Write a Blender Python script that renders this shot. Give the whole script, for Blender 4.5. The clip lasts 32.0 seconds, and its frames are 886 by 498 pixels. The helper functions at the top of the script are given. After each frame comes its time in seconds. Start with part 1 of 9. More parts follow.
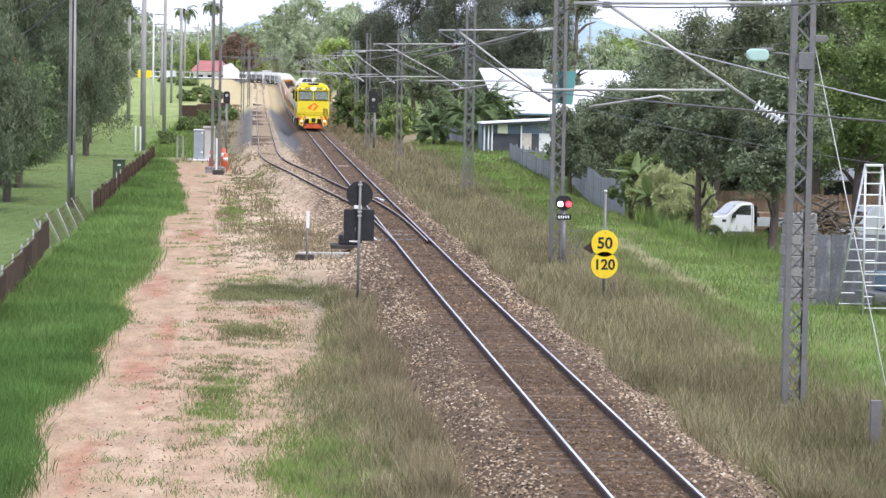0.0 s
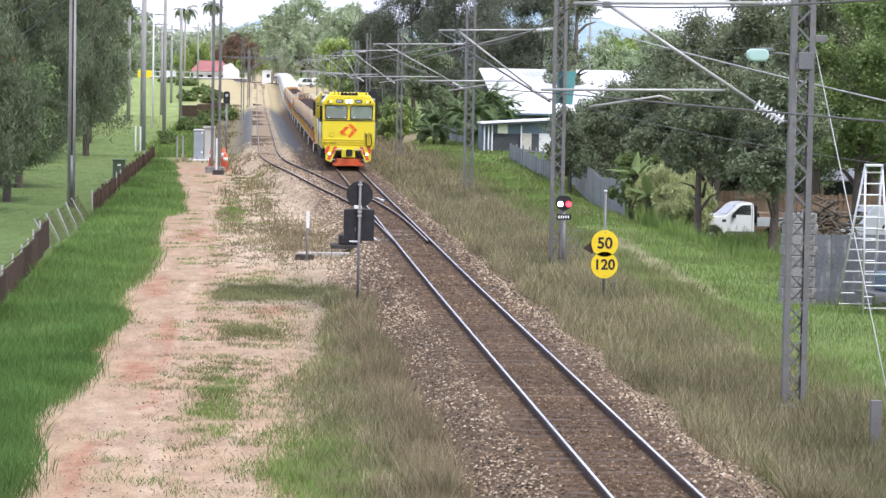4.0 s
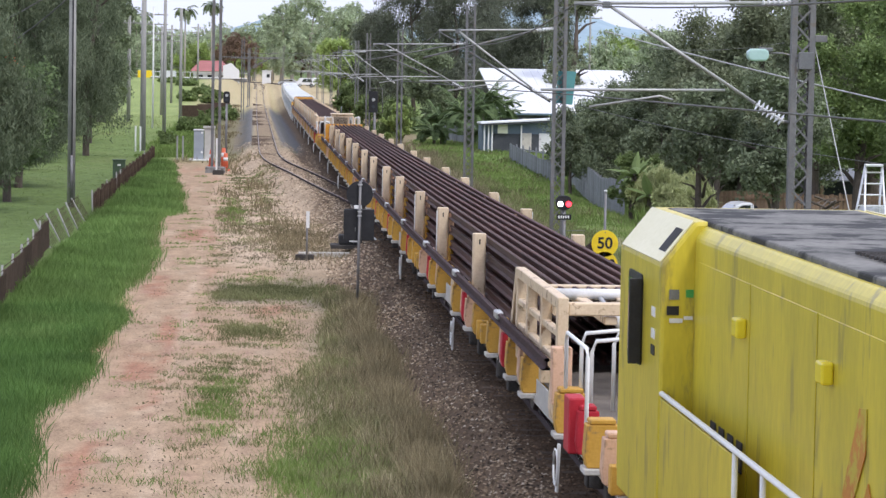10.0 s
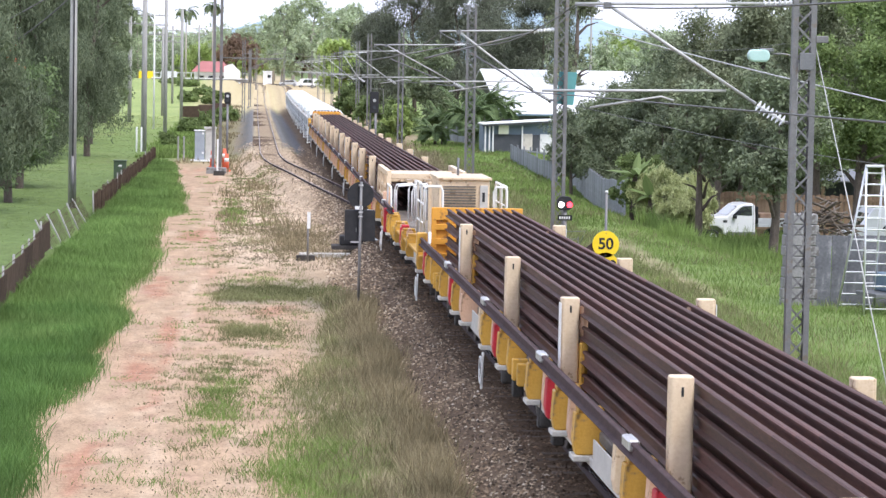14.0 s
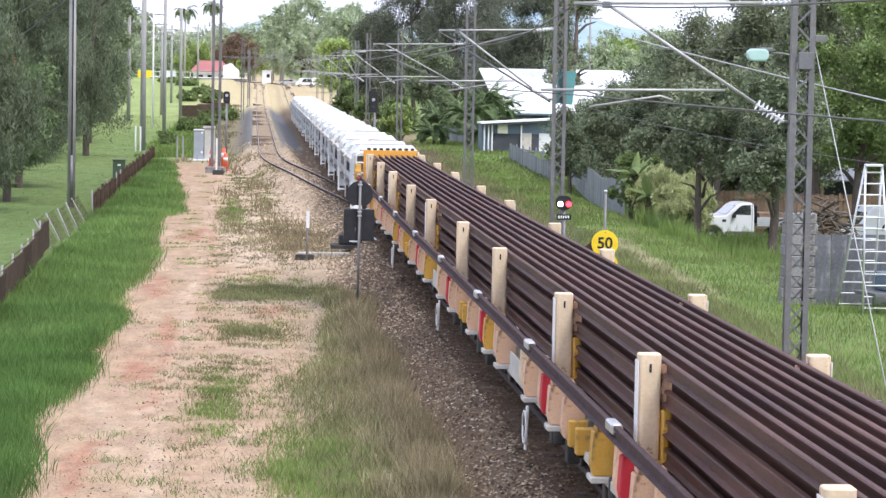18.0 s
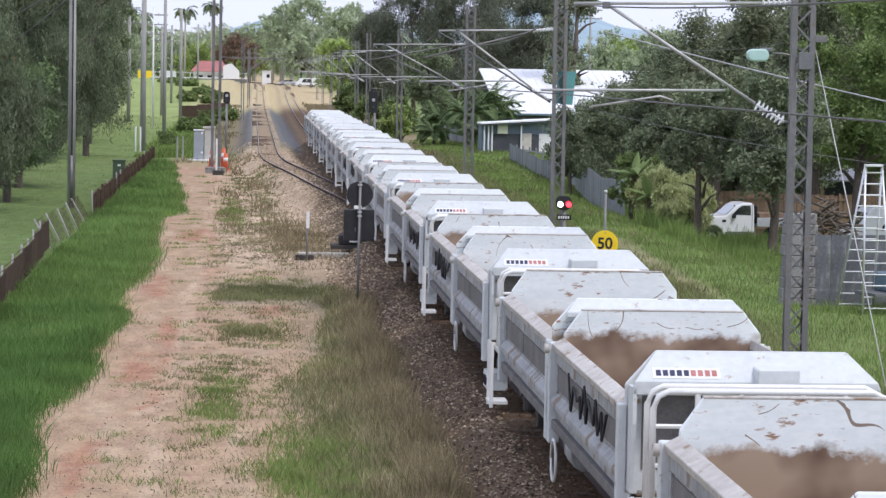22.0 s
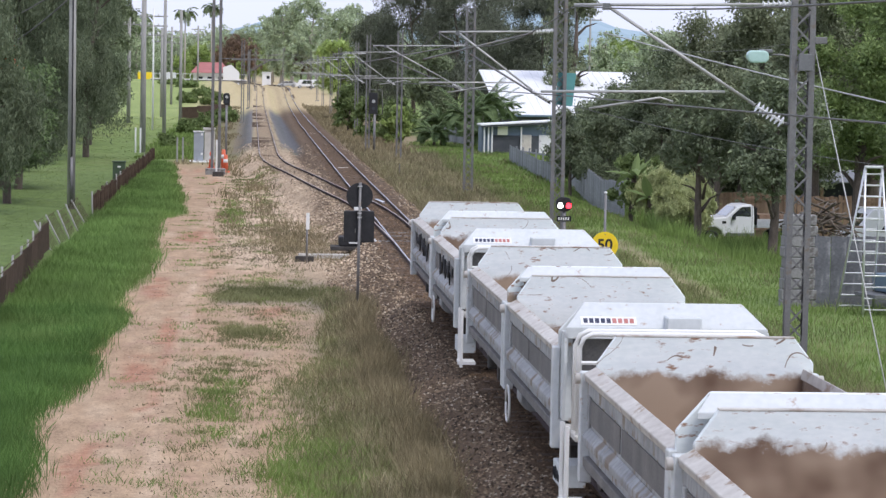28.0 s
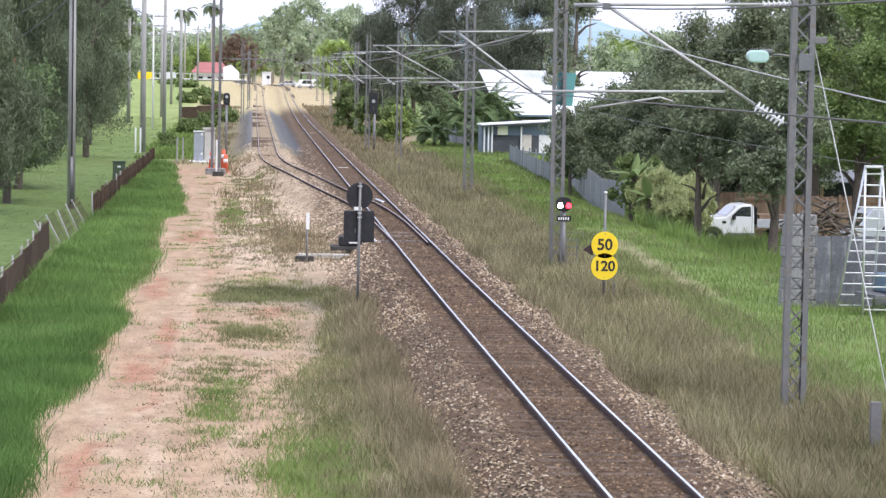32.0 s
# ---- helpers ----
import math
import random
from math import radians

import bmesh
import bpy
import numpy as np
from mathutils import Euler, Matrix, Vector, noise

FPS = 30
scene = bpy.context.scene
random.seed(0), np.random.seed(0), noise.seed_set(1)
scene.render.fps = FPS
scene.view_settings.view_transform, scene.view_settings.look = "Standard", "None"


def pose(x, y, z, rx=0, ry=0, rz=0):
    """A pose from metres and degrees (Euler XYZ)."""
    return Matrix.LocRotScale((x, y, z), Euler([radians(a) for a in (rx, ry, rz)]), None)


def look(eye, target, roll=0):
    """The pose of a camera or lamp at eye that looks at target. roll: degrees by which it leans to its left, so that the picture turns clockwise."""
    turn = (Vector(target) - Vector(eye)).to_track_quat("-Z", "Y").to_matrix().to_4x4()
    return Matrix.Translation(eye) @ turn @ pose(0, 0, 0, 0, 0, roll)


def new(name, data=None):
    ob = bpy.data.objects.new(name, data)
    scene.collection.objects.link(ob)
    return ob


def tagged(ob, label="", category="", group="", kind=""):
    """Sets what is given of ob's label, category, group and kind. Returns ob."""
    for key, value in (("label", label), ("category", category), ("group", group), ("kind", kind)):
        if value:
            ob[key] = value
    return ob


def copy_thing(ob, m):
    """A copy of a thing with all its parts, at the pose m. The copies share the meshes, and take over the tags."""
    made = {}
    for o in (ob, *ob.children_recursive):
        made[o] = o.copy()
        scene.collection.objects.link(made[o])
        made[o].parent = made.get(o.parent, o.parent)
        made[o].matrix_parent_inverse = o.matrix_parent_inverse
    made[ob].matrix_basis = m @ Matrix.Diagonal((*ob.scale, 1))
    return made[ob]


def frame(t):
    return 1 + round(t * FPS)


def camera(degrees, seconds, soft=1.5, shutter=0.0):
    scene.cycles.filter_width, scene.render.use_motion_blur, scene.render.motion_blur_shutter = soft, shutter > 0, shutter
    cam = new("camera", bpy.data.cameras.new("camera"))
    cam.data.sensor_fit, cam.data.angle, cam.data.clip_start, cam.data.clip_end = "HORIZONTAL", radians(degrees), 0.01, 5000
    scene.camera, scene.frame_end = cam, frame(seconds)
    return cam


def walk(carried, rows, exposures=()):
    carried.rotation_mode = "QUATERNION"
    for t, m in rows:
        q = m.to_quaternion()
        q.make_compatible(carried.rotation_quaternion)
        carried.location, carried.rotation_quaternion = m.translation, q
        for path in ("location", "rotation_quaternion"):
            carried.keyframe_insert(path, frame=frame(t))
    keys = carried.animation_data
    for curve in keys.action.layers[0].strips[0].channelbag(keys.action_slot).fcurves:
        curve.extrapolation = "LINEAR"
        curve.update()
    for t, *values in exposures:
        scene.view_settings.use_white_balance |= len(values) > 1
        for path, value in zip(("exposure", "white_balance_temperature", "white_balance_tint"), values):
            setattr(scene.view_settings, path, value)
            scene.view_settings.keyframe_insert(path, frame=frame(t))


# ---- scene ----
# ---------------------------------------------------------------- camera
EYE = (-5.103, 0.0, 5.141)
YAW, DIP, ROLL = 4.136, 3.660, 1.048


def view(right=0.0, down=0.0):
    """The camera's pose, nudged by tiny angles (milliradians) as the tripod shivers."""
    return pose(*EYE, 90 - DIP + math.degrees(down / 1000), 0, -YAW + math.degrees(right / 1000)) @ pose(0, 0, 0, 0, 0, ROLL)


cam = camera(18.18, 32.0, soft=1.45)
shiver = [(0, 0, 0), (10, 0, 0), (10.5, 0, 0), (11, -.5, .35), (11.5, -.1, .2), (12, .3, 0), (12.5, .2, .25), (13, 0, -.25), (13.5, .35, .5),
          (14, .35, .25), (14.5, 0, -.2), (16.5, 0, .5), (17, .35, .25), (17.5, 0, 0), (18, 0, 0), (18.5, .2, 0), (19, 0, .25), (19.5, .35, .45),
          (20, .35, .4), (20.5, 0, .25), (21, 0, .25), (21.5, .2, .45), (22, 0, .1), (22.5, .15, .3), (23, .1, .25), (23.5, .3, .35), (24, -.3, .05),
          (24.5, 0, .3), (25, 0, .25), (25.5, -.05, .05), (27.5, 0, .3), (28, 0, .6), (28.5, 0, .4), (29, .1, 1.3), (29.5, -.3, .95), (30, .3, .25),
          (30.5, 0, .3), (31, 0, .25), (31.5, 0, .5), (32, 0, .55)]
walk(cam, [(t, view(a, b)) for t, a, b in shiver],
     [(0, 0.75), (7.6, 0.75), (8.8, 0.50), (9.5, 0.26), (10.2, 0.44), (11.5, 0.84), (14.4, 0.89), (16.5, 0.56), (17.3, 0.80), (19.8, 0.86), (21, 0.60), (22, 0.29), (23.5, 0.24), (28, 0.26), (30, 0.29), (31, 0.54), (32, 0.72)])

# ---------------------------------------------------------------- sky and sun
SUN_UP, SUN_TURN = 56.0, 148.0
world = bpy.data.worlds.new("overcast_sky")
scene.world = world
world.use_nodes = True
wn, wl = world.node_tree.nodes, world.node_tree.links
wn.clear()
sky = wn.new("ShaderNodeTexSky")
sky.sky_type, sky.sun_disc, sky.sun_elevation, sky.sun_rotation = "NISHITA", False, radians(SUN_UP), radians(SUN_TURN)
sky.air_density, sky.dust_density = 1.2, 3.0
veil = wn.new("ShaderNodeMix")
veil.data_type = "RGBA"
veil.inputs[0].default_value = 0.78
veil.inputs[7].default_value = (11.5, 12.2, 15.7, 1)
back = wn.new("ShaderNodeBackground")
back.inputs[1].default_value = 0.078
wout = wn.new("ShaderNodeOutputWorld")
wl.new(sky.outputs[0], veil.inputs[6])
wl.new(veil.outputs[2], back.inputs[0])
wl.new(back.outputs[0], wout.inputs[0])
sun_data = bpy.data.lights.new("sun", "SUN")
sun_data.energy, sun_data.angle, sun_data.color = 1.5, radians(16), (1.0, 0.965, 0.95)
sun = new("sun", sun_data)
sun.matrix_world = look((math.sin(radians(SUN_TURN)) * 50, math.cos(radians(SUN_TURN)) * 50, 50 * math.tan(radians(SUN_UP))), (0, 0, 0))

# ---------------------------------------------------------------- materials
def surface(name, a, b, scale=4.0, rough=0.7, metal=0.0, bump=0.15, fine=40.0, spots=None, vary=0.0, stretch=(1, 1, 1), spec=0.4, bumpdist=0.02):
    """A material: two base colours mixed by a broad and a fine noise, relief, and spots=(colour, scale, share) of stain or rust."""
    m = bpy.data.materials.new(name)
    m.use_nodes = True
    n, l = m.node_tree.nodes, m.node_tree.links
    bsdf = n["Principled BSDF"]
    tc, mp = n.new("ShaderNodeTexCoord"), n.new("ShaderNodeMapping")
    mp.inputs["Scale"].default_value = stretch
    l.new(tc.outputs["Object"], mp.inputs[0])
    t1, t2 = n.new("ShaderNodeTexNoise"), n.new("ShaderNodeTexNoise")
    for t, s in ((t1, scale), (t2, fine)):
        t.inputs["Scale"].default_value = s
        t.inputs["Detail"].default_value = 5
        l.new(mp.outputs[0], t.inputs["Vector"])
    add = n.new("ShaderNodeMath")
    add.operation = "MULTIPLY_ADD"
    add.inputs[1].default_value, add.inputs[2].default_value = 0.5, -0.05
    l.new(t2.outputs[0], add.inputs[0])
    mul = n.new("ShaderNodeMath")
    mul.operation = "MULTIPLY_ADD"
    mul.inputs[1].default_value = 0.6
    l.new(t1.outputs[0], mul.inputs[0])
    l.new(add.outputs[0], mul.inputs[2])
    ramp = n.new("ShaderNodeValToRGB")
    ramp.color_ramp.elements[0].position, ramp.color_ramp.elements[1].position = 0.33, 0.67
    ramp.color_ramp.elements[0].color, ramp.color_ramp.elements[1].color = (*a, 1), (*b, 1)
    l.new(mul.outputs[0], ramp.inputs[0])
    colour = ramp.outputs[0]
    if spots:
        t3 = n.new("ShaderNodeTexNoise")
        t3.inputs["Scale"].default_value, t3.inputs["Detail"].default_value, t3.inputs["Roughness"].default_value = spots[1], 6, 0.65
        l.new(mp.outputs[0], t3.inputs["Vector"])
        r3 = n.new("ShaderNodeValToRGB")
        r3.color_ramp.elements[0].position, r3.color_ramp.elements[1].position = 0.62 - spots[2] * 0.3, 0.70 - spots[2] * 0.3
        l.new(t3.outputs[0], r3.inputs[0])
        mx = n.new("ShaderNodeMix")
        mx.data_type = "RGBA"
        mx.inputs[7].default_value = (*spots[0], 1)
        l.new(r3.outputs[0], mx.inputs[0])
        l.new(colour, mx.inputs[6])
        colour = mx.outputs[2]
    if vary:
        info, hsv = n.new("ShaderNodeObjectInfo"), n.new("ShaderNodeHueSaturation")
        mr = n.new("ShaderNodeMapRange")
        mr.inputs[3].default_value, mr.inputs[4].default_value = 1 - vary, 1 + vary
        l.new(info.outputs["Random"], mr.inputs[0])
        l.new(mr.outputs[0], hsv.inputs["Value"])
        l.new(colour, hsv.inputs["Color"])
        colour = hsv.outputs[0]
    l.new(colour, bsdf.inputs["Base Color"])
    bsdf.inputs["Roughness"].default_value, bsdf.inputs["Metallic"].default_value = rough, metal
    bsdf.inputs["Specular IOR Level"].default_value = spec
    if bump:
        bp = n.new("ShaderNodeBump")
        bp.inputs["Strength"].default_value, bp.inputs["Distance"].default_value = bump, bumpdist
        l.new(mul.outputs[0], bp.inputs["Height"])
        l.new(bp.outputs[0], bsdf.inputs["Normal"])
    return m


def island_surface(name, a, b, rough=0.7, through_light=0.0, spec=0.3, between=()):
    """For grass, leaves and stones: every piece takes its own shade between a and b."""
    m = bpy.data.materials.new(name)
    m.use_nodes = True
    n, l = m.node_tree.nodes, m.node_tree.links
    bsdf = n["Principled BSDF"]
    geo, ramp = n.new("ShaderNodeNewGeometry"), n.new("ShaderNodeValToRGB")
    ramp.color_ramp.elements[0].color, ramp.color_ramp.elements[1].color = (*a, 1), (*b, 1)
    for at_share, colour in between:
        ramp.color_ramp.elements.new(at_share).color = (*colour, 1)
    l.new(geo.outputs["Random Per Island"], ramp.inputs[0])
    tc, ns, mx = n.new("ShaderNodeTexCoord"), n.new("ShaderNodeTexNoise"), n.new("ShaderNodeHueSaturation")
    ns.inputs["Scale"].default_value, ns.inputs["Detail"].default_value = 0.35, 3
    l.new(tc.outputs["Object"], ns.inputs["Vector"])
    mr = n.new("ShaderNodeMapRange")
    mr.inputs[1].default_value, mr.inputs[2].default_value, mr.inputs[3].default_value, mr.inputs[4].default_value = 0.3, 0.7, 0.7, 1.3
    l.new(ns.outputs[0], mr.inputs[0])
    l.new(mr.outputs[0], mx.inputs["Value"])
    l.new(ramp.outputs[0], mx.inputs["Color"])
    l.new(mx.outputs[0], bsdf.inputs["Base Color"])
    bsdf.inputs["Roughness"].default_value = rough
    bsdf.inputs["Specular IOR Level"].default_value = spec
    if through_light:
        tr, mix, out = n.new("ShaderNodeBsdfTranslucent"), n.new("ShaderNodeMixShader"), n["Material Output"]
        mix.inputs[0].default_value = through_light
        l.new(mx.outputs[0], tr.inputs[0])
        l.new(bsdf.outputs[0], mix.inputs[1])
        l.new(tr.outputs[0], mix.inputs[2])
        l.new(mix.outputs[0], out.inputs[0])
    return m


def lamp_surface(name, colour, strength):
    m = bpy.data.materials.new(name)
    m.use_nodes = True
    b = m.node_tree.nodes["Principled BSDF"]
    b.inputs["Base Color"].default_value = (*colour, 1)
    b.inputs["Emission Color"].default_value = (*colour, 1)
    b.inputs["Emission Strength"].default_value = strength
    return m


def glass_surface(name, tint, rough=0.05):
    m = bpy.data.materials.new(name)
    m.use_nodes = True
    b = m.node_tree.nodes["Principled BSDF"]
    b.inputs["Base Color"].default_value = (*tint, 1)
    b.inputs["Roughness"].default_value = rough
    b.inputs["Specular IOR Level"].default_value = 0.9
    b.inputs["Coat Weight"].default_value = 1.0
    b.inputs["Coat Roughness"].default_value = 0.02
    return m


# ---------------------------------------------------------------- mesh tools
def box(bm, x0, x1, y0, y1, z0, z1):
    v = [bm.verts.new((x, y, z)) for z in (z0, z1) for y in (y0, y1) for x in (x0, x1)]
    for f in ((0, 2, 3, 1), (4, 5, 7, 6), (0, 1, 5, 4), (2, 6, 7, 3), (0, 4, 6, 2), (1, 3, 7, 5)):
        bm.faces.new([v[i] for i in f])
    return bm


def rod(bm, p0, p1, r, n=8, r2=None, caps=True):
    p0, p1 = Vector(p0), Vector(p1)
    d = (p1 - p0).normalized()
    a = d.orthogonal().normalized()
    b = d.cross(a)
    r2 = r if r2 is None else r2
    rings = [[bm.verts.new(p + (a * math.cos(2 * math.pi * k / n) + b * math.sin(2 * math.pi * k / n)) * q) for k in range(n)] for p, q in ((p0, r), (p1, r2))]
    for k in range(n):
        f = bm.faces.new((rings[0][k], rings[0][(k + 1) % n], rings[1][(k + 1) % n], rings[1][k]))
        f.smooth = n > 6
    if caps:
        bm.faces.new(rings[0][::-1])
        bm.faces.new(rings[1])
    return bm


def tube(bm, pts, r, n=8):
    """A bent round bar through pts."""
    pts = [Vector(p) for p in pts]
    rings = []
    for i, p in enumerate(pts):
        d = (pts[min(i + 1, len(pts) - 1)] - pts[max(i - 1, 0)]).normalized()
        a = d.cross(Vector((0.31, 0.22, 0.93))).normalized()
        b = d.cross(a)
        rings.append([bm.verts.new(p + (a * math.cos(2 * math.pi * k / n) + b * math.sin(2 * math.pi * k / n)) * r) for k in range(n)])
    for u, v in zip(rings, rings[1:]):
        for k in range(n):
            f = bm.faces.new((u[k], u[(k + 1) % n], v[(k + 1) % n], v[k]))
            f.smooth = True
    bm.faces.new(rings[0][::-1])
    bm.faces.new(rings[-1])
    return bm


def prism(bm, outline, axis, lo, hi):
    """Extrudes an outline. axis 0: points are (y, z); 1: (x, z); 2: (x, y)."""
    def place(q, h):
        return ((h, q[0], q[1]), (q[0], h, q[1]), (q[0], q[1], h))[axis]
    a, b = [bm.verts.new(place(q, lo)) for q in outline], [bm.verts.new(place(q, hi)) for q in outline]
    k = len(outline)
    bm.faces.new(a)
    bm.faces.new(b[::-1])
    for i in range(k):
        bm.faces.new((a[i], b[i], b[(i + 1) % k], a[(i + 1) % k]))
    return bm


def finish(bm, bevel=0.0, segments=2):
    bmesh.ops.recalc_face_normals(bm, faces=bm.faces)
    if bevel:
        sharp = [e for e in bm.edges if len(e.link_faces) == 2 and e.calc_face_angle(0) > 0.6]
        bmesh.ops.bevel(bm, geom=sharp, offset=bevel, segments=segments, affect="EDGES", profile=0.5, clamp_overlap=True)


def mesh_of(name, bm, material, bevel=0.0, segments=2):
    finish(bm, bevel, segments)
    me = bpy.data.meshes.new(name)
    bm.to_mesh(me)
    bm.free()
    for m in material if isinstance(material, (list, tuple)) else (material,):
        me.materials.append(m)
    return me


def part(name, bm, material, parent, label="", bevel=0.0, segments=2):
    """Links a bmesh (or a ready mesh) as one mesh object under a thing or part."""
    me = bm if isinstance(bm, bpy.types.Mesh) else mesh_of(name, bm, material, bevel, segments)
    ob = new(name, me)
    ob.parent = parent
    return tagged(ob, label)


def placed(ob, x=0, y=0, z=0, rx=0, ry=0, rz=0):
    ob.matrix_basis = pose(x, y, z, rx, ry, rz)
    return ob


def thing(name, label, category, group="", kind="", at=None):
    ob = new(name)
    ob.empty_display_size = 0.3
    if at is not None:
        ob.matrix_basis = at
    return tagged(ob, label, category, group, kind)


def solid(name, bm, material, label, category, group="", kind="", at=None, bevel=0.0, segments=2):
    ob = new(name, mesh_of(name, bm, material, bevel, segments))
    if at is not None:
        ob.matrix_basis = at
    return tagged(ob, label, category, group, kind)


def bulk_mesh(name, verts, faces_flat, corners, material):
    """A mesh straight from arrays; every face has the same number of corners."""
    me = bpy.data.meshes.new(name)
    verts = np.asarray(verts, dtype=np.float32).reshape(-1, 3)
    idx = np.asarray(faces_flat, dtype=np.int32).ravel()
    k = len(idx) // corners
    me.vertices.add(len(verts))
    me.vertices.foreach_set("co", verts.ravel())
    me.loops.add(len(idx))
    me.loops.foreach_set("vertex_index", idx)
    me.polygons.add(k)
    me.polygons.foreach_set("loop_start", np.arange(0, k * corners, corners, dtype=np.int32))
    me.update(calc_edges=True)
    for m in material if isinstance(material, (list, tuple)) else (material,):
        me.materials.append(m)
    return me


def smooth01(a, b, v):
    q = np.clip((np.asarray(v, dtype=float) - a) / (b - a), 0, 1)
    return q * q * (3 - 2 * q)


def waves(x, y, scale, seed):
    """A cheap smooth noise between about -1 and 1 over arrays."""
    r = np.random.RandomState(seed)
    out = np.zeros(np.broadcast(x, y).shape)
    for i in range(9):
        ang, f, ph = r.uniform(0, 6.28), (0.6 + 0.35 * i) / scale, r.uniform(0, 6.28)
        out = out + np.sin((x * math.cos(ang) + y * math.sin(ang)) * f * 6.28 / 2 + ph + 1.3 * np.sin((x * math.sin(ang) - y * math.cos(ang)) * f * 2.1 + ph * 2)) / (1 + 0.25 * i)
    return out / 3.2


# ---------------------------------------------------------------- the line's plan
BEND = [(-700, 0.0), (60, 0.0), (75, 0.0036), (250, 0.0042), (300, 0.0075), (540, 0.0085), (580, 0.0), (760, -0.30), (1100, -0.42)]
_u = np.arange(-700, 1100.5, 1.0)
_h = np.interp(_u, [b[0] for b in BEND], [b[1] for b in BEND])
_x = np.cumsum(np.sin(_h)) - np.sum(np.sin(_h)[:701])
_y = np.cumsum(np.cos(_h)) - np.sum(np.cos(_h)[:701])


def rise(y):
    """The land climbs a little towards the station."""
    return 1.9 * smooth01(380, 640, y) + 12 * smooth01(1100, 3000, y)


def line_at(u):
    """x, y, z and heading (radians, to the right) of the main line, u metres along it."""
    x, y, h = np.interp(u, _u, _x), np.interp(u, _u, _y), np.interp(u, _u, _h)
    return float(x), float(y), float(rise(y)), float(h)


SIDING = [(84, 0.0), (96, -0.05), (104, -0.22), (110, -0.46), (114, -0.75), (121.5, -1.24), (128, -1.62), (142, -2.42), (150, -2.98), (157.5, -3.38),
          (165, -3.55), (172, -3.62), (245, -3.42), (323, -3.2), (420, -2.85), (583, -2.1), (700, -4.0), (760, -8)]


def siding_at(y):
    return float(np.interp(y, [s[0] for s in SIDING], [s[1] for s in SIDING]))


GROUND = -0.6


def ballast_height(x, y):
    """Height of the stone bed above the land's level, from the distance to the nearer line."""
    y = np.asarray(y, dtype=float)
    mx = np.interp(y, _y, _x)
    sx = np.interp(y, [s[0] for s in SIDING], [s[1] for s in SIDING])
    d = np.minimum(np.abs(x - mx), np.where(y > 84, np.abs(x - sx), 99))
    return 0.487 * (1 - smooth01(1.2, 2.15, d))


def land(x, y):
    """Height of the ground everywhere."""
    x, y = np.asarray(x, dtype=float), np.asarray(y, dtype=float)
    z = GROUND + rise(y) + ballast_height(x, y)
    near = smooth01(2.4, 5, np.abs(x)) * (1 - smooth01(400, 900, np.abs(y)))
    z = z + near * 0.06 * waves(x, y, 6.0, 3)
    z = z - 0.30 * smooth01(2.3, 3.4, x) * (1 - smooth01(4.0, 6.0, x)) * (1 - smooth01(90, 140, y)) * 0.5
    z = z - 1.2 * smooth01(9.5, 13.0, x) * smooth01(76, 100, y) * (1 - smooth01(170, 200, y))
    z = z + 2.0 * smooth01(4.5, 8, -x) * smooth01(420, 545, y) * (1 - smooth01(562, 600, y))
    return z


def verge_at(y):
    """Where the lush grass by the park fence ends on the bare soil."""
    return np.interp(y, (30, 38, 44, 48, 54, 62, 72, 80, 88, 100, 105, 109, 118, 134, 165), (-8.1, -8.1, -8.35, -8.1, -7.95, -7.9, -8.1, -7.55, -7.95, -8.25, -8.2, -7.6, -7.75, -8.4, -9.5))

# ---------------------------------------------------------------- palette
M_RAILTOP = surface("polished_rail_head", (0.60, 0.59, 0.62), (0.78, 0.77, 0.78), 3, 0.25, 0.9, 0.02)
M_DULLHEAD = surface("dull_siding_rail_head", (0.26, 0.20, 0.165), (0.42, 0.35, 0.31), 3, 0.4, 0.5, 0.02)
M_RAILSIDE = surface("rusty_rail_web", (0.035, 0.022, 0.026), (0.07, 0.045, 0.042), 6, 0.8, 0.1, 0.2)
M_SLEEPER = surface("weathered_timber_sleeper", (0.075, 0.052, 0.036), (0.16, 0.115, 0.08), 5, 0.9, 0, 0.4, 30, vary=0.25)
M_STONE = island_surface("crushed_ballast_stone", (0.030, 0.023, 0.017), (0.50, 0.44, 0.35), 0.9, between=((0.34, (0.112, 0.080, 0.052)), (0.68, (0.275, 0.197, 0.126)), (0.90, (0.40, 0.31, 0.21))))
M_STONETAN = island_surface("pale_tan_gravel", (0.16, 0.115, 0.075), (0.66, 0.54, 0.40), 0.9, between=((0.4, (0.36, 0.27, 0.18)), (0.8, (0.52, 0.41, 0.29))))
M_STONEBROWN = island_surface("oil_stained_ballast_stone", (0.060, 0.039, 0.024), (0.30, 0.20, 0.125), 0.9, between=((0.6, (0.118, 0.077, 0.047)), (0.92, (0.18, 0.12, 0.074))))
M_STEEL = surface("galvanised_steel", (0.155, 0.155, 0.155), (0.245, 0.24, 0.24), 3, 0.55, 0.5, 0.1, spots=((0.20, 0.17, 0.14), 6, 0.2))
M_STEELDARK = surface("dull_grey_steel", (0.14, 0.145, 0.15), (0.22, 0.225, 0.23), 3, 0.6, 0.4, 0.1)
M_WIRE = surface("weathered_copper_wire", (0.10, 0.10, 0.10), (0.16, 0.16, 0.15), 8, 0.6, 0.4, 0)
M_PORCELAIN = surface("white_porcelain", (0.66, 0.67, 0.68), (0.76, 0.76, 0.77), 8, 0.3, 0, 0.02)
M_BLACK = surface("matt_black_paint", (0.012, 0.013, 0.015), (0.03, 0.03, 0.033), 6, 0.75, 0, 0.1)
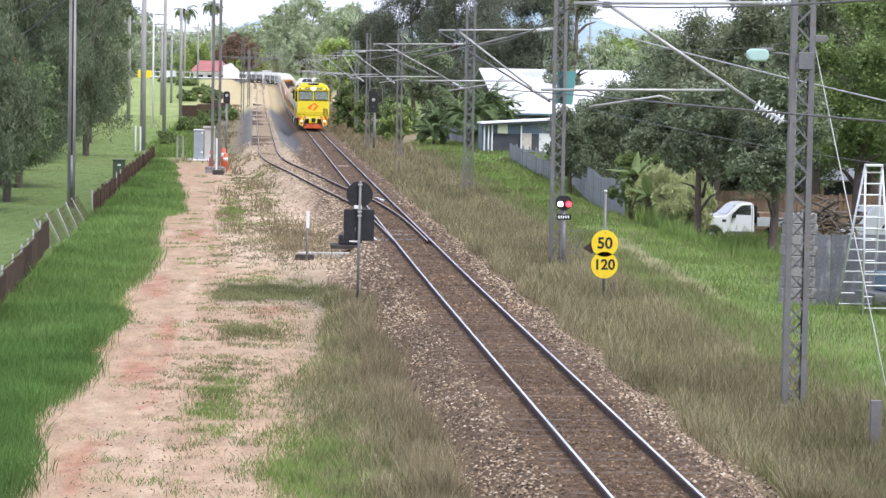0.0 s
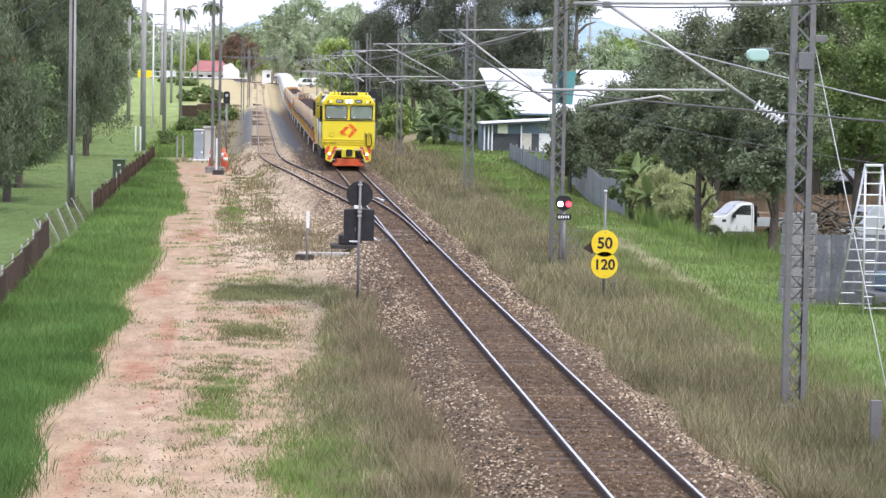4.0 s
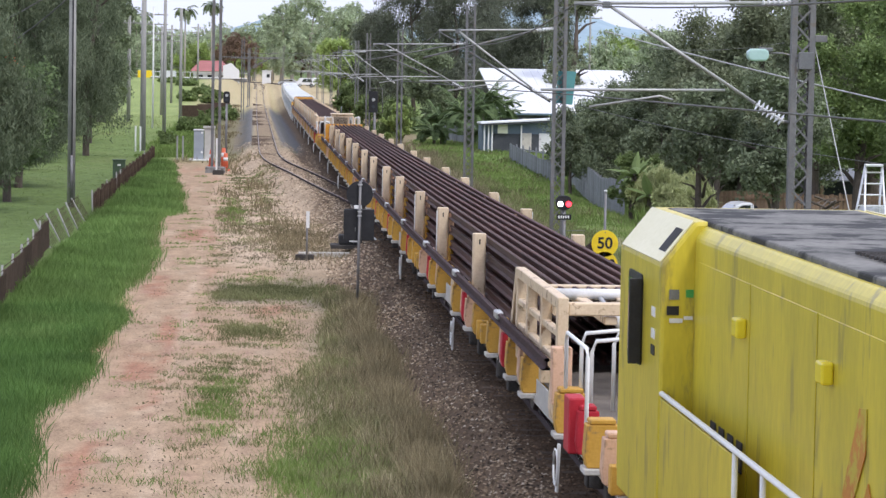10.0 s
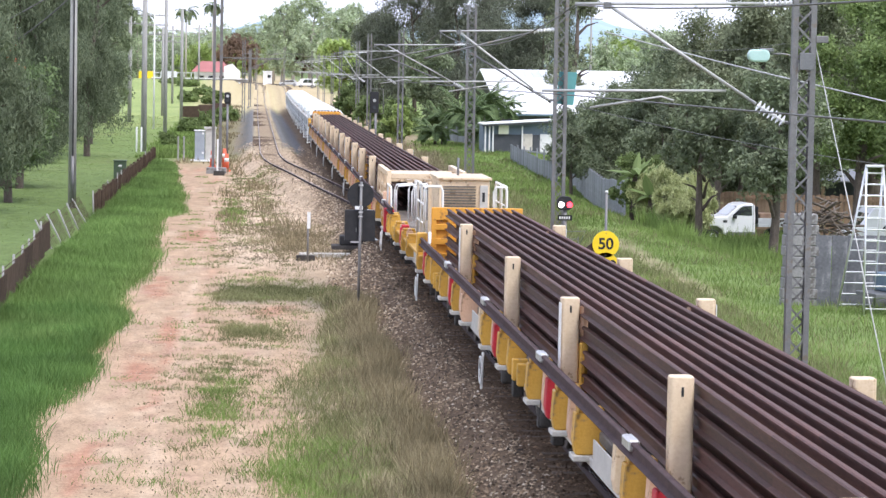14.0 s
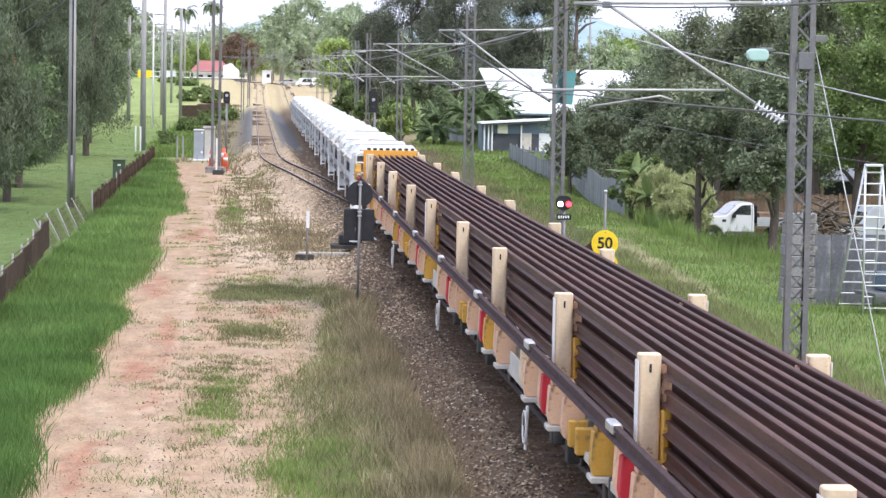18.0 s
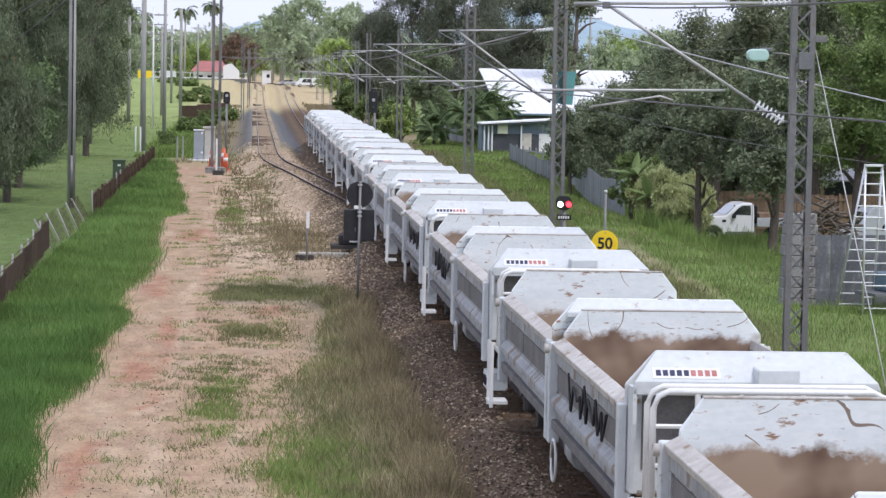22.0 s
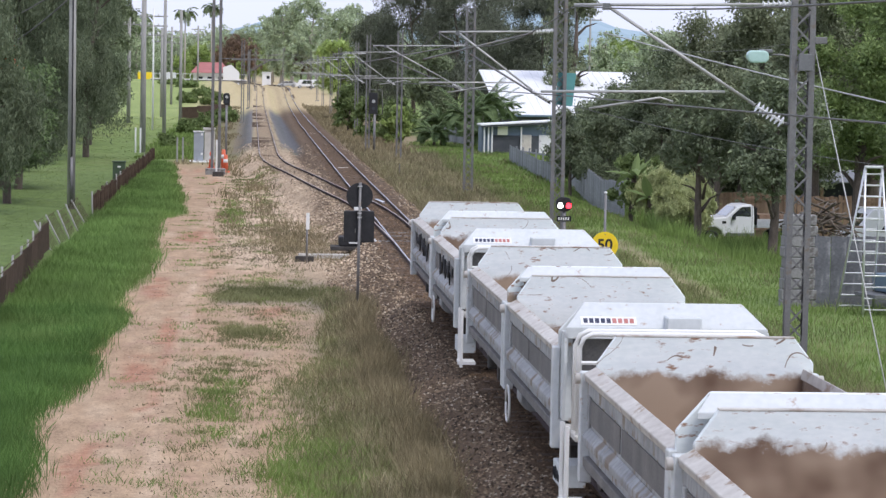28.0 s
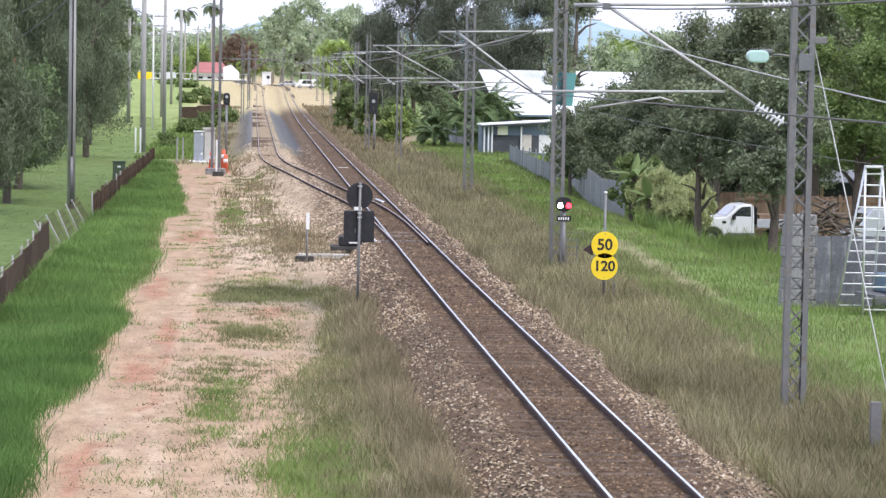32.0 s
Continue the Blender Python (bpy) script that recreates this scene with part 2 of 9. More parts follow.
M_WHITE = surface("white_paint", (0.68, 0.68, 0.67), (0.80, 0.80, 0.79), 5, 0.55, 0, 0.05)
M_SIGNYELLOW = surface("retroreflective_yellow", (0.80, 0.56, 0.02), (0.88, 0.64, 0.03), 6, 0.45, 0, 0.03)
M_ORANGE = surface("faded_safety_orange", (0.56, 0.10, 0.05), (0.68, 0.16, 0.08), 6, 0.6, 0, 0.05)
M_POLE = surface("weathered_hardwood_pole", (0.24, 0.24, 0.225), (0.40, 0.39, 0.37), 2, 0.9, 0, 0.5, 14, stretch=(6, 6, 0.5))
M_BARK = surface("rough_bark", (0.06, 0.048, 0.04), (0.16, 0.13, 0.105), 3, 0.95, 0, 0.8, 18, stretch=(3, 3, 0.8))
M_PALEBARK = surface("pale_gum_bark", (0.30, 0.27, 0.23), (0.5, 0.46, 0.40), 2, 0.85, 0, 0.4, 12, stretch=(3, 3, 0.7))
M_FENCEBROWN = surface("stained_dark_fence_mesh", (0.06, 0.042, 0.032), (0.11, 0.08, 0.06), 3, 1.0, 0, 0.4, 20, vary=0.2, spec=0.05)
M_FENCEGREY = surface("silvered_fence_paling", (0.18, 0.19, 0.21), (0.30, 0.31, 0.335), 2, 0.9, 0, 0.3, 18, vary=0.25, stretch=(2, 2, 0.4))
M_FENCETAN = surface("tan_timber_paling", (0.22, 0.14, 0.09), (0.36, 0.25, 0.17), 2, 0.85, 0, 0.3, 18, vary=0.2, stretch=(2, 2, 0.4))
M_CONCRETE = surface("stained_concrete", (0.19, 0.19, 0.185), (0.31, 0.305, 0.295), 2, 0.9, 0, 0.25, 30, spots=((0.14, 0.13, 0.12), 3, 0.3))

# ---------------------------------------------------------------- ground
def spread(lo, hi, step, far_lo, far_hi, growth):
    mid = list(np.arange(lo, hi + step * 0.5, step))
    s, a = step, lo
    while a > far_lo:
        s *= growth
        a -= s
        mid.insert(0, max(a, far_lo))
    s, a = step, mid[-1]
    while a < far_hi:
        s *= growth
        a += s
        mid.append(min(a, far_hi))
    return np.array(mid)


def blend(base, colour, w):
    return base * (1 - w[..., None]) + np.array(colour) * w[..., None]


def straw_edge(y):
    """Where the rank straw grass gives way to the greener bank."""
    return np.interp(y, (30, 43, 50, 60, 76, 97, 130, 165, 240), (6.6, 6.0, 4.8, 4.95, 5.0, 5.2, 5.7, 6.2, 10.5))


def ground_colours(x, y):
    """Soil and turf colour with painted sun and shade, by zones with ragged borders."""
    n1, n2, n3 = waves(x, y, 3.0, 11), waves(x, y, 0.9, 12), waves(x, y * 0.5, 8.0, 13)
    c = np.zeros(x.shape + (3,)) + np.array((0.165, 0.228, 0.072))
    c = blend(c, (0.22, 0.235, 0.09), smooth01(-0.1, 0.9, n3) * 0.7)
    # tree shade painted into the near park lawn
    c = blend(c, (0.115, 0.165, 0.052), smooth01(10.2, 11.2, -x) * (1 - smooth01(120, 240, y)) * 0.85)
    mx = np.interp(y, _y, _x)
    sx = np.interp(y, [s[0] for s in SIDING], [s[1] for s in SIDING])
    edge = x + 0.45 * n1 + 0.2 * n2
    # bare pink-tan soil of the access track, wider towards the signal cabinets
    left = verge_at(y) + 0.35
    soil = smooth01(-0.9, -0.5, edge - left) * (1 - smooth01(-0.5, 0.4, x - mx + 1.9)) * (1 - smooth01(158, 185, y))
    tan = blend(np.zeros(x.shape + (3,)) + np.array((0.385, 0.272, 0.176)), (0.43, 0.22, 0.14), 0.55 * smooth01(0.35, 0.9, waves(x * 1.6, y * 0.13, 2.2, 15)) * (1 - smooth01(-6.4, -5.4, x)))
    tan = blend(tan, (0.47, 0.36, 0.25), smooth01(0.1, 0.9, waves(x * 1.5, y * 0.2, 1.1, 16)) * 0.6)
    for bx, by, bw, bl in ((-7.35, 72.5, 0.42, 3.6), (-6.72, 61, 0.20, 5.0), (-6.62, 56, 0.16, 4.0), (-7.0, 51.2, 0.40, 2.3), (-6.62, 47.4, 0.14, 2.6), (-4.4, 64.8, 0.55, 2.0), (-6.6, 95, 0.9, 4.0), (-7.4, 40, 0.22, 3.5)):
        tan = blend(tan, (0.34, 0.165, 0.105), 0.75 * smooth01(0.25, 0.75, np.exp(-((x - bx + 0.12 * n2) / bw) ** 2 - ((y - by + 2.2 * n1) / bl) ** 2)))
    rut = np.exp(-((x + 6.4 + 0.12 * np.sin(y * 0.3) + 0.1 * n2) / 0.10) ** 2) + 0.7 * np.exp(-((x + 5.15 + 0.12 * np.sin(y * 0.27 + 1) + 0.1 * n2) / 0.12) ** 2)
    tan = blend(tan, (0.53, 0.40, 0.285), rut * (0.5 + 0.4 * n1).clip(0, 1))
    tan = blend(tan, (0.36, 0.23, 0.165), smooth01(0.35, 0.9, waves(x * 1.3, y * 0.25, 0.55, 19)) * 0.65)
    c = blend(c, (0, 0, 0), soil) + tan * soil[..., None]
    # weedy grey-green cover between the track and the stone bed
    weed = smooth01(-4.4, -3.4, edge) * soil * (0.35 + 0.65 * smooth01(-0.5, 0.4, waves(x, y * 0.4, 3.4, 17))) * (1 - 0.5 * smooth01(66, 84, y))
    c = blend(c, (0.25, 0.21, 0.145), weed * 0.85)
    cross = np.exp(-((y - 71.0 - 2.2 * n1 * 0.4) / 2.6) ** 2) * smooth01(-6.2, -5.2, x) * (1 - smooth01(-3.2, -2.6, x))
    c = blend(c, (0.16, 0.155, 0.12), cross * 0.9)
    # stony ground beside the points and the siding
    stony = smooth01(-6.3, -5.0, edge) * (1 - smooth01(-0.6, 0.5, x - mx)) * smooth01(76, 86, y) * (1 - smooth01(170, 190, y))
    c = blend(c, (0.54, 0.42, 0.30), stony * 0.9)
    # stone bed
    side = np.where((y > 84) & (x < mx), np.abs(x - sx), 99)
    tanbed = (1 - smooth01(1.2, 2.2, side + 0.3 * n2)) * smooth01(84, 96, y)
    c = blend(c, (0.42, 0.32, 0.22), tanbed * 0.8)
    c = blend(c, (0.27, 0.20, 0.135), (1 - smooth01(0.5, 0.9, side + 0.1 * n2)) * smooth01(84, 96, y) * 0.8)
    d = np.abs(x - mx)
    bed = 1 - smooth01(2.0, 2.8, d + 0.3 * n2 - 0.35 * (x < mx) * (y < 75))
    c = blend(c, (0.135, 0.094, 0.061), bed)
    c = blend(c, (0.108, 0.070, 0.043), (1 - smooth01(0.85, 1.3, d + 0.12 * n2)) * 0.9)
    # grey graded strips along the siding
    strip = (smooth01(0.85, 1.1, np.abs(x - sx)) * (1 - smooth01(2.3, 2.6, np.abs(x - sx)))) * smooth01(176, 200, y) * (1 - smooth01(330, 420, y)) * (x < mx - 1.6)
    c = blend(c, (0.115, 0.12, 0.13), strip * 0.9)
    # straw-brown rank grass beside the line, then mown bank
    straw = smooth01(1.9, 2.4, x - mx) * (1 - smooth01(-0.8, 0.8, x - straw_edge(y) + 0.9 * n1))
    c = blend(c, (0.24, 0.20, 0.115), straw * 0.9)
    path = np.exp(-((x - 7.3 - 0.03 * (y - 80)) / 0.5) ** 2) * smooth01(68, 76, y) * (1 - smooth01(96, 104, y))
    c = blend(c, (0.27, 0.21, 0.135), path * 0.7)
    brown = smooth01(1.5, 3, x - mx) * smooth01(170, 230, y) * (1 - smooth01(9, 11, x))
    c = blend(c, (0.26, 0.20, 0.125), brown * 0.6)
    # sunshine on the far lawn is put into its colour
    sunlit_lawn = smooth01(215, 330, y) * smooth01(7, 11, -x) * (1 - smooth01(700, 900, y))
    c = blend(c, (0.33, 0.39, 0.14), sunlit_lawn * (0.55 + 0.3 * n3.clip(-1, 1)))
    # the tan station ground is likewise coloured as sunlit
    far = smooth01(330, 420, y) * (1 - smooth01(9, 16, np.abs(x)))
    c = blend(c, (0.52, 0.42, 0.25), far * 0.85)
    scrub = smooth01(-9.2, -7.5, x) * (1 - smooth01(-6.0, -4.6, x - sx * 0 + 0.4 * n1)) * smooth01(165, 190, y) * (1 - smooth01(330, 420, y))
    c = blend(c, (0.20, 0.155, 0.10), scrub * 0.8)
    bank = smooth01(900, 2000, np.hypot(x, y))
    return blend(c, (0.06, 0.09, 0.04), bank)


def ground_material():
    m = bpy.data.materials.new("soil_and_turf")
    m.use_nodes = True
    n, l = m.node_tree.nodes, m.node_tree.links
    bsdf = n["Principled BSDF"]
    at = n.new("ShaderNodeAttribute")
    at.attribute_name = "soil"
    tc = n.new("ShaderNodeTexCoord")
    along = n.new("ShaderNodeMapping")
    along.inputs["Scale"].default_value = (1, 0.4, 1)
    l.new(tc.outputs["Object"], along.inputs[0])
    grain, clod = n.new("ShaderNodeTexNoise"), n.new("ShaderNodeTexNoise")
    for t, s, dt in ((grain, 22, 8), (clod, 2.6, 6)):
        t.inputs["Scale"].default_value, t.inputs["Detail"].default_value, t.inputs["Roughness"].default_value = s, dt, 0.65
        l.new(along.outputs[0], t.inputs["Vector"])
    add = n.new("ShaderNodeMath")
    l.new(grain.outputs[0], add.inputs[0])
    l.new(clod.outputs[0], add.inputs[1])
    mr = n.new("ShaderNodeMapRange")
    mr.inputs[1].default_value, mr.inputs[2].default_value, mr.inputs[3].default_value, mr.inputs[4].default_value = 0.7, 1.3, 0.62, 1.30
    l.new(add.outputs[0], mr.inputs[0])
    hsv = n.new("ShaderNodeHueSaturation")
    l.new(at.outputs["Color"], hsv.inputs["Color"])
    l.new(mr.outputs[0], hsv.inputs["Value"])
    l.new(hsv.outputs[0], bsdf.inputs["Base Color"])
    bsdf.inputs["Roughness"].default_value, bsdf.inputs["Specular IOR Level"].default_value = 0.95, 0.15
    bp = n.new("ShaderNodeBump")
    bp.inputs["Strength"].default_value, bp.inputs["Distance"].default_value = 0.45, 0.035
    l.new(add.outputs[0], bp.inputs["Height"])
    l.new(bp.outputs[0], bsdf.inputs["Normal"])
    return m


def build_ground():
    xs = spread(-13.0, 13.0, 0.2, -3500, 3500, 1.16)
    ys = spread(31.0, 112.0, 0.32, -1500, 4500, 1.035)
    gx, gy = np.meshgrid(xs, ys)
    gz = land(gx, gy) + 0.006 * waves(gx, gy * 0.4, 0.6, 21) * (np.abs(gx) < 12)
    nx, ny = len(xs), len(ys)
    i = np.arange(nx * ny).reshape(ny, nx)
    quads = np.stack([i[:-1, :-1], i[:-1, 1:], i[1:, 1:], i[1:, :-1]], -1)
    me = bulk_mesh("ground", np.stack([gx, gy, gz], -1), quads, 4, ground_material())
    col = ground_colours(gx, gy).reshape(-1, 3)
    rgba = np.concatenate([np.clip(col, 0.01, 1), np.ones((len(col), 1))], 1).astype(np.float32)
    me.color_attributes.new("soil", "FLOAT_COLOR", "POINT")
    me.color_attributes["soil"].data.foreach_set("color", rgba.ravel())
    me.polygons.foreach_set("use_smooth", np.ones(len(me.polygons), dtype=bool))
    tagged(new("ground", me), "pink-tan soil, green turf and straw grass beside the line", "ground", kind="structure")


build_ground()

# ---------------------------------------------------------------- railway track
RAIL_OUT = [(-0.065, -0.155), (0.065, -0.155), (0.065, -0.145), (0.012, -0.125), (0.010, -0.045), (0.035, -0.035), (0.035, -0.010), (0.020, 0.0),
            (-0.020, 0.0), (-0.035, -0.010), (-0.035, -0.035), (-0.010, -0.045), (-0.012, -0.125), (-0.065, -0.145)]


def rail_mesh(name, path, lift=0.0):
    """A flat-bottomed rail swept along path, a list of (x, y, z); the running surface is polished."""
    k = len(RAIL_OUT)
    verts, faces, mats = [], [], []
    for j, (x, y, z) in enumerate(path):
        verts += [(x + a, y, z + b + lift) for a, b in RAIL_OUT]
    for j in range(len(path) - 1):
        for i in range(k):
            a, b = j * k + i, j * k + (i + 1) % k
            faces.append((a, b, b + k, a + k))
            mats.append(1 if i == 7 else 0)
    me = bpy.data.meshes.new(name)
    me.from_pydata(verts, [], faces)
    me.materials.append(M_RAILSIDE)
    me.materials.append(M_RAILTOP)
    me.polygons.foreach_set("material_index", mats)
    return me


def build_track():
    track = thing("railway_track", "single track with polished rails on buried sleepers", "railway track", kind="structure")
    us = list(range(-560, 30, 30)) + list(range(30, 760, 6))
    for side in (-0.568, 0.568):
        pts = []
        for u in us:
            x, y, z, h = line_at(u)
            pts.append((x + side * math.cos(h), y - side * math.sin(h), z))
        part("rail", rail_mesh("rail", pts), None, track)
    siding = thing("siding_track", "diverging siding rails with points beside the main line", "railway track", kind="structure")
    ys = list(np.arange(84, 180, 2.0)) + list(np.arange(180, 700, 12.0))
    for side, first in ((-0.568, 84), (0.568, 84)):
        pts = []
        for y in ys:
            x = siding_at(y) * 0.25 + siding_at(y - 3) * 0.375 + siding_at(y + 3) * 0.375
            if abs(x - np.interp(y, _y, _x)) < 0.03:
                x = x - 0.03
            tuck = 0.06 * (1 - min(1, (y - 84) / 12)) * (-1 if side > 0 else 1)
            pts.append((x + side + tuck, y, float(rise(y)) + 0.001))
        o = part("rail", rail_mesh("rail", pts), None, siding)
        o.data.materials[1] = M_DULLHEAD
    bm = bmesh.new()
    box(bm, -0.075, 0.075, -1.1, 1.1, -0.06, 0.06)
    frog = part("crossing_nose", bm, M_RAILTOP, siding, "worn steel crossing nose", bevel=0.02)
    placed(frog, 0.36, 111.5, -0.06, 0, 0, 4)
    # sleepers: the near ones singly, the rest in one piece
    bm = bmesh.new()
    box(bm, -1.05, 1.05, -0.115, 0.115, -0.12, 0.0)
    me = mesh_of("sleeper", bm, M_SLEEPER, 0.02, 1)
    rnd = random.Random(5)
    for i in range(150):
        y = 30.0 + i * 0.61
        o = part("sleeper", me, None, track)
        placed(o, float(np.interp(y, _y, _x)) + rnd.uniform(-0.04, 0.04), y, -0.106 + rnd.uniform(-0.012, 0.008), 0, 0, rnd.uniform(-1.2, 1.2))
    verts, quads = [], []
    for kind in range(2):
        y = 121.5 if kind == 0 else 112.0
        while y < 620:
            cx = float(np.interp(y, _y, _x)) if kind == 0 else siding_at(y)
            z = float(rise(y)) - 0.115
            b = len(verts)
            verts += [(cx + sx * 1.05, y + sy * 0.115, z + sz) for sz in (-0.12, 0) for sy in (-1, 1) for sx in (-1, 1)]
            quads += [(b + q[0], b + q[1], b + q[2], b + q[3]) for q in ((4, 5, 7, 6), (0, 1, 5, 4), (2, 6, 7, 3), (0, 4, 6, 2), (1, 3, 7, 5))]
            y += 0.61
    me = bulk_mesh("far_sleepers", verts, quads, 4, M_SLEEPER)
    ob = new("far_sleepers", me)
    ob.parent = track
    tagged(ob, kind="stuff")
    # chairs and stretcher bars at the points
    for i, (y, w) in enumerate(((86.0, 0.5), (88.6, 0.5), (90.4, 0.46))):
        bm = bmesh.new()
        rod(bm, (-w, 0, 0), (w, 0, 0), 0.025)
        placed(part("stretcher_bar", bm, M_STEEL, siding), 0, y, -0.1)


build_track()


def scatter_stones():
    """Loose ballast: thousands of small broken stones on the shoulders and, browner, between the rails."""
    r = np.random.RandomState(8)
    spots = []
    for n, y0, y1, x0, x1, lo, hi in ((40000, 31, 62, -3.0, 2.5, 0.013, 0.038), (20000, 60, 110, -2.8, 2.6, 0.024, 0.054), (6500, 84, 150, -6.0, -1.2, 0.025, 0.05), (5000, 108, 200, -5.6, 2.6, 0.03, 0.06), (7000, 31, 90, -7.4, -2.4, 0.006, 0.022)):
        x, y = r.uniform(x0, x1, n), y0 + (y1 - y0) * r.rand(n) ** 1.25
        d = np.abs(x - np.interp(y, _y, _x))
        keep = (np.abs(d - 0.568) > 0.08) & (r.rand(n) < np.where(d < 0.5, 1.0, np.where(d < 1.1, 0.6, 1.0)))
        spots.append(np.stack([x, y, r.uniform(lo, hi, n)], 1)[keep])
    s = np.concatenate(spots)
    base = np.array([(1, 0, 0), (-1, 0, 0), (0, 1, 0), (0, -1, 0), (0, 0, 1), (0, 0, -1)], dtype=float)
    tri = np.array([(0, 2, 4), (2, 1, 4), (1, 3, 4), (3, 0, 4)])
    n = len(s)
    v = base[None] * r.uniform(0.6, 1.25, (n, 6, 1)) + r.uniform(-0.35, 0.35, (n, 6, 3))
    ang = r.uniform(0, 6.28, n)
    ca, sa = np.cos(ang)[:, None], np.sin(ang)[:, None]
    v = np.stack([v[..., 0] * ca - v[..., 1] * sa, v[..., 0] * sa + v[..., 1] * ca, v[..., 2] * 0.75], -1) * s[:, 2][:, None, None]
    v[..., 0] += s[:, 0][:, None]
    v[..., 1] += s[:, 1][:, None]
    v[..., 2] += (land(s[:, 0], s[:, 1]) + 0.3 * s[:, 2])[:, None]
    off = s[:, 0] - np.interp(s[:, 1], _y, _x) + r.normal(0, 0.12, n)
    inner = (off > -1.12) & (off < 0.86)
    pale = (s[:, 1] > 76) & (off < -1.5) & (r.rand(n) < 0.75)
    for pick, mat, label in ((pale, M_STONETAN, "pale tan gravel beside the points"), (~inner & ~pale, M_STONE, "loose tan and grey crushed stone along the rails"), (inner, M_STONEBROWN, "brown stained crushed stone between the rails")):
        k = int(pick.sum())
        f = tri[None] + (np.arange(k) * 6)[:, None, None]
        tagged(new("ballast", bulk_mesh("ballast", v[pick], f, 3, mat)), label, "ballast", kind="stuff")


scatter_stones()


# ---------------------------------------------------------------- grass
def grass_patch(name, label, n, zone, height, width, lean, material, seed, tuft=None):
    """Bent blades of grass. zone: function of random generator and n giving x, y; height: (lo, hi) metres."""
    r = np.random.RandomState(seed)
    x, y = zone(r, n)
    n = len(x)
    if tuft:
        pick = r.randint(0, max(1, n // tuft[0]), n)
        x = x[pick] + r.normal(0, tuft[1], n)
        y = y[pick] + r.normal(0, tuft[1], n)
    clump = 0.75 + 0.35 * waves(x, y, 1.7, seed + 50)
    h = r.uniform(height[0], height[1], n) * np.clip(clump, 0.35, 1.3)
    w = width * r.uniform(0.6, 1.4, n) * (1 + np.maximum(0, y - 60) / 60)
    a, b = r.uniform(0, 6.28, n), r.uniform(0, 6.28, n)
    dx, dy = np.cos(a) * w, np.sin(a) * w * 0.5
    lx, ly = np.cos(b) * h * lean * r.uniform(0.2, 1.2, n), np.sin(b) * h * lean * r.uniform(0.2, 1.2, n)
    z = land(x, y) - 0.02
    v = np.stack([np.stack([x, y, z], -1), np.stack([x + dx + lx * 0.3, y + dy + ly * 0.3, z + h * 0.5], -1),
                  np.stack([x + lx, y + ly, z + h], -1), np.stack([x - dx + lx * 0.3, y - dy + ly * 0.3, z + h * 0.5], -1)], 1)
    o = (np.arange(n) * 4)[:, None]
    f = np.concatenate([o + np.array([[0, 1, 3]]), o + np.array([[1, 2, 3]])], 1)
    return tagged(new(name, bulk_mesh(name, v, f, 3, material)), label, "grass", kind="stuff")


M_GREEN = island_surface("lush_green_blades", (0.074, 0.148, 0.038), (0.130, 0.225, 0.062), 0.65, through_light=0.3, spec=0.15)
M_LIME = island_surface("fresh_green_blades", (0.120, 0.200, 0.056), (0.185, 0.285, 0.085), 0.65, through_light=0.3, spec=0.15)
M_BANK = island_surface("dull_green_blades", (0.146, 0.212, 0.060), (0.212, 0.296, 0.090), 0.7, through_light=0.3, spec=0.15)
M_MOWN = island_surface("mown_green_blades", (0.115, 0.168, 0.050), (0.215, 0.275, 0.098), 0.7, through_light=0.3, spec=0.15)
M_STRAW = island_surface("straw_blades", (0.125, 0.107, 0.060), (0.40, 0.355, 0.215), 0.7, through_light=0.25, spec=0.15)
M_DRY = island_surface("brown_dry_stalks", (0.15, 0.126, 0.075), (0.33, 0.28, 0.172), 0.8, through_light=0.2, spec=0.1)
M_OLIVE = island_surface("olive_weed_blades", (0.135, 0.142, 0.062), (0.262, 0.268, 0.13), 0.7, through_light=0.25, spec=0.15)


def strip_zone(y0, y1, left, right, power=1.6):
    """Random places between two border functions of y, denser near y0."""
    def zone(r, n):
        y = y0 + (y1 - y0) * r.rand(n) ** power
        a, b = left(y), right(y)
        return a + (b - a) * r.rand(n), y
    return zone


def main_x(y):
    return np.interp(y, _y, _x)


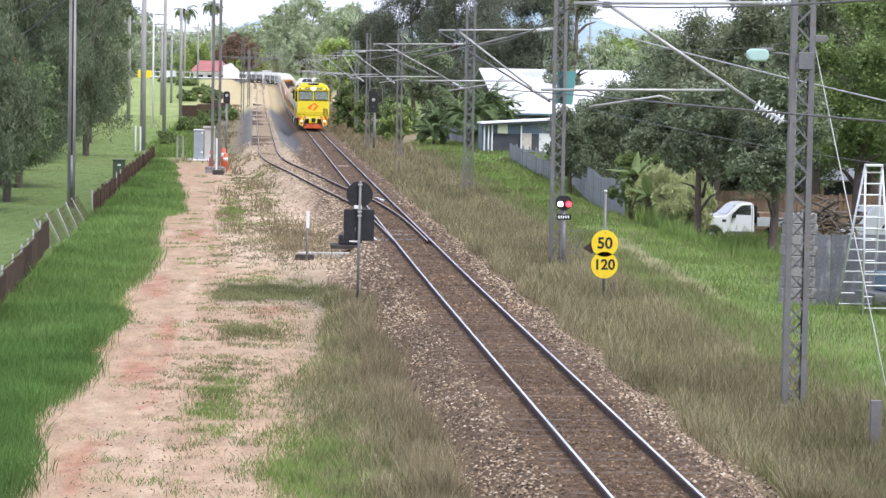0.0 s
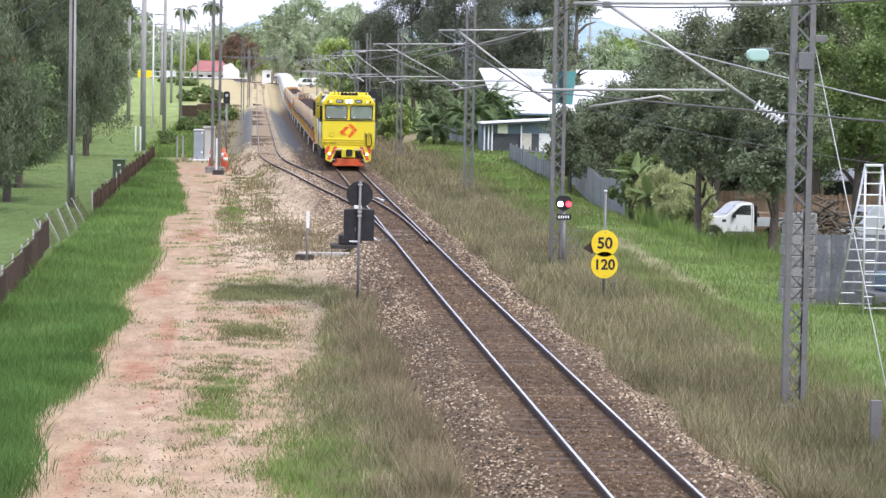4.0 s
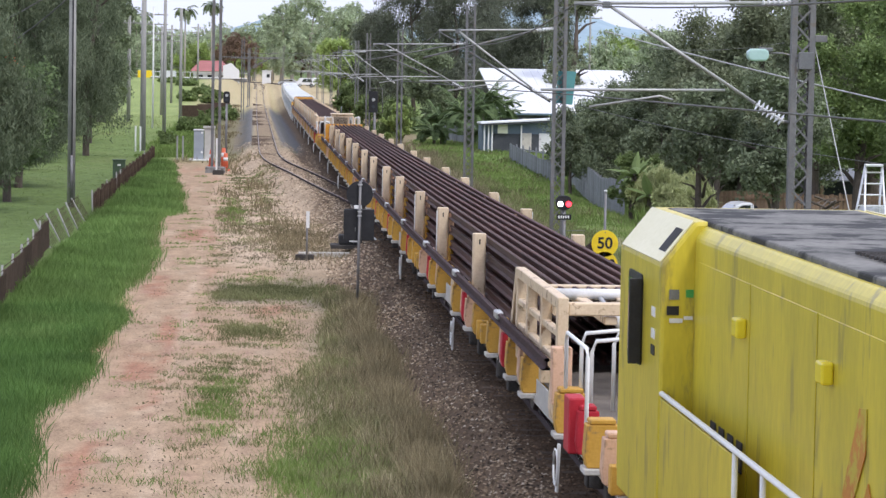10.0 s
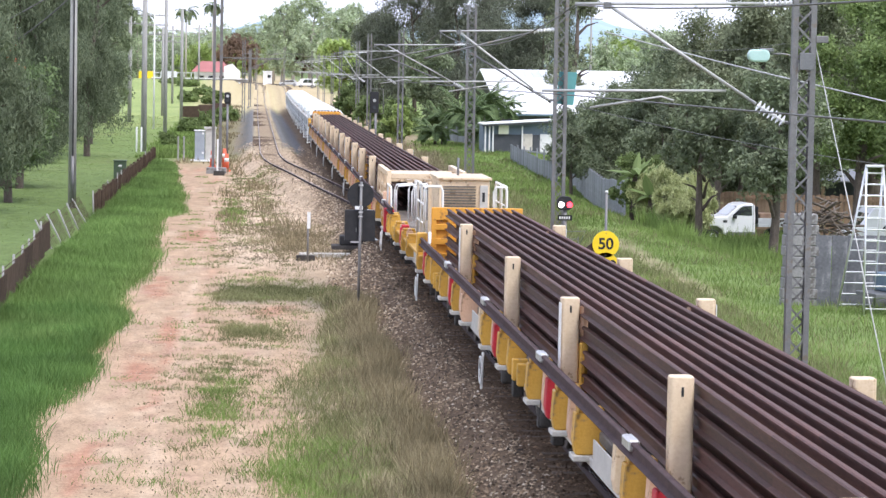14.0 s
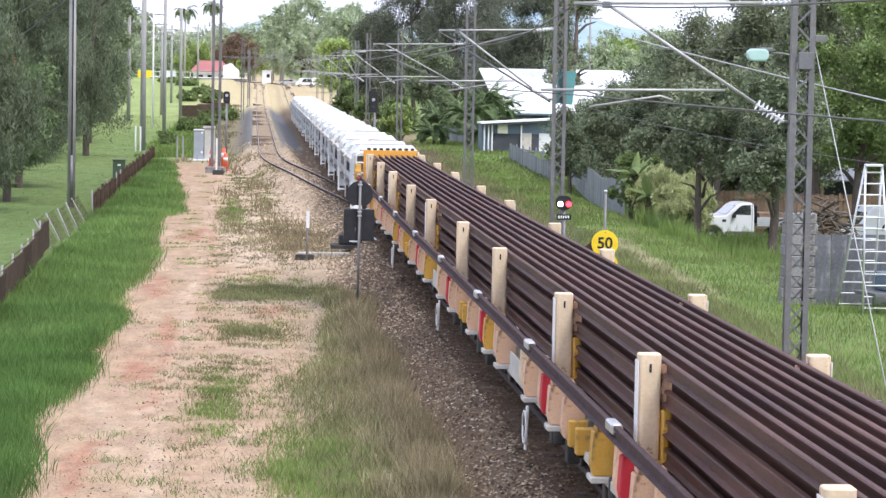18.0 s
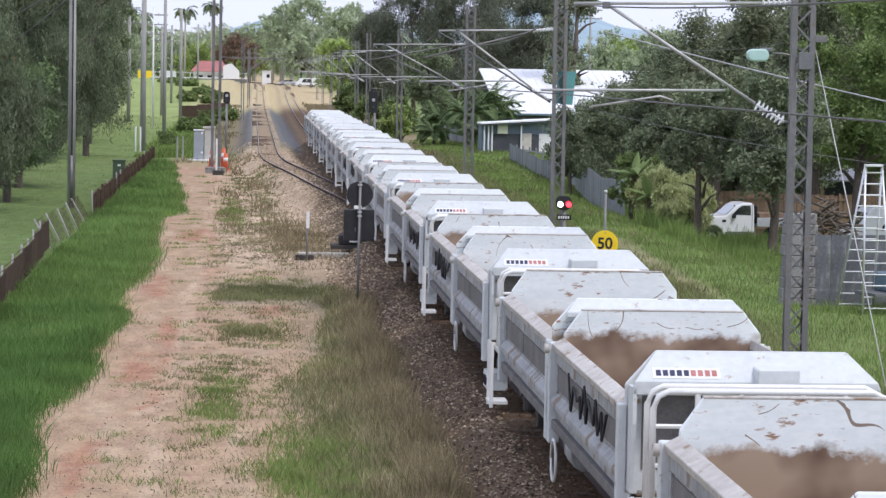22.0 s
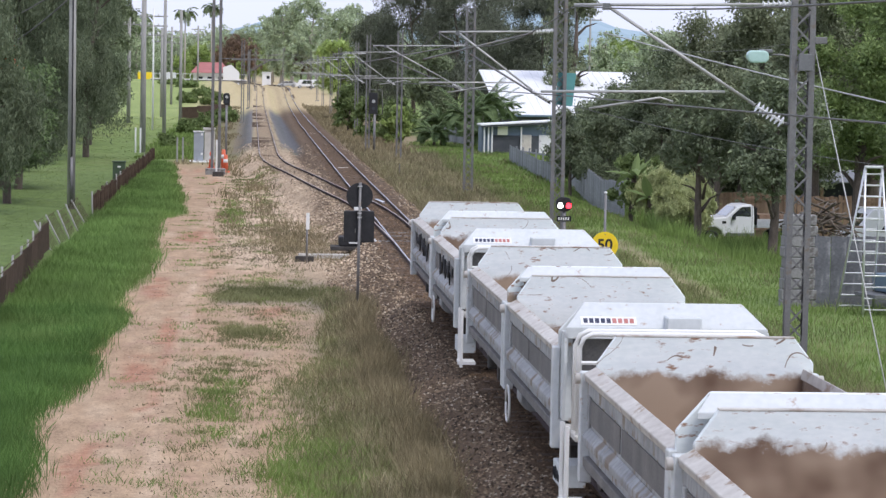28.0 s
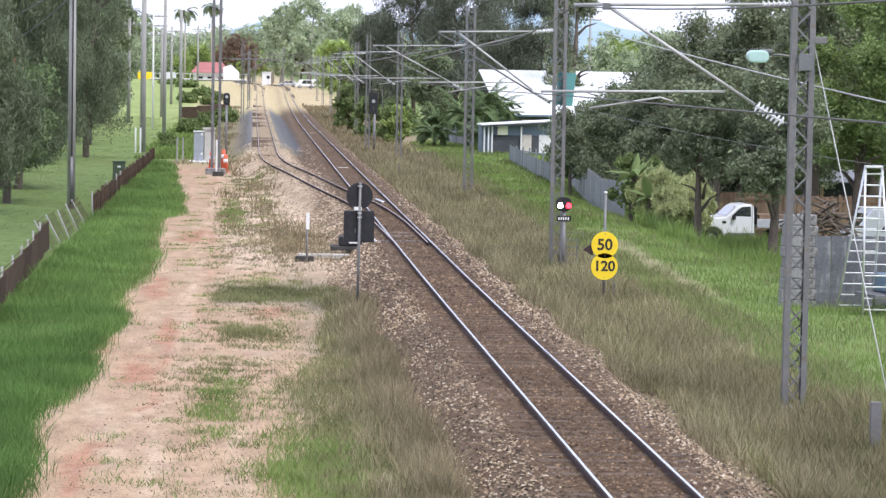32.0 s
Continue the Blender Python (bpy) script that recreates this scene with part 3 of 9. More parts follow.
def build_grass():
    verge = lambda y: verge_at(y) + 0.12 * np.sin(y * 0.53)
    edge = lambda y: -3.5 + 0.45 * smooth01(48, 60, y) + 0.3 * np.sin(y * 0.4) * np.sin(y * 0.23)

    def lush(r, n, lo=31, hi=64):
        x, y = strip_zone(lo, hi, lambda y: -10.75 + 0 * y, verge, 1.3)(r, n)
        x = x + np.where(x > verge(y) - 0.8, r.normal(0, 0.16, n), 0)
        return x, y

    def bank(r, n):
        y = 40 + 190 * r.rand(n) ** 1.5
        a = straw_edge(y) - 0.4 + r.normal(0, 0.9, n)
        x = a + (np.interp(y, (40, 140, 185), (14.2, 14.6, 18.5)) - a) * r.rand(n)
        trodden = (np.abs(x - 7.3 - 0.03 * (y - 80)) < 0.3 + 0.2 * r.rand(n)) & (y > 70) & (y < 100) & (r.rand(n) < 0.85)
        return x[~trodden], y[~trodden]

    grass_patch("grass", "tall lush green grass along the park fence", 80000, lush, (0.14, 0.52), 0.0065, 0.7, M_GREEN, 31)
    grass_patch("grass", "fresh green grass along the far park fence", 95000, lambda r, n: lush(r, n, 56, 165), (0.14, 0.50), 0.0065, 0.7, M_LIME, 51)
    grass_patch("grass", "straw-coloured rank grass beside the ballast", 95000,
                strip_zone(36, 190, lambda y: main_x(y) + 2.1 + 0.25 * np.sin(y * 0.7), lambda y: straw_edge(y) + 0.5, 1.8), (0.2, 0.72), 0.006, 0.65, M_STRAW, 32)
    grass_patch("grass", "olive rank grass mixed into the straw grass", 85000,
                strip_zone(36, 190, lambda y: main_x(y) + 2.3 + 0 * y, lambda y: straw_edge(y) + 1.9, 1.8), (0.15, 0.52), 0.0068, 0.65, M_OLIVE, 33)
    grass_patch("grass", "dull green grass on the bank before the fences", 125000, bank, (0.10, 0.36), 0.008, 0.65, M_BANK, 34)
    grass_patch("grass", "olive blades scattered over the green bank", 26000, bank, (0.12, 0.42), 0.009, 0.6, M_OLIVE, 46, tuft=(40, 0.4))
    grass_patch("grass", "tall grass before the parked ute", 11000, lambda r, n: (r.uniform(10.5, 17.5, n), r.uniform(98, 110, n)), (0.5, 1.25), 0.012, 0.4, M_BANK, 44)
    grass_patch("grass", "dry brown stalks between ballast and soil path", 24000,
                strip_zone(31, 69, lambda y: edge(y) + 0.8 - 0.3 * smooth01(50, 60, y), lambda y: -2.35 + 0.15 * np.sin(y * 0.5), 1.4), (0.16, 0.68), 0.0055, 0.6, M_DRY, 35, tuft=(20, 0.16))
    grass_patch("grass", "straw blades between ballast and soil path", 15000,
                strip_zone(31, 69, edge, lambda y: -2.4 + 0 * y, 1.4), (0.12, 0.5), 0.0055, 0.7, M_STRAW, 47, tuft=(18, 0.16))
    grass_patch("grass", "olive weeds between ballast and soil path", 34000,
                strip_zone(31, 70, lambda y: edge(y) - 0.6 * (1 - smooth01(50, 58, y)), lambda y: -2.5 + 0 * y, 1.4), (0.06, 0.34), 0.0065, 0.75, M_OLIVE, 36, tuft=(26, 0.17))
    grass_patch("grass", "small olive tufts dotted over bare soil", 22000,
                strip_zone(32, 150, lambda y: -6.1 + 0 * y, lambda y: -3.4 + 0 * y, 1.4), (0.03, 0.17), 0.006, 0.9, M_OLIVE, 45, tuft=(30, 0.13))
    grass_patch("grass", "small green tufts on the soil path", 9000,
                strip_zone(33, 150, lambda y: -7.4 + 0 * y, lambda y: -4.2 + 0 * y, 1.4), (0.03, 0.15), 0.006, 0.9, M_BANK, 37, tuft=(60, 0.2))
    grass_patch("grass", "green patch of grass on bare soil", 9000,
                lambda r, n: (-4.15 + r.normal(0, 0.42, n) + 0.3 * r.rand(n), 38.5 + r.normal(0, 2.6, n)), (0.06, 0.32), 0.0055, 0.7, M_BANK, 38, tuft=(40, 0.14))
    grass_patch("grass", "grey-green weeds crossing the soil path", 14000,
                lambda r, n: (-4.35 + r.uniform(-1.35, 1.5, n) + r.normal(0, 0.15, n), 71.0 + r.normal(0, 1.25, n)), (0.04, 0.2), 0.007, 0.8, M_OLIVE, 39, tuft=(26, 0.15))
    grass_patch("grass", "green weeds beside the path", 4800,
                lambda r, n: (-5.5 + r.normal(0, 0.2, n), np.where(r.rand(n) < 0.55, 46.8 + r.normal(0, 2.0, n), 107 + r.normal(0, 4, n))), (0.05, 0.24), 0.0065, 0.8, M_BANK, 40, tuft=(36, 0.13))
    grass_patch("grass", "olive weeds in clumps on the trodden soil", 4000,
                lambda r, n: (-4.95 + r.normal(0, 0.42, n), 60.0 + r.normal(0, 1.3, n)), (0.04, 0.2), 0.0065, 0.8, M_OLIVE, 48, tuft=(30, 0.12))
    grass_patch("grass", "thin olive weeds round the green tuft", 4500,
                lambda r, n: (-5.6 + r.normal(0, 0.6, n), 51.5 + r.normal(0, 3.6, n)), (0.03, 0.14), 0.006, 0.9, M_OLIVE, 49, tuft=(40, 0.1))
    grass_patch("grass", "grey-green weeds on the stones by the points", 7500,
                lambda r, n: (-3.4 + r.normal(0, 0.75, n), 92.5 + r.normal(0, 5.0, n)), (0.05, 0.32), 0.006, 0.8, M_DRY, 52, tuft=(26, 0.2))
    grass_patch("grass", "rough grass on the rise beside the cabinets", 16000,
                strip_zone(176, 300, lambda y: -11.3 + 0 * y, lambda y: -8.4 + 0 * y, 1.4), (0.15, 0.6), 0.014, 0.6, M_BANK, 50, tuft=(30, 0.4))
    grass_patch("grass", "mown park lawn behind the fence", 60000, strip_zone(62, 330, lambda y: -30 + 0 * y, lambda y: -10.9 + 0 * y, 1.6), (0.03, 0.07), 0.010, 0.8, M_MOWN, 41)
    grass_patch("grass", "dry scrub grass beside the far line", 4500, strip_zone(95, 420, lambda y: np.where(y < 165, -6.2, -9.0), lambda y: np.where(y < 165, -3.0 - 0.02 * (y - 95), -6.0), 1.3), (0.15, 0.6), 0.009, 0.5, M_DRY, 42, tuft=(30, 0.3))
    grass_patch("grass", "brown scrub grass beside the far ballast", 16000, strip_zone(170, 420, lambda y: main_x(y) + 2.2, lambda y: main_x(y) + 6.0, 1.3), (0.2, 0.8), 0.010, 0.5, M_DRY, 43, tuft=(30, 0.35))


build_grass()
# ---------------------------------------------------------------- the train
M_YELLOW = surface("glossy_traffic_yellow", (0.79, 0.645, 0.032), (0.85, 0.705, 0.045), 1.5, 0.24, 0, 0.02, 60, spec=0.5)
M_YELLOWDIRT = surface("grimy_traffic_yellow", (0.50, 0.41, 0.038), (0.69, 0.565, 0.050), 1.3, 0.34, 0, 0.04, 14, spots=((0.36, 0.29, 0.06), 2.2, 0.20), stretch=(1.3, 1.3, 0.35))
M_LOGO = surface("orange_livery_film", (0.86, 0.13, 0.015), (0.90, 0.17, 0.02), 4, 0.4, 0, 0)
M_FADEDLOGO = surface("scuffed_orange_livery_film", (0.46, 0.17, 0.03), (0.56, 0.25, 0.04), 4, 0.6, 0, 0.05, spots=((0.5, 0.40, 0.05), 5, 0.5))
M_ROOF = surface("sooty_grey_roof", (0.11, 0.11, 0.10), (0.25, 0.24, 0.22), 1.1, 0.85, 0, 0.1, 14, spots=((0.03, 0.03, 0.03), 1.2, 0.4))
M_RUBBER = surface("black_rubber", (0.012, 0.012, 0.013), (0.025, 0.025, 0.027), 8, 0.6, 0, 0.05)
M_SCREEN = surface("mirror_tinted_windscreen", (0.34, 0.39, 0.42), (0.54, 0.60, 0.63), 0.9, 0.05, 0.75, 0, 3, spec=0.8)
M_SIDEGLASS = glass_surface("dark_side_glass", (0.02, 0.022, 0.025))
M_UNDER = surface("brake_dust_grey", (0.030, 0.028, 0.027), (0.075, 0.068, 0.062), 3, 0.9, 0, 0.2)
M_TANK = surface("dark_blue_grey_paint", (0.026, 0.030, 0.038), (0.055, 0.060, 0.072), 2, 0.7, 0, 0.1)
M_WHEEL = surface("wheel_steel", (0.06, 0.05, 0.045), (0.14, 0.12, 0.11), 6, 0.5, 0.6, 0.1)
M_RAILING = surface("white_handrail_paint", (0.72, 0.72, 0.70), (0.82, 0.82, 0.80), 6, 0.45, 0, 0.03)
M_REDSTRIPE = surface("red_hazard_paint", (0.70, 0.08, 0.035), (0.80, 0.13, 0.06), 6, 0.5, 0, 0.03)
M_PLOW = surface("orange_red_plow_paint", (0.72, 0.10, 0.03), (0.80, 0.17, 0.05), 4, 0.55, 0, 0.05, spots=((0.3, 0.12, 0.06), 5, 0.2))
M_BEACON = lamp_surface("lit_headlight", (0.95, 0.95, 1.0), 14.0)
M_DITCH = lamp_surface("lit_ditch_light", (0.80, 0.78, 1.0), 18.0)
M_MARKER = lamp_surface("pale_marker_lens", (0.9, 0.9, 0.85), 0.6)
M_REDLENS = surface("dark_red_lens", (0.14, 0.02, 0.015), (0.2, 0.03, 0.02), 8, 0.2, 0, 0)
M_CREAM = surface("cream_steel_paint", (0.61, 0.46, 0.30), (0.75, 0.61, 0.43), 2.5, 0.55, 0, 0.05, 30, spots=((0.30, 0.18, 0.10), 5, 0.2), vary=0.08)
M_SALMON = surface("faded_salmon_paint", (0.56, 0.34, 0.22), (0.68, 0.45, 0.31), 3, 0.6, 0, 0.05, spots=((0.30, 0.18, 0.10), 5, 0.2), vary=0.1)
M_AMBER = surface("amber_yellow_paint", (0.48, 0.26, 0.035), (0.62, 0.36, 0.07), 3, 0.55, 0, 0.05, spots=((0.26, 0.16, 0.07), 5, 0.22), vary=0.1)
M_WALLORANGE = surface("orange_bulkhead_paint", (0.68, 0.31, 0.04), (0.77, 0.38, 0.06), 2.5, 0.5, 0, 0.05, spots=((0.34, 0.16, 0.05), 4, 0.18))
M_BLOCKRED = surface("red_box_paint", (0.42, 0.014, 0.030), (0.50, 0.03, 0.045), 3, 0.6, 0, 0.05)
M_DECK = surface("grimy_steel_deck", (0.10, 0.085, 0.07), (0.22, 0.19, 0.16), 2, 0.85, 0, 0.15)
M_FOOT = surface("dirty_white_bracket", (0.40, 0.39, 0.36), (0.58, 0.56, 0.52), 3, 0.7, 0, 0.05)
M_LONGRAIL = surface("brown_mill_rust", (0.050, 0.023, 0.019), (0.118, 0.056, 0.043), 1.3, 0.6, 0.0, 0.12, 22, vary=0.22, stretch=(3, 0.3, 3), spec=0.2)
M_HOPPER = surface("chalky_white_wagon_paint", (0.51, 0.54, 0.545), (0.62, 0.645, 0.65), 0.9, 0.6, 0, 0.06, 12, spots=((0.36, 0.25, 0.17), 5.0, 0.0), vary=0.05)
# wagon white darkened to paint the shaded sides, with brown dust spots
M_HOPSIDE = surface("dusty_shaded_wagon_side", (0.21, 0.215, 0.22), (0.42, 0.43, 0.435), 1.4, 0.7, 0, 0.08, 10, spots=((0.20, 0.16, 0.12), 2.4, 0.3), vary=0.1, stretch=(1, 1, 0.5))
M_RIM = surface("chipped_rim_paint", (0.38, 0.35, 0.32), (0.58, 0.56, 0.52), 1.2, 0.75, 0, 0.1, 9, spots=((0.27, 0.20, 0.145), 3.2, 0.18), stretch=(1, 0.6, 1))
# dark grey that paints shade in recesses, bays and under the tubs
M_PANELSHADE = surface("shade_grey_sheet", (0.10, 0.10, 0.10), (0.21, 0.20, 0.19), 2, 0.8, 0, 0.1)
M_SCRIBBLE = surface("black_spray_paint", (0.02, 0.02, 0.022), (0.035, 0.035, 0.04), 6, 0.7, 0, 0)
M_SACK = surface("pale_woven_sack", (0.46, 0.52, 0.55), (0.64, 0.68, 0.70), 4, 0.8, 0, 0.3)
M_NAVY = surface("navy_print", (0.03, 0.035, 0.07), (0.05, 0.055, 0.10), 6, 0.6, 0, 0)
M_FADEDRED = surface("faded_red_print", (0.40, 0.15, 0.13), (0.5, 0.22, 0.2), 5, 0.7, 0, 0)
M_SIDERAIL = surface("dark_violet_rail_steel", (0.045, 0.028, 0.030), (0.085, 0.054, 0.054), 4, 0.75, 0.0, 0.1, spec=0.15)
M_INTAKE = surface("sooty_intake_steel", (0.06, 0.058, 0.055), (0.13, 0.125, 0.115), 3, 0.5, 0.5, 0.1, spots=((0.03, 0.03, 0.03), 3, 0.3))
M_STEEL2 = surface("silver_coupling_steel", (0.40, 0.40, 0.40), (0.56, 0.56, 0.55), 6, 0.4, 0.6, 0.05)


def lined_surface(name):
    """Inside of a spoil tub: white paint above, scoured to brown rust below a ragged wear line."""
    m = surface(name, (0.66, 0.72, 0.73), (0.80, 0.84, 0.84), 1.5, 0.65, 0, 0.08, 14, spots=((0.29, 0.17, 0.105), 7.0, 0.10), stretch=(0.7, 0.7, 2.0))
    n, l = m.node_tree.nodes, m.node_tree.links
    bsdf = n["Principled BSDF"]
    old = bsdf.inputs["Base Color"].links[0].from_socket
    tc, sep, ns, info = n.new("ShaderNodeTexCoord"), n.new("ShaderNodeSeparateXYZ"), n.new("ShaderNodeTexNoise"), n.new("ShaderNodeObjectInfo")
    l.new(tc.outputs["Object"], sep.inputs[0])
    l.new(tc.outputs["Object"], ns.inputs["Vector"])
    ns.inputs["Scale"].default_value, ns.inputs["Detail"].default_value, ns.inputs["Roughness"].default_value = 2.2, 9, 0.66
    ma, mb = n.new("ShaderNodeMath"), n.new("ShaderNodeMath")
    ma.operation, ma.inputs[1].default_value = "MULTIPLY_ADD", -0.55
    l.new(ns.outputs[0], ma.inputs[0])
    l.new(sep.outputs[2], ma.inputs[2])
    mb.operation, mb.inputs[1].default_value = "MULTIPLY_ADD", -0.42
    l.new(info.outputs["Random"], mb.inputs[0])
    l.new(ma.outputs[0], mb.inputs[2])
    ramp = n.new("ShaderNodeValToRGB")
    ramp.color_ramp.elements[0].position, ramp.color_ramp.elements[1].position = 0.615, 0.665
    half = n.new("ShaderNodeMath")
    half.operation, half.inputs[1].default_value = "MULTIPLY", 0.5
    l.new(mb.outputs[0], half.inputs[0])
    l.new(half.outputs[0], ramp.inputs[0])
    rust, rr = n.new("ShaderNodeTexNoise"), n.new("ShaderNodeValToRGB")
    rust.inputs["Scale"].default_value = 1.7
    l.new(tc.outputs["Object"], rust.inputs["Vector"])
    rr.color_ramp.elements[0].color, rr.color_ramp.elements[1].color = (0.14, 0.085, 0.056, 1), (0.36, 0.27, 0.195, 1)
    rr.color_ramp.elements[0].position, rr.color_ramp.elements[1].position = 0.35, 0.65
    l.new(rust.outputs[0], rr.inputs[0])
    mx = n.new("ShaderNodeMix")
    mx.data_type = "RGBA"
    l.new(ramp.outputs[0], mx.inputs[0])
    l.new(rr.outputs[0], mx.inputs[6])
    # thin dark scratches along the contours of two noises
    scratch = []
    for scale, width in ((1.1, 0.0026), (3.1, 0.5)):
        vein = n.new("ShaderNodeTexNoise")
        vein.inputs["Scale"].default_value, vein.inputs["Detail"].default_value = scale, 1
        shift = n.new("ShaderNodeVectorMath")
        shift.operation, shift.inputs[1].default_value = "MULTIPLY_ADD", (23, 17, 11)
        l.new(info.outputs["Random"], shift.inputs[0])
        l.new(tc.outputs["Object"], shift.inputs[2])
        l.new(shift.outputs[0], vein.inputs["Vector"])
        cut = n.new("ShaderNodeMath")
        cut.operation = "COMPARE" if width < 0.1 else "GREATER_THAN"
        cut.inputs[1].default_value = 0.5 if width < 0.1 else 0.53
        if width < 0.1:
            cut.inputs[2].default_value = width
        l.new(vein.outputs[0], cut.inputs[0])
        scratch.append(cut)
    both = n.new("ShaderNodeMath")
    both.operation = "MULTIPLY"
    l.new(scratch[0].outputs[0], both.inputs[0])
    l.new(scratch[1].outputs[0], both.inputs[1])
    worn = n.new("ShaderNodeMix")
    worn.data_type = "RGBA"
    worn.inputs[7].default_value = (0.24, 0.19, 0.15, 1)
    l.new(both.outputs[0], worn.inputs[0])
    l.new(old, worn.inputs[6])
    l.new(worn.outputs[2], mx.inputs[7])
    l.new(mx.outputs[2], bsdf.inputs["Base Color"])
    return m


M_RUSTSIDE = surface("rubbed_rust_lining", (0.12, 0.085, 0.065), (0.24, 0.18, 0.14), 1.4, 0.8, 0, 0.1, 12, spots=((0.36, 0.33, 0.30), 3, 0.15))
M_LINER = lined_surface("scoured_tub_lining")


def wheel_mesh():
    bm = bmesh.new()
    rod(bm, (-0.065, 0, 0), (0.03, 0, 0), 0.43, 20)
    rod(bm, (0.03, 0, 0), (0.06, 0, 0), 0.47, 20)
    rod(bm, (-0.12, 0, 0), (-0.065, 0, 0), 0.14, 10)
    return mesh_of("wheel", bm, M_WHEEL, 0.012, 1)


WHEEL = wheel_mesh()


def add_bogie(parent, y, axles, reach, name="bogie"):
    """A bogie: two side frames with axle boxes and springs, and its wheels."""
    bm = bmesh.new()
    for sx in (-1, 1):
        prism(bm, [(-reach - 0.35, 0.52), (-reach + 0.2, 0.40), (reach - 0.2, 0.40), (reach + 0.35, 0.52), (reach + 0.3, 0.68), (-reach - 0.3, 0.68)], 0, sx * 0.90 - 0.06, sx * 0.90 + 0.06)
        for a in axles:
            box(bm, sx * 0.97 - 0.08, sx * 0.97 + 0.08, a - 0.13, a + 0.13, 0.30, 0.60)
        rod(bm, (sx * 1.0, 0, 0.42), (sx * 1.0, 0, 0.78), 0.12, 8)
    box(bm, -0.9, 0.9, -0.2, 0.2, 0.5, 0.72)
    for a in axles:
        rod(bm, (-0.9, a, 0.43), (0.9, a, 0.43), 0.07, 8)
    b = placed(part(name, bm, M_UNDER, parent, bevel=0.015, segments=1), 0, y, 0)
    for a in axles:
        for sx in (-1, 1):
            placed(part("wheel", WHEEL, None, b), sx * 0.60, a, 0.435, 0, 0, 0 if sx < 0 else 180)


def shift_children(ob, dy):
    for c in ob.children:
        c.matrix_basis = pose(0, dy, 0) @ c.matrix_basis


def text_mesh(name, words, size, material, depth=0.004, bold=0.0):
    cu = bpy.data.curves.new(name, "FONT")
    cu.body, cu.size, cu.extrude, cu.align_x, cu.align_y, cu.offset = words, size, depth, "CENTER", "CENTER", bold
    ob = bpy.data.objects.new(name, cu)
    scene.collection.objects.link(ob)
    dg = bpy.context.evaluated_depsgraph_get()
    me = bpy.data.meshes.new_from_object(ob.evaluated_get(dg))
    bpy.data.objects.remove(ob)
    bpy.data.curves.remove(cu)
    me.materials.clear()
    me.materials.append(material)
    return me


def slab(bm, outline, y, thick):
    """A flat piece facing the front (-y), from (x, z) points."""
    return prism(bm, outline, 1, y - thick, y)


def round_rect(x0, x1, z0, z1, r, n=4):
    pts = []
    for cx, cz, a in ((x1 - r, z1 - r, 0), (x0 + r, z1 - r, 90), (x0 + r, z0 + r, 180), (x1 - r, z0 + r, 270)):
        for k in range(n + 1):
            q = radians(a + 90 * k / n)
            pts.append((cx + r * math.cos(q), cz + r * math.sin(q)))
    return pts




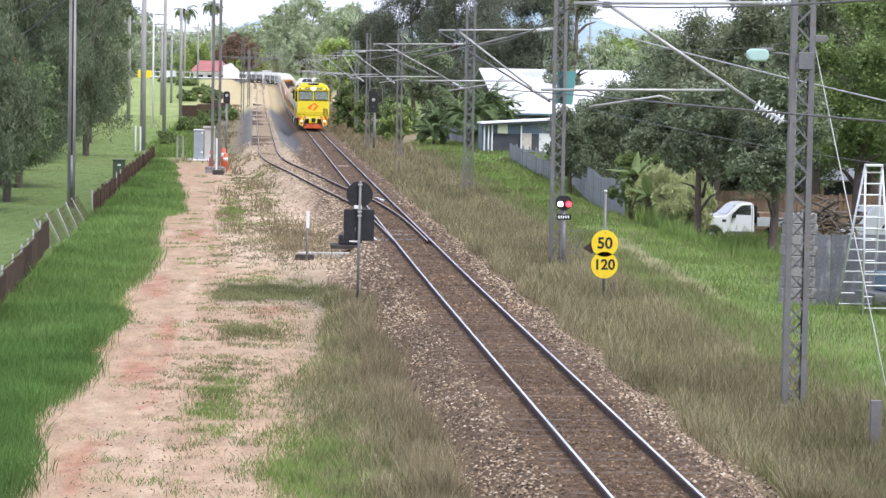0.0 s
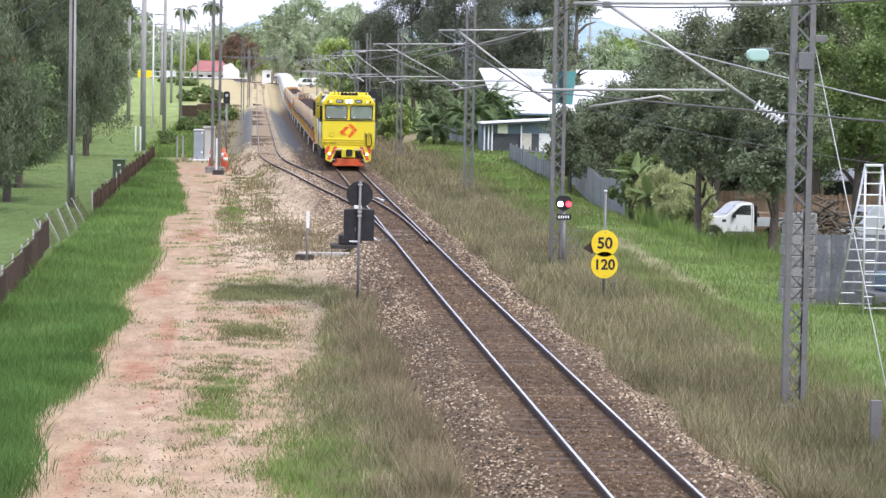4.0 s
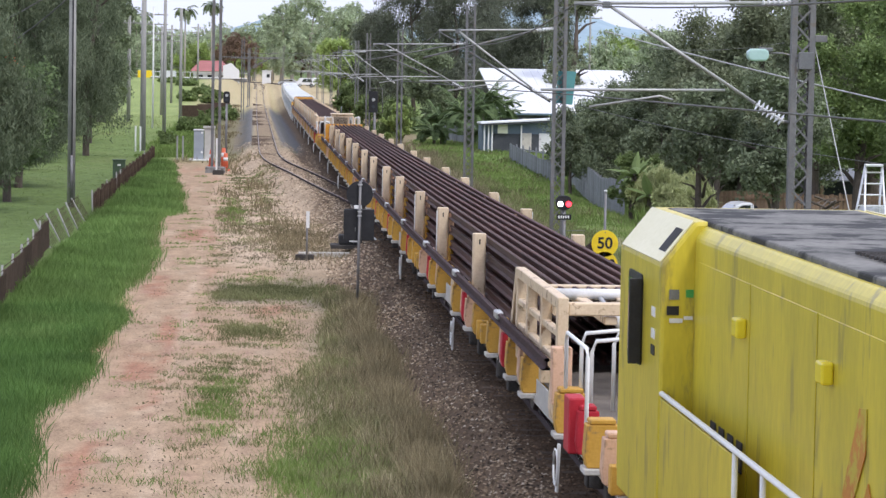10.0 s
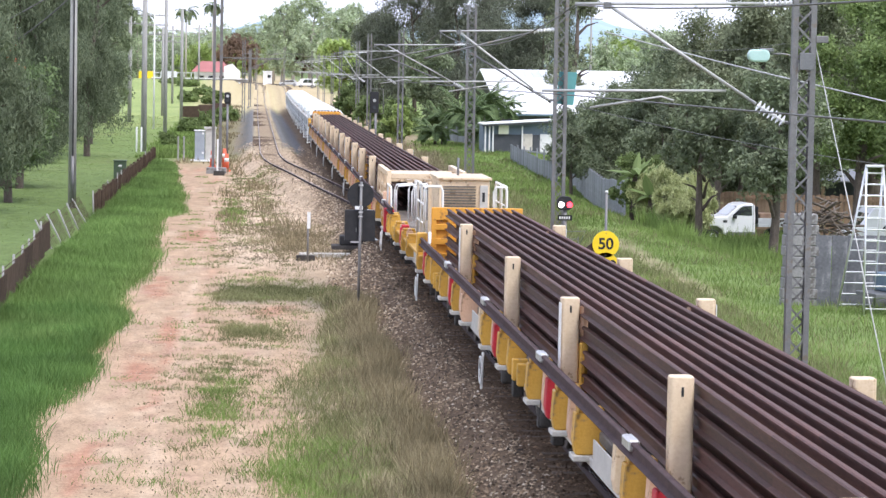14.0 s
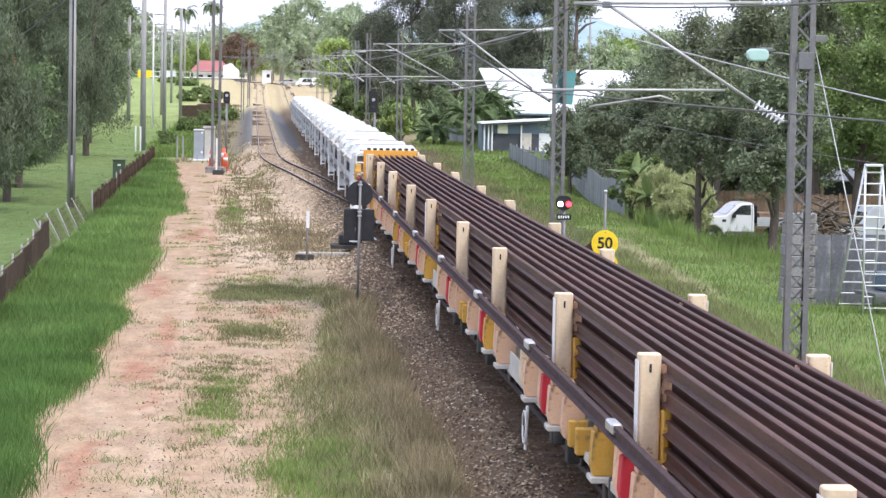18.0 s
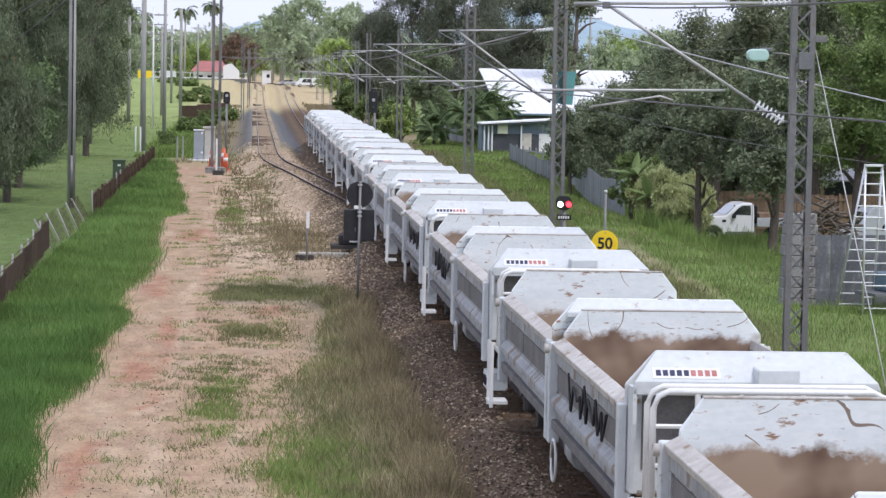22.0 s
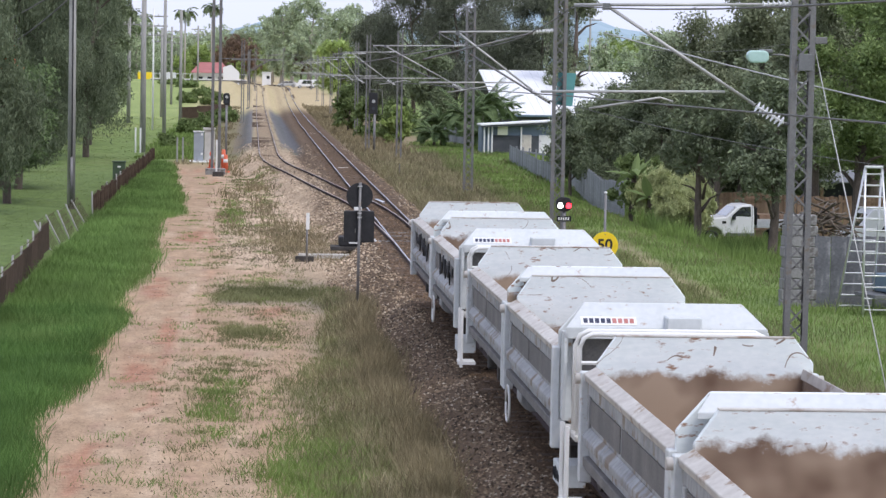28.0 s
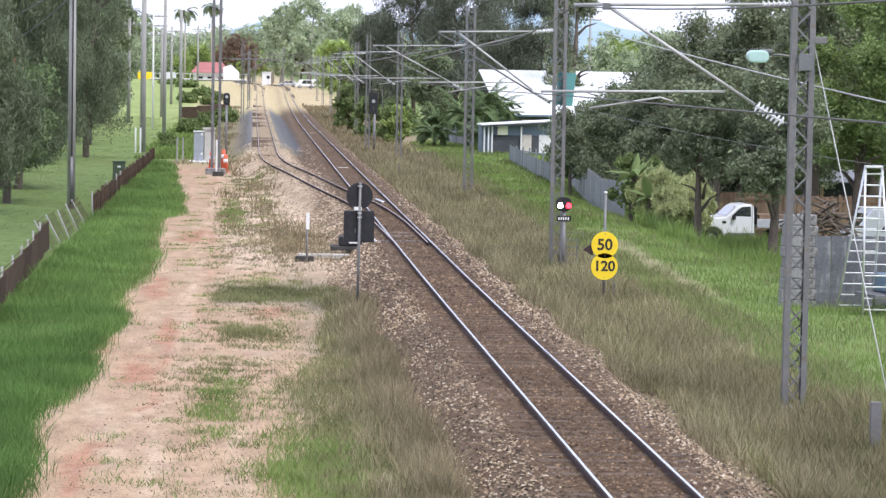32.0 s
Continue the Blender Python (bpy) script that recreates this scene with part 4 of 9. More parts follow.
def build_loco():
    loco = thing("locomotive", "yellow diesel locomotive with orange emblem and lit headlights", "locomotive")
    P = lambda name, bm, mat, label="", bevel=0.0, parent=None, seg=2: part(name, bm, mat, parent or loco, label, bevel, seg)
    # cabs: full-width boxes with bevelled roof edges
    prof = [(-1.36, 1.20), (-1.36, 3.46), (-1.06, 3.84), (1.06, 3.84), (1.36, 3.46), (1.36, 1.20)]
    front = P("cab", prism(bmesh.new(), prof, 1, 0.02, 3.15), M_YELLOW, "bright yellow front cab", 0.035)
    P("cab", prism(bmesh.new(), prof, 1, 16.6, 19.3), M_YELLOWDIRT, "grimy yellow rear cab", 0.035)
    # pale plates on the cabs' roof bevels paint the sky's sheen on glossy yellow
    pale = surface("sky_sheen_bevel_paint", (0.70, 0.64, 0.36), (0.80, 0.74, 0.48), 1.8, 0.3, 0, 0.02, 20, stretch=(1, 0.4, 1))
    for y0, y1 in ((0.12, 3.1), (16.66, 19.2)):
        for sx in (-1, 1):
            pts = [(sx * 1.356, 3.47), (sx * 1.064, 3.84), (sx * 1.072, 3.848), (sx * 1.364, 3.478)]
            pl = P("bevel_plate", prism(bmesh.new(), pts, 1, y0, y1), pale, "pale roof bevel with painted sky sheen")
            if y0 > 10:
                pts = [(sx * 1.30, 3.552), (sx * 1.14, 3.755), (sx * 1.146, 3.762), (sx * 1.306, 3.558)]
                P("bevel_slot", prism(bmesh.new(), pts, 1, y0 + 0.12, y0 + 0.5), M_BLACK, "", 0, pl)
    # notices on the forward wall of the rear cab
    green = surface("green_notice", (0.05, 0.30, 0.06), (0.08, 0.38, 0.09), 6, 0.5, 0, 0)
    for sx in (-1, 1):
        for x, w, z, hh, mat in ((1.24, 0.09, 3.14, 0.09, M_STEELDARK), (1.25, 0.11, 3.00, 0.08, M_RUBBER), (1.10, 0.07, 3.16, 0.07, green), (1.22, 0.12, 2.93, 0.04, M_WHITE), (1.11, 0.08, 2.96, 0.03, M_WHITE)):
            P("notice", box(bmesh.new(), sx * x - w / 2, sx * x + w / 2, 16.588, 16.597, z, z + hh), mat, "small notice plate")
        for k in range(4):
            P("vent_slot", box(bmesh.new(), min(sx * 1.076, sx * 1.084), max(sx * 1.076, sx * 1.084), 15.2 - k * 0.42, 15.45 - k * 0.42, 1.95, 2.2), M_UNDER, "dark vent slot")
    bm = slab(bmesh.new(), [(-1.335, 3.34), (-1.335, 3.46), (-1.05, 3.82), (1.05, 3.82), (1.335, 3.46), (1.335, 3.34)], 0.03, 0.12)
    P("brow", bm, M_YELLOW, "", 0.03, front)
    bm = box(bmesh.new(), -1.02, 1.02, 0.75, 1.35, 3.83, 3.98)
    P("roof_step", bm, M_YELLOW, "", 0.04, front)
    # engine hood between the cabs, with a sooty roof
    hood = [(-1.06, 1.25), (-1.06, 3.70), (-0.98, 3.80), (0.98, 3.80), (1.06, 3.70), (1.06, 1.25)]
    h = P("hood", prism(bmesh.new(), hood, 1, 3.15, 16.6), M_YELLOWDIRT, "grimy yellow engine hood with streaks", 0.03)
    P("hood_roof", box(bmesh.new(), -0.95, 0.95, 1.36, 19.0, 3.78, 3.85), M_ROOF, "sooty grey roof", 0.02)
    for i, y in enumerate((7.2, 8.5, 9.8, 11.1)):
        bm = bmesh.new()
        for k in range(7):
            box(bm, -0.62, 0.62, y + k * 0.15, y + k * 0.15 + 0.06, 3.86, 3.885)
        P("roof_grille", bm, M_UNDER, "", 0)
    P("exhaust_stack", box(bmesh.new(), -0.25, 0.25, 5.8, 6.4, 3.86, 3.98), M_UNDER, "", 0.03)
    # air intakes high on each flank behind the front cab: a finned box over a sloping dark louvre
    for sx in (-1, 1):
        b = P("air_intake", box(bmesh.new(), min(sx * 1.0, sx * 1.30), max(sx * 1.0, sx * 1.30), 4.2, 5.9, 3.36, 3.74), M_INTAKE, "dark steel air intake box", 0.015)
        for y in (4.75, 5.32):
            P("intake_fin", box(bmesh.new(), min(sx * 1.02, sx * 1.335), max(sx * 1.02, sx * 1.335), y, y + 0.035, 3.38, 3.77), M_STEEL2, "bright steel fin", 0, b)
        P("intake_rim", box(bmesh.new(), min(sx * 1.28, sx * 1.345), max(sx * 1.28, sx * 1.345), 4.18, 5.92, 3.34, 3.375), M_STEEL2, "bright steel rim", 0.006, b)
        lo = P("intake_louvre", prism(bmesh.new(), [(sx * 1.05, 3.34), (sx * 1.34, 3.34), (sx * 1.17, 2.58), (sx * 1.05, 2.58)], 1, 4.3, 5.85), M_INTAKE, "dark sloping intake louvre", 0.01)
        for k in range(9):
            z = 2.64 + k * 0.076
            x = 1.172 + (z - 2.58) * 0.2237
            P("louvre_slat", prism(bmesh.new(), [(sx * (x - 0.01), z), (sx * (x + 0.022), z - 0.006), (sx * (x + 0.016), z + 0.03), (sx * (x - 0.006), z + 0.034)], 1, 4.34, 5.81), M_STEELDARK, "", 0, lo)
        P("intake_end", prism(bmesh.new(), [(sx * 1.06, 3.34), (sx * 1.33, 3.34), (sx * 1.19, 2.86), (sx * 1.06, 2.86)], 1, 4.26, 4.295), M_STEEL2, "bright steel end plate", 0.004, lo)
    # hood doors: thin panels along each flank
    for sx in (-1, 1):
        for k in range(5):
            y = 3.4 + k * 2.6
            bm = bmesh.new()
            x0, x1 = sorted((sx * 1.062, sx * 1.071))
            box(bm, x0, x1, y, y + 2.56, 1.75, 3.5)
            P("hood_door", bm, M_YELLOWDIRT, "", 0.006, h, 1)
        for y, z in ((13.9, 3.05), (10.6, 3.05), (6.2, 3.1)):
            x0, x1 = sorted((sx * 1.07, sx * 1.16))
            P("side_lamp", box(bmesh.new(), x0, x1, y, y + 0.22, z, z + 0.16), M_YELLOW, "", 0.02, h)
        # faded emblem on the hood side
        x0, x1 = sorted((sx * 1.074, sx * 1.082))
        for pts in ([(9.05, 1.85), (9.35, 1.72), (9.72, 2.25), (9.45, 2.55), (9.1, 2.2)], [(9.55, 3.02), (9.75, 3.0), (10.25, 2.3), (10.0, 1.75), (9.6, 1.62), (9.5, 1.72), (9.95, 2.28), (9.55, 2.72)]):
            P("emblem", prism(bmesh.new(), pts, 0, x0, x1), M_FADEDLOGO, "scuffed orange emblem", 0, h)
        for k in range(7):
            P("emblem", box(bmesh.new(), x0, x1, 6.75 + k * 0.31, 6.93 + k * 0.31, 1.95, 2.42), M_FADEDLOGO, "scuffed orange lettering bar", 0, h)
    # side windows, doors and deflectors of both cabs
    for y0, y1 in ((0.75, 1.7), (17.7, 18.6)):
        for sx in (-1, 1):
            x0, x1 = sorted((sx * 1.355, sx * 1.375))
            w = P("side_window", prism(bmesh.new(), round_rect(y0, y1, 2.42, 3.28, 0.08), 0, x0, x1), M_RUBBER, "dark sliding cab window", 0.004)
            x0, x1 = sorted((sx * 1.376, sx * 1.382))
            P("pane", prism(bmesh.new(), round_rect(y0 + 0.06, y1 - 0.06, 2.49, 3.21, 0.05), 0, x0, x1), M_SIDEGLASS, "", 0, w)
            x0, x1 = sorted((sx * 1.38, sx * 1.50))
            P("mirror", box(bmesh.new(), x0, x1, y0 - 0.08, y0 - 0.03, 2.45, 3.25), M_RUBBER, "black wind deflector", 0.01)
    for sx in (-1, 1):
        x0, x1 = sorted((sx * 1.36, sx * 1.366))
        P("door_outline", box(bmesh.new(), x0, x1, 2.5, 2.53, 1.3, 3.3), M_STEELDARK)
        for z in (2.6, 2.75, 2.95):
            P("notice_plate", box(bmesh.new(), x0, x1, 16.9, 17.12, z, z + 0.09), M_WHITE if z > 2.7 else M_RUBBER, "small notice plate")
        for k in range(4):
            P("number_bar", box(bmesh.new(), x0, x1, 1.9 + k * 0.17, 2.02 + k * 0.17, 1.55, 1.85), M_RUBBER, "black painted bar")
    # windscreens
    for x0, x1 in ((-1.25, -0.07), (0.07, 1.25)):
        w = P("windscreen", slab(bmesh.new(), round_rect(x0, x1, 2.585, 3.30, 0.09), 0.022, 0.035), M_RUBBER, "black-framed windscreen", 0.006)
        P("pane", slab(bmesh.new(), round_rect(x0 + 0.045, x1 - 0.045, 2.63, 3.255, 0.06), -0.012, 0.006), M_SCREEN, "", 0, w)
        bm = rod(bmesh.new(), ((x0 + x1) / 2 - 0.1, -0.04, 3.26), ((x0 + x1) / 2 + 0.36 * (1 if x0 < 0 else -1), -0.035, 3.12), 0.012, 6)
        P("wiper", bm, M_RUBBER, "", 0, w)
        for xx in (x0 + 0.2, x1 - 0.12):
            P("sticker", box(bmesh.new(), xx - 0.03, xx + 0.03, -0.022, -0.0185, 2.66, 2.70), M_WHITE, "", 0, w)
    P("waist_band", box(bmesh.new(), -1.33, 1.33, -0.015, 0.02, 2.51, 2.55), M_UNDER, "dark band below the windscreens", 0.006)
    for z in (1.27, 1.39, 1.52):
        P("nose_rib", box(bmesh.new(), -1.34, 1.34, -0.03, 0.02, z, z + 0.028), M_YELLOW, "", 0.008)
    # emblem on the nose: two interlocked chevrons of orange plates
    quads = ([(-0.48, 1.91), (-0.33, 1.76), (-0.20, 1.92), (-0.33, 2.05)], [(-0.31, 2.07), (-0.18, 1.94), (0.05, 2.20), (-0.18, 2.20)], [(-0.31, 1.76), (-0.10, 1.76), (-0.19, 1.88)],
             [(-0.05, 2.33), (0.16, 2.33), (0.30, 2.19), (0.19, 2.08)], [(0.32, 2.17), (0.46, 2.03), (0.33, 1.90), (0.21, 2.06)], [(0.31, 1.88), (0.22, 1.77), (0.02, 1.77), (0.19, 2.03)], [(-0.06, 1.75), (0.20, 1.75), (0.06, 1.62)])
    for q in quads:
        P("emblem", slab(bmesh.new(), q, 0.014, 0.008), M_LOGO, "orange emblem plate")
    # lamps, number boxes, horns
    for x in (-0.49, 0.49):
        b = P("number_box", slab(bmesh.new(), round_rect(x - 0.19, x + 0.19, 3.43, 3.61, 0.08), -0.085, 0.03), M_BLACK, "black number box", 0.005)
        for k in range(4):
            P("digit_bar", box(bmesh.new(), x - 0.125 + k * 0.066, x - 0.085 + k * 0.066, -0.121, -0.116, 3.475, 3.565), M_WHITE, "white bar", 0, b)
    lamp = P("headlight_housing", slab(bmesh.new(), round_rect(-0.20, 0.20, 3.42, 3.62, 0.09), -0.085, 0.04), M_STEELDARK, "", 0.005)
    for x in (-0.095, 0.095):
        P("headlight", rod(bmesh.new(), (x, -0.135, 3.52), (x, -0.12, 3.52), 0.085, 16), M_BEACON, "lit white headlight", 0, lamp)
    for sx in (-1, 1):
        b = P("marker_box", slab(bmesh.new(), [(sx * 1.02 - 0.17, 3.40), (sx * 1.02 + 0.17, 3.40), (sx * 1.02 + 0.15, 3.60), (sx * 1.02 - 0.15, 3.60)], -0.085, 0.05), M_YELLOW, "", 0.02)
        for dx, mt in ((-0.075, M_REDLENS if sx < 0 else M_MARKER), (0.075, M_MARKER if sx < 0 else M_REDLENS)):
            P("marker_lens", rod(bmesh.new(), (sx * 1.02 + dx, -0.155, 3.5), (sx * 1.02 + dx, -0.13, 3.5), 0.045, 12), mt, "", 0, b)
    for i, x in enumerate((-0.36, -0.17, 0.02, 0.19, 0.36)):
        bm = rod(bmesh.new(), (x, 0.35, 3.92), (x, -0.02, 3.89), 0.035, 10, 0.10)
        P("horn", bm, M_BLACK, "black trumpet horn")
    for x in (-0.75, -0.55):
        P("aerial", rod(bmesh.new(), (x, 0.5, 3.83), (x, 0.5, 4.02), 0.02, 6), M_BLACK)
    P("aerial", rod(bmesh.new(), (0.9, 0.5, 3.83), (0.9, 0.5, 4.0), 0.03, 6), M_BLACK)
    # jumper sockets, cable and small hatch
    b = P("jumper_panel", slab(bmesh.new(), round_rect(0.83, 1.26, 1.66, 1.96, 0.02), 0.015, 0.02), M_YELLOWDIRT, "", 0.004)
    for x in (0.93, 1.14):
        P("jumper_plug", rod(bmesh.new(), (x, -0.12, 1.88), (x, -0.01, 1.88), 0.075, 12), M_YELLOW, "", 0.01, b)
    loop = [(0.93, -0.12, 1.84), (0.92, -0.15, 1.6), (0.91, -0.14, 1.32), (0.96, -0.13, 1.2), (1.05, -0.13, 1.17), (1.16, -0.13, 1.22), (1.21, -0.13, 1.36), (1.18, -0.15, 1.6), (1.14, -0.12, 1.84)]
    P("jumper_cable", tube(bmesh.new(), loop, 0.026, 8), M_RUBBER, "black hanging jumper cable")
    b = P("hatch", slab(bmesh.new(), round_rect(-1.01, -0.79, 1.68, 1.91, 0.015), 0.014, 0.015), M_YELLOWDIRT, "", 0.004)
    P("hatch_cover", slab(bmesh.new(), round_rect(-0.98, -0.82, 1.70, 1.86, 0.06), -0.002, 0.02), M_YELLOW, "", 0.005, b)
    for word, x in (("No.", -1.19), ("1", -1.01), ("END", -0.80)):
        me = text_mesh("end_lettering", word, 0.15, M_RUBBER, 0.003, 0.002)
        placed(part("end_lettering", me, None, loco, "black lettering"), x, 0.012, 1.335, 90, 0, 0)
    # underframe sill, walkway, handrails
    P("sill", box(bmesh.new(), -1.36, 1.36, 0.1, 19.25, 1.06, 1.25), M_YELLOWDIRT, "grimy yellow side sill", 0.015)
    P("underframe", box(bmesh.new(), -0.7, 0.7, 0.5, 19.0, 0.72, 1.06), M_UNDER)
    for sx in (-1, 1):
        x = sx * 1.33
        x0, x1 = sorted((sx * 1.325, sx * 1.345))
        P("guard_panel", box(bmesh.new(), x0, x1, 12.9, 17.6, 1.25, 2.25), M_YELLOWDIRT, "solid yellow walkway guard", 0.008)
        for y in (3.5, 4.75, 6.0, 7.25, 8.4, 9.2, 10.5, 11.7, 12.85):
            P("handrail_post", rod(bmesh.new(), (x, y, 1.25), (x, y, 2.3), 0.024, 8), M_RAILING)
        for a, b in ((3.5, 8.4), (9.2, 17.6)):
            P("handrail", tube(bmesh.new(), [(x, a, 2.2), (x, a + 0.06, 2.29), (x, b - 0.06, 2.29), (x, b, 2.2)], 0.026, 8), M_RAILING, "white handrail")
        for a, b in ((3.5, 8.4), (9.2, 12.9)):
            P("middle_rail", rod(bmesh.new(), (x, a, 1.78), (x, b, 1.78), 0.02, 6), M_RAILING)
        for y in (8.62, 8.98):
            P("grab_pole", rod(bmesh.new(), (x, y, 1.05), (x, y, 2.5), 0.05, 8), M_STEELDARK, "dark grab pole")
        # tanks and boxes below
        for y0, y1, z0 in ((6.6, 7.5, 0.35), (7.6, 8.4, 0.35), (8.5, 11.0, 0.28), (11.1, 12.0, 0.35), (12.1, 12.9, 0.4)):
            x0, x1 = sorted((sx * 0.75, sx * 1.28))
            P("tank", box(bmesh.new(), x0, x1, y0, y1, z0, 1.04), M_TANK, "dark fuel tank section", 0.05)
        for y in (0.9, 5.9, 13.4, 18.3):
            x0, x1 = sorted((sx * 1.1, sx * 1.34))
            b = P("step_ladder", box(bmesh.new(), x0, x1, y, y + 0.4, 0.45, 0.48), M_UNDER)
            P("step", box(bmesh.new(), x0, x1, y, y + 0.4, 0.75, 0.78), M_UNDER, "", 0, b)
        P("pipe", rod(bmesh.new(), (sx * 1.3, 2.0, 1.0), (sx * 1.3, 18.5, 1.0), 0.02, 6), M_RAILING)
    add_bogie(loco, 4.0, (-1.7, 0, 1.7), 1.9)
    add_bogie(loco, 15.4, (-1.7, 0, 1.7), 1.9)
    # front end below the nose: hazard-striped plates, plow, coupler, hoses
    for y, s in ((0.0, -1), (19.3, 1)):
        d = lambda q: y + s * q
        lo, hi = sorted((d(-0.30), d(0.05)))
        b = P("headstock", prism(bmesh.new(), [(-1.28, 1.2), (-1.18, 0.95), (-1.18, 0.45), (-0.9, 0.34), (-0.62, 0.95), (0.62, 0.95), (0.9, 0.34), (1.18, 0.45), (1.18, 0.95), (1.28, 1.2)], 1, lo, hi), M_YELLOW, "yellow headstock with red hazard stripes", 0.02)
        for sx in (-1, 1):
            for k, (x, z) in enumerate(((0.74, 1.0), (0.96, 0.66), (1.10, 1.02))):
                q = [(sx * (x + 0.15), z - 0.19), (sx * (x - 0.02), z - 0.19), (sx * (x - 0.16), z + 0.17), (sx * (x + 0.01), z + 0.17)]
                lo, hi = sorted((d(0.045), d(0.056)))
                P("stripe", prism(bmesh.new(), q if sx > 0 else q[::-1], 1, lo, hi), M_REDSTRIPE, "red hazard stripe", 0, b)
            ditch = P("ditch_light", rod(bmesh.new(), (sx * 0.97, d(0.03), 0.78), (sx * 0.97, d(0.09), 0.78), 0.072, 14), M_STEEL2, "", 0, b)
            P("lens", rod(bmesh.new(), (sx * 0.97, d(0.091), 0.78), (sx * 0.97, d(0.10), 0.78), 0.052, 14), M_DITCH if s < 0 else M_REDLENS, "lit ditch light" if s < 0 else "unlit lens", 0, loco)
            for k, (sag, out, r) in enumerate(((0.56, 0.16, 0.018), (0.52, 0.22, 0.024), (0.60, 0.10, 0.015))):
                x = sx * (0.40 + 0.11 * k)
                e = sx * (0.66 + 0.07 * k)
                P("brake_hose", tube(bmesh.new(), [(x, d(0.06), 0.98), (x + sx * 0.01, d(0.06 + out * 0.7), 0.90), (x * 0.55 + e * 0.45, d(0.06 + out), 0.92 - sag * 0.7), (e, d(0.05 + out * 0.8), 0.90 - sag), (e + sx * 0.04, d(0.08), 1.0 - sag)], r, 7), M_RUBBER, "black brake hose", 0, b)
                P("hose_coupling", rod(bmesh.new(), (e + sx * 0.03, d(0.06), 1.0 - sag), (e + sx * 0.07, d(0.14), 1.02 - sag), 0.035, 8), M_STEEL2, "", 0, b)
            P("cut_lever", tube(bmesh.new(), [(sx * 0.25, d(0.16), 1.0), (sx * 0.5, d(0.2), 1.06), (sx * 0.72, d(0.14), 1.02), (sx * 0.76, d(0.12), 0.8)], 0.02, 6), M_RAILING, "white cut lever", 0, b)
        lo, hi = sorted((d(-0.2), d(0.12)))
        P("plow", prism(bmesh.new(), [(-0.82, 0.16), (0.82, 0.16), (0.70, 0.55), (-0.70, 0.55)], 1, lo, hi), M_PLOW, "orange-red track plow", 0.03)
        lo, hi = sorted((d(-0.2), d(0.14)))
        P("coupler_pocket", box(bmesh.new(), -0.36, 0.36, lo, hi, 0.60, 1.05), M_YELLOW, "", 0.03)
        c = P("coupler", rod(bmesh.new(), (0.03, d(0.1), 0.86), (0.03, d(0.42), 0.86), 0.12, 12), M_BLACK, "black knuckle coupler", 0.01)
        lo, hi = sorted((d(0.40), d(0.62)))
        P("knuckle", prism(bmesh.new(), round_rect(-0.14, 0.2, 0.68, 1.04, 0.09), 1, lo, hi), M_BLACK, "", 0.02, c)
    shift_children(loco, -9.65)
    return loco


WAGON_LEN = 16.95
POST_OUT = round_rect(-0.118, 0.118, -0.12, 0.12, 0.045, 3)


POCKETS = {}


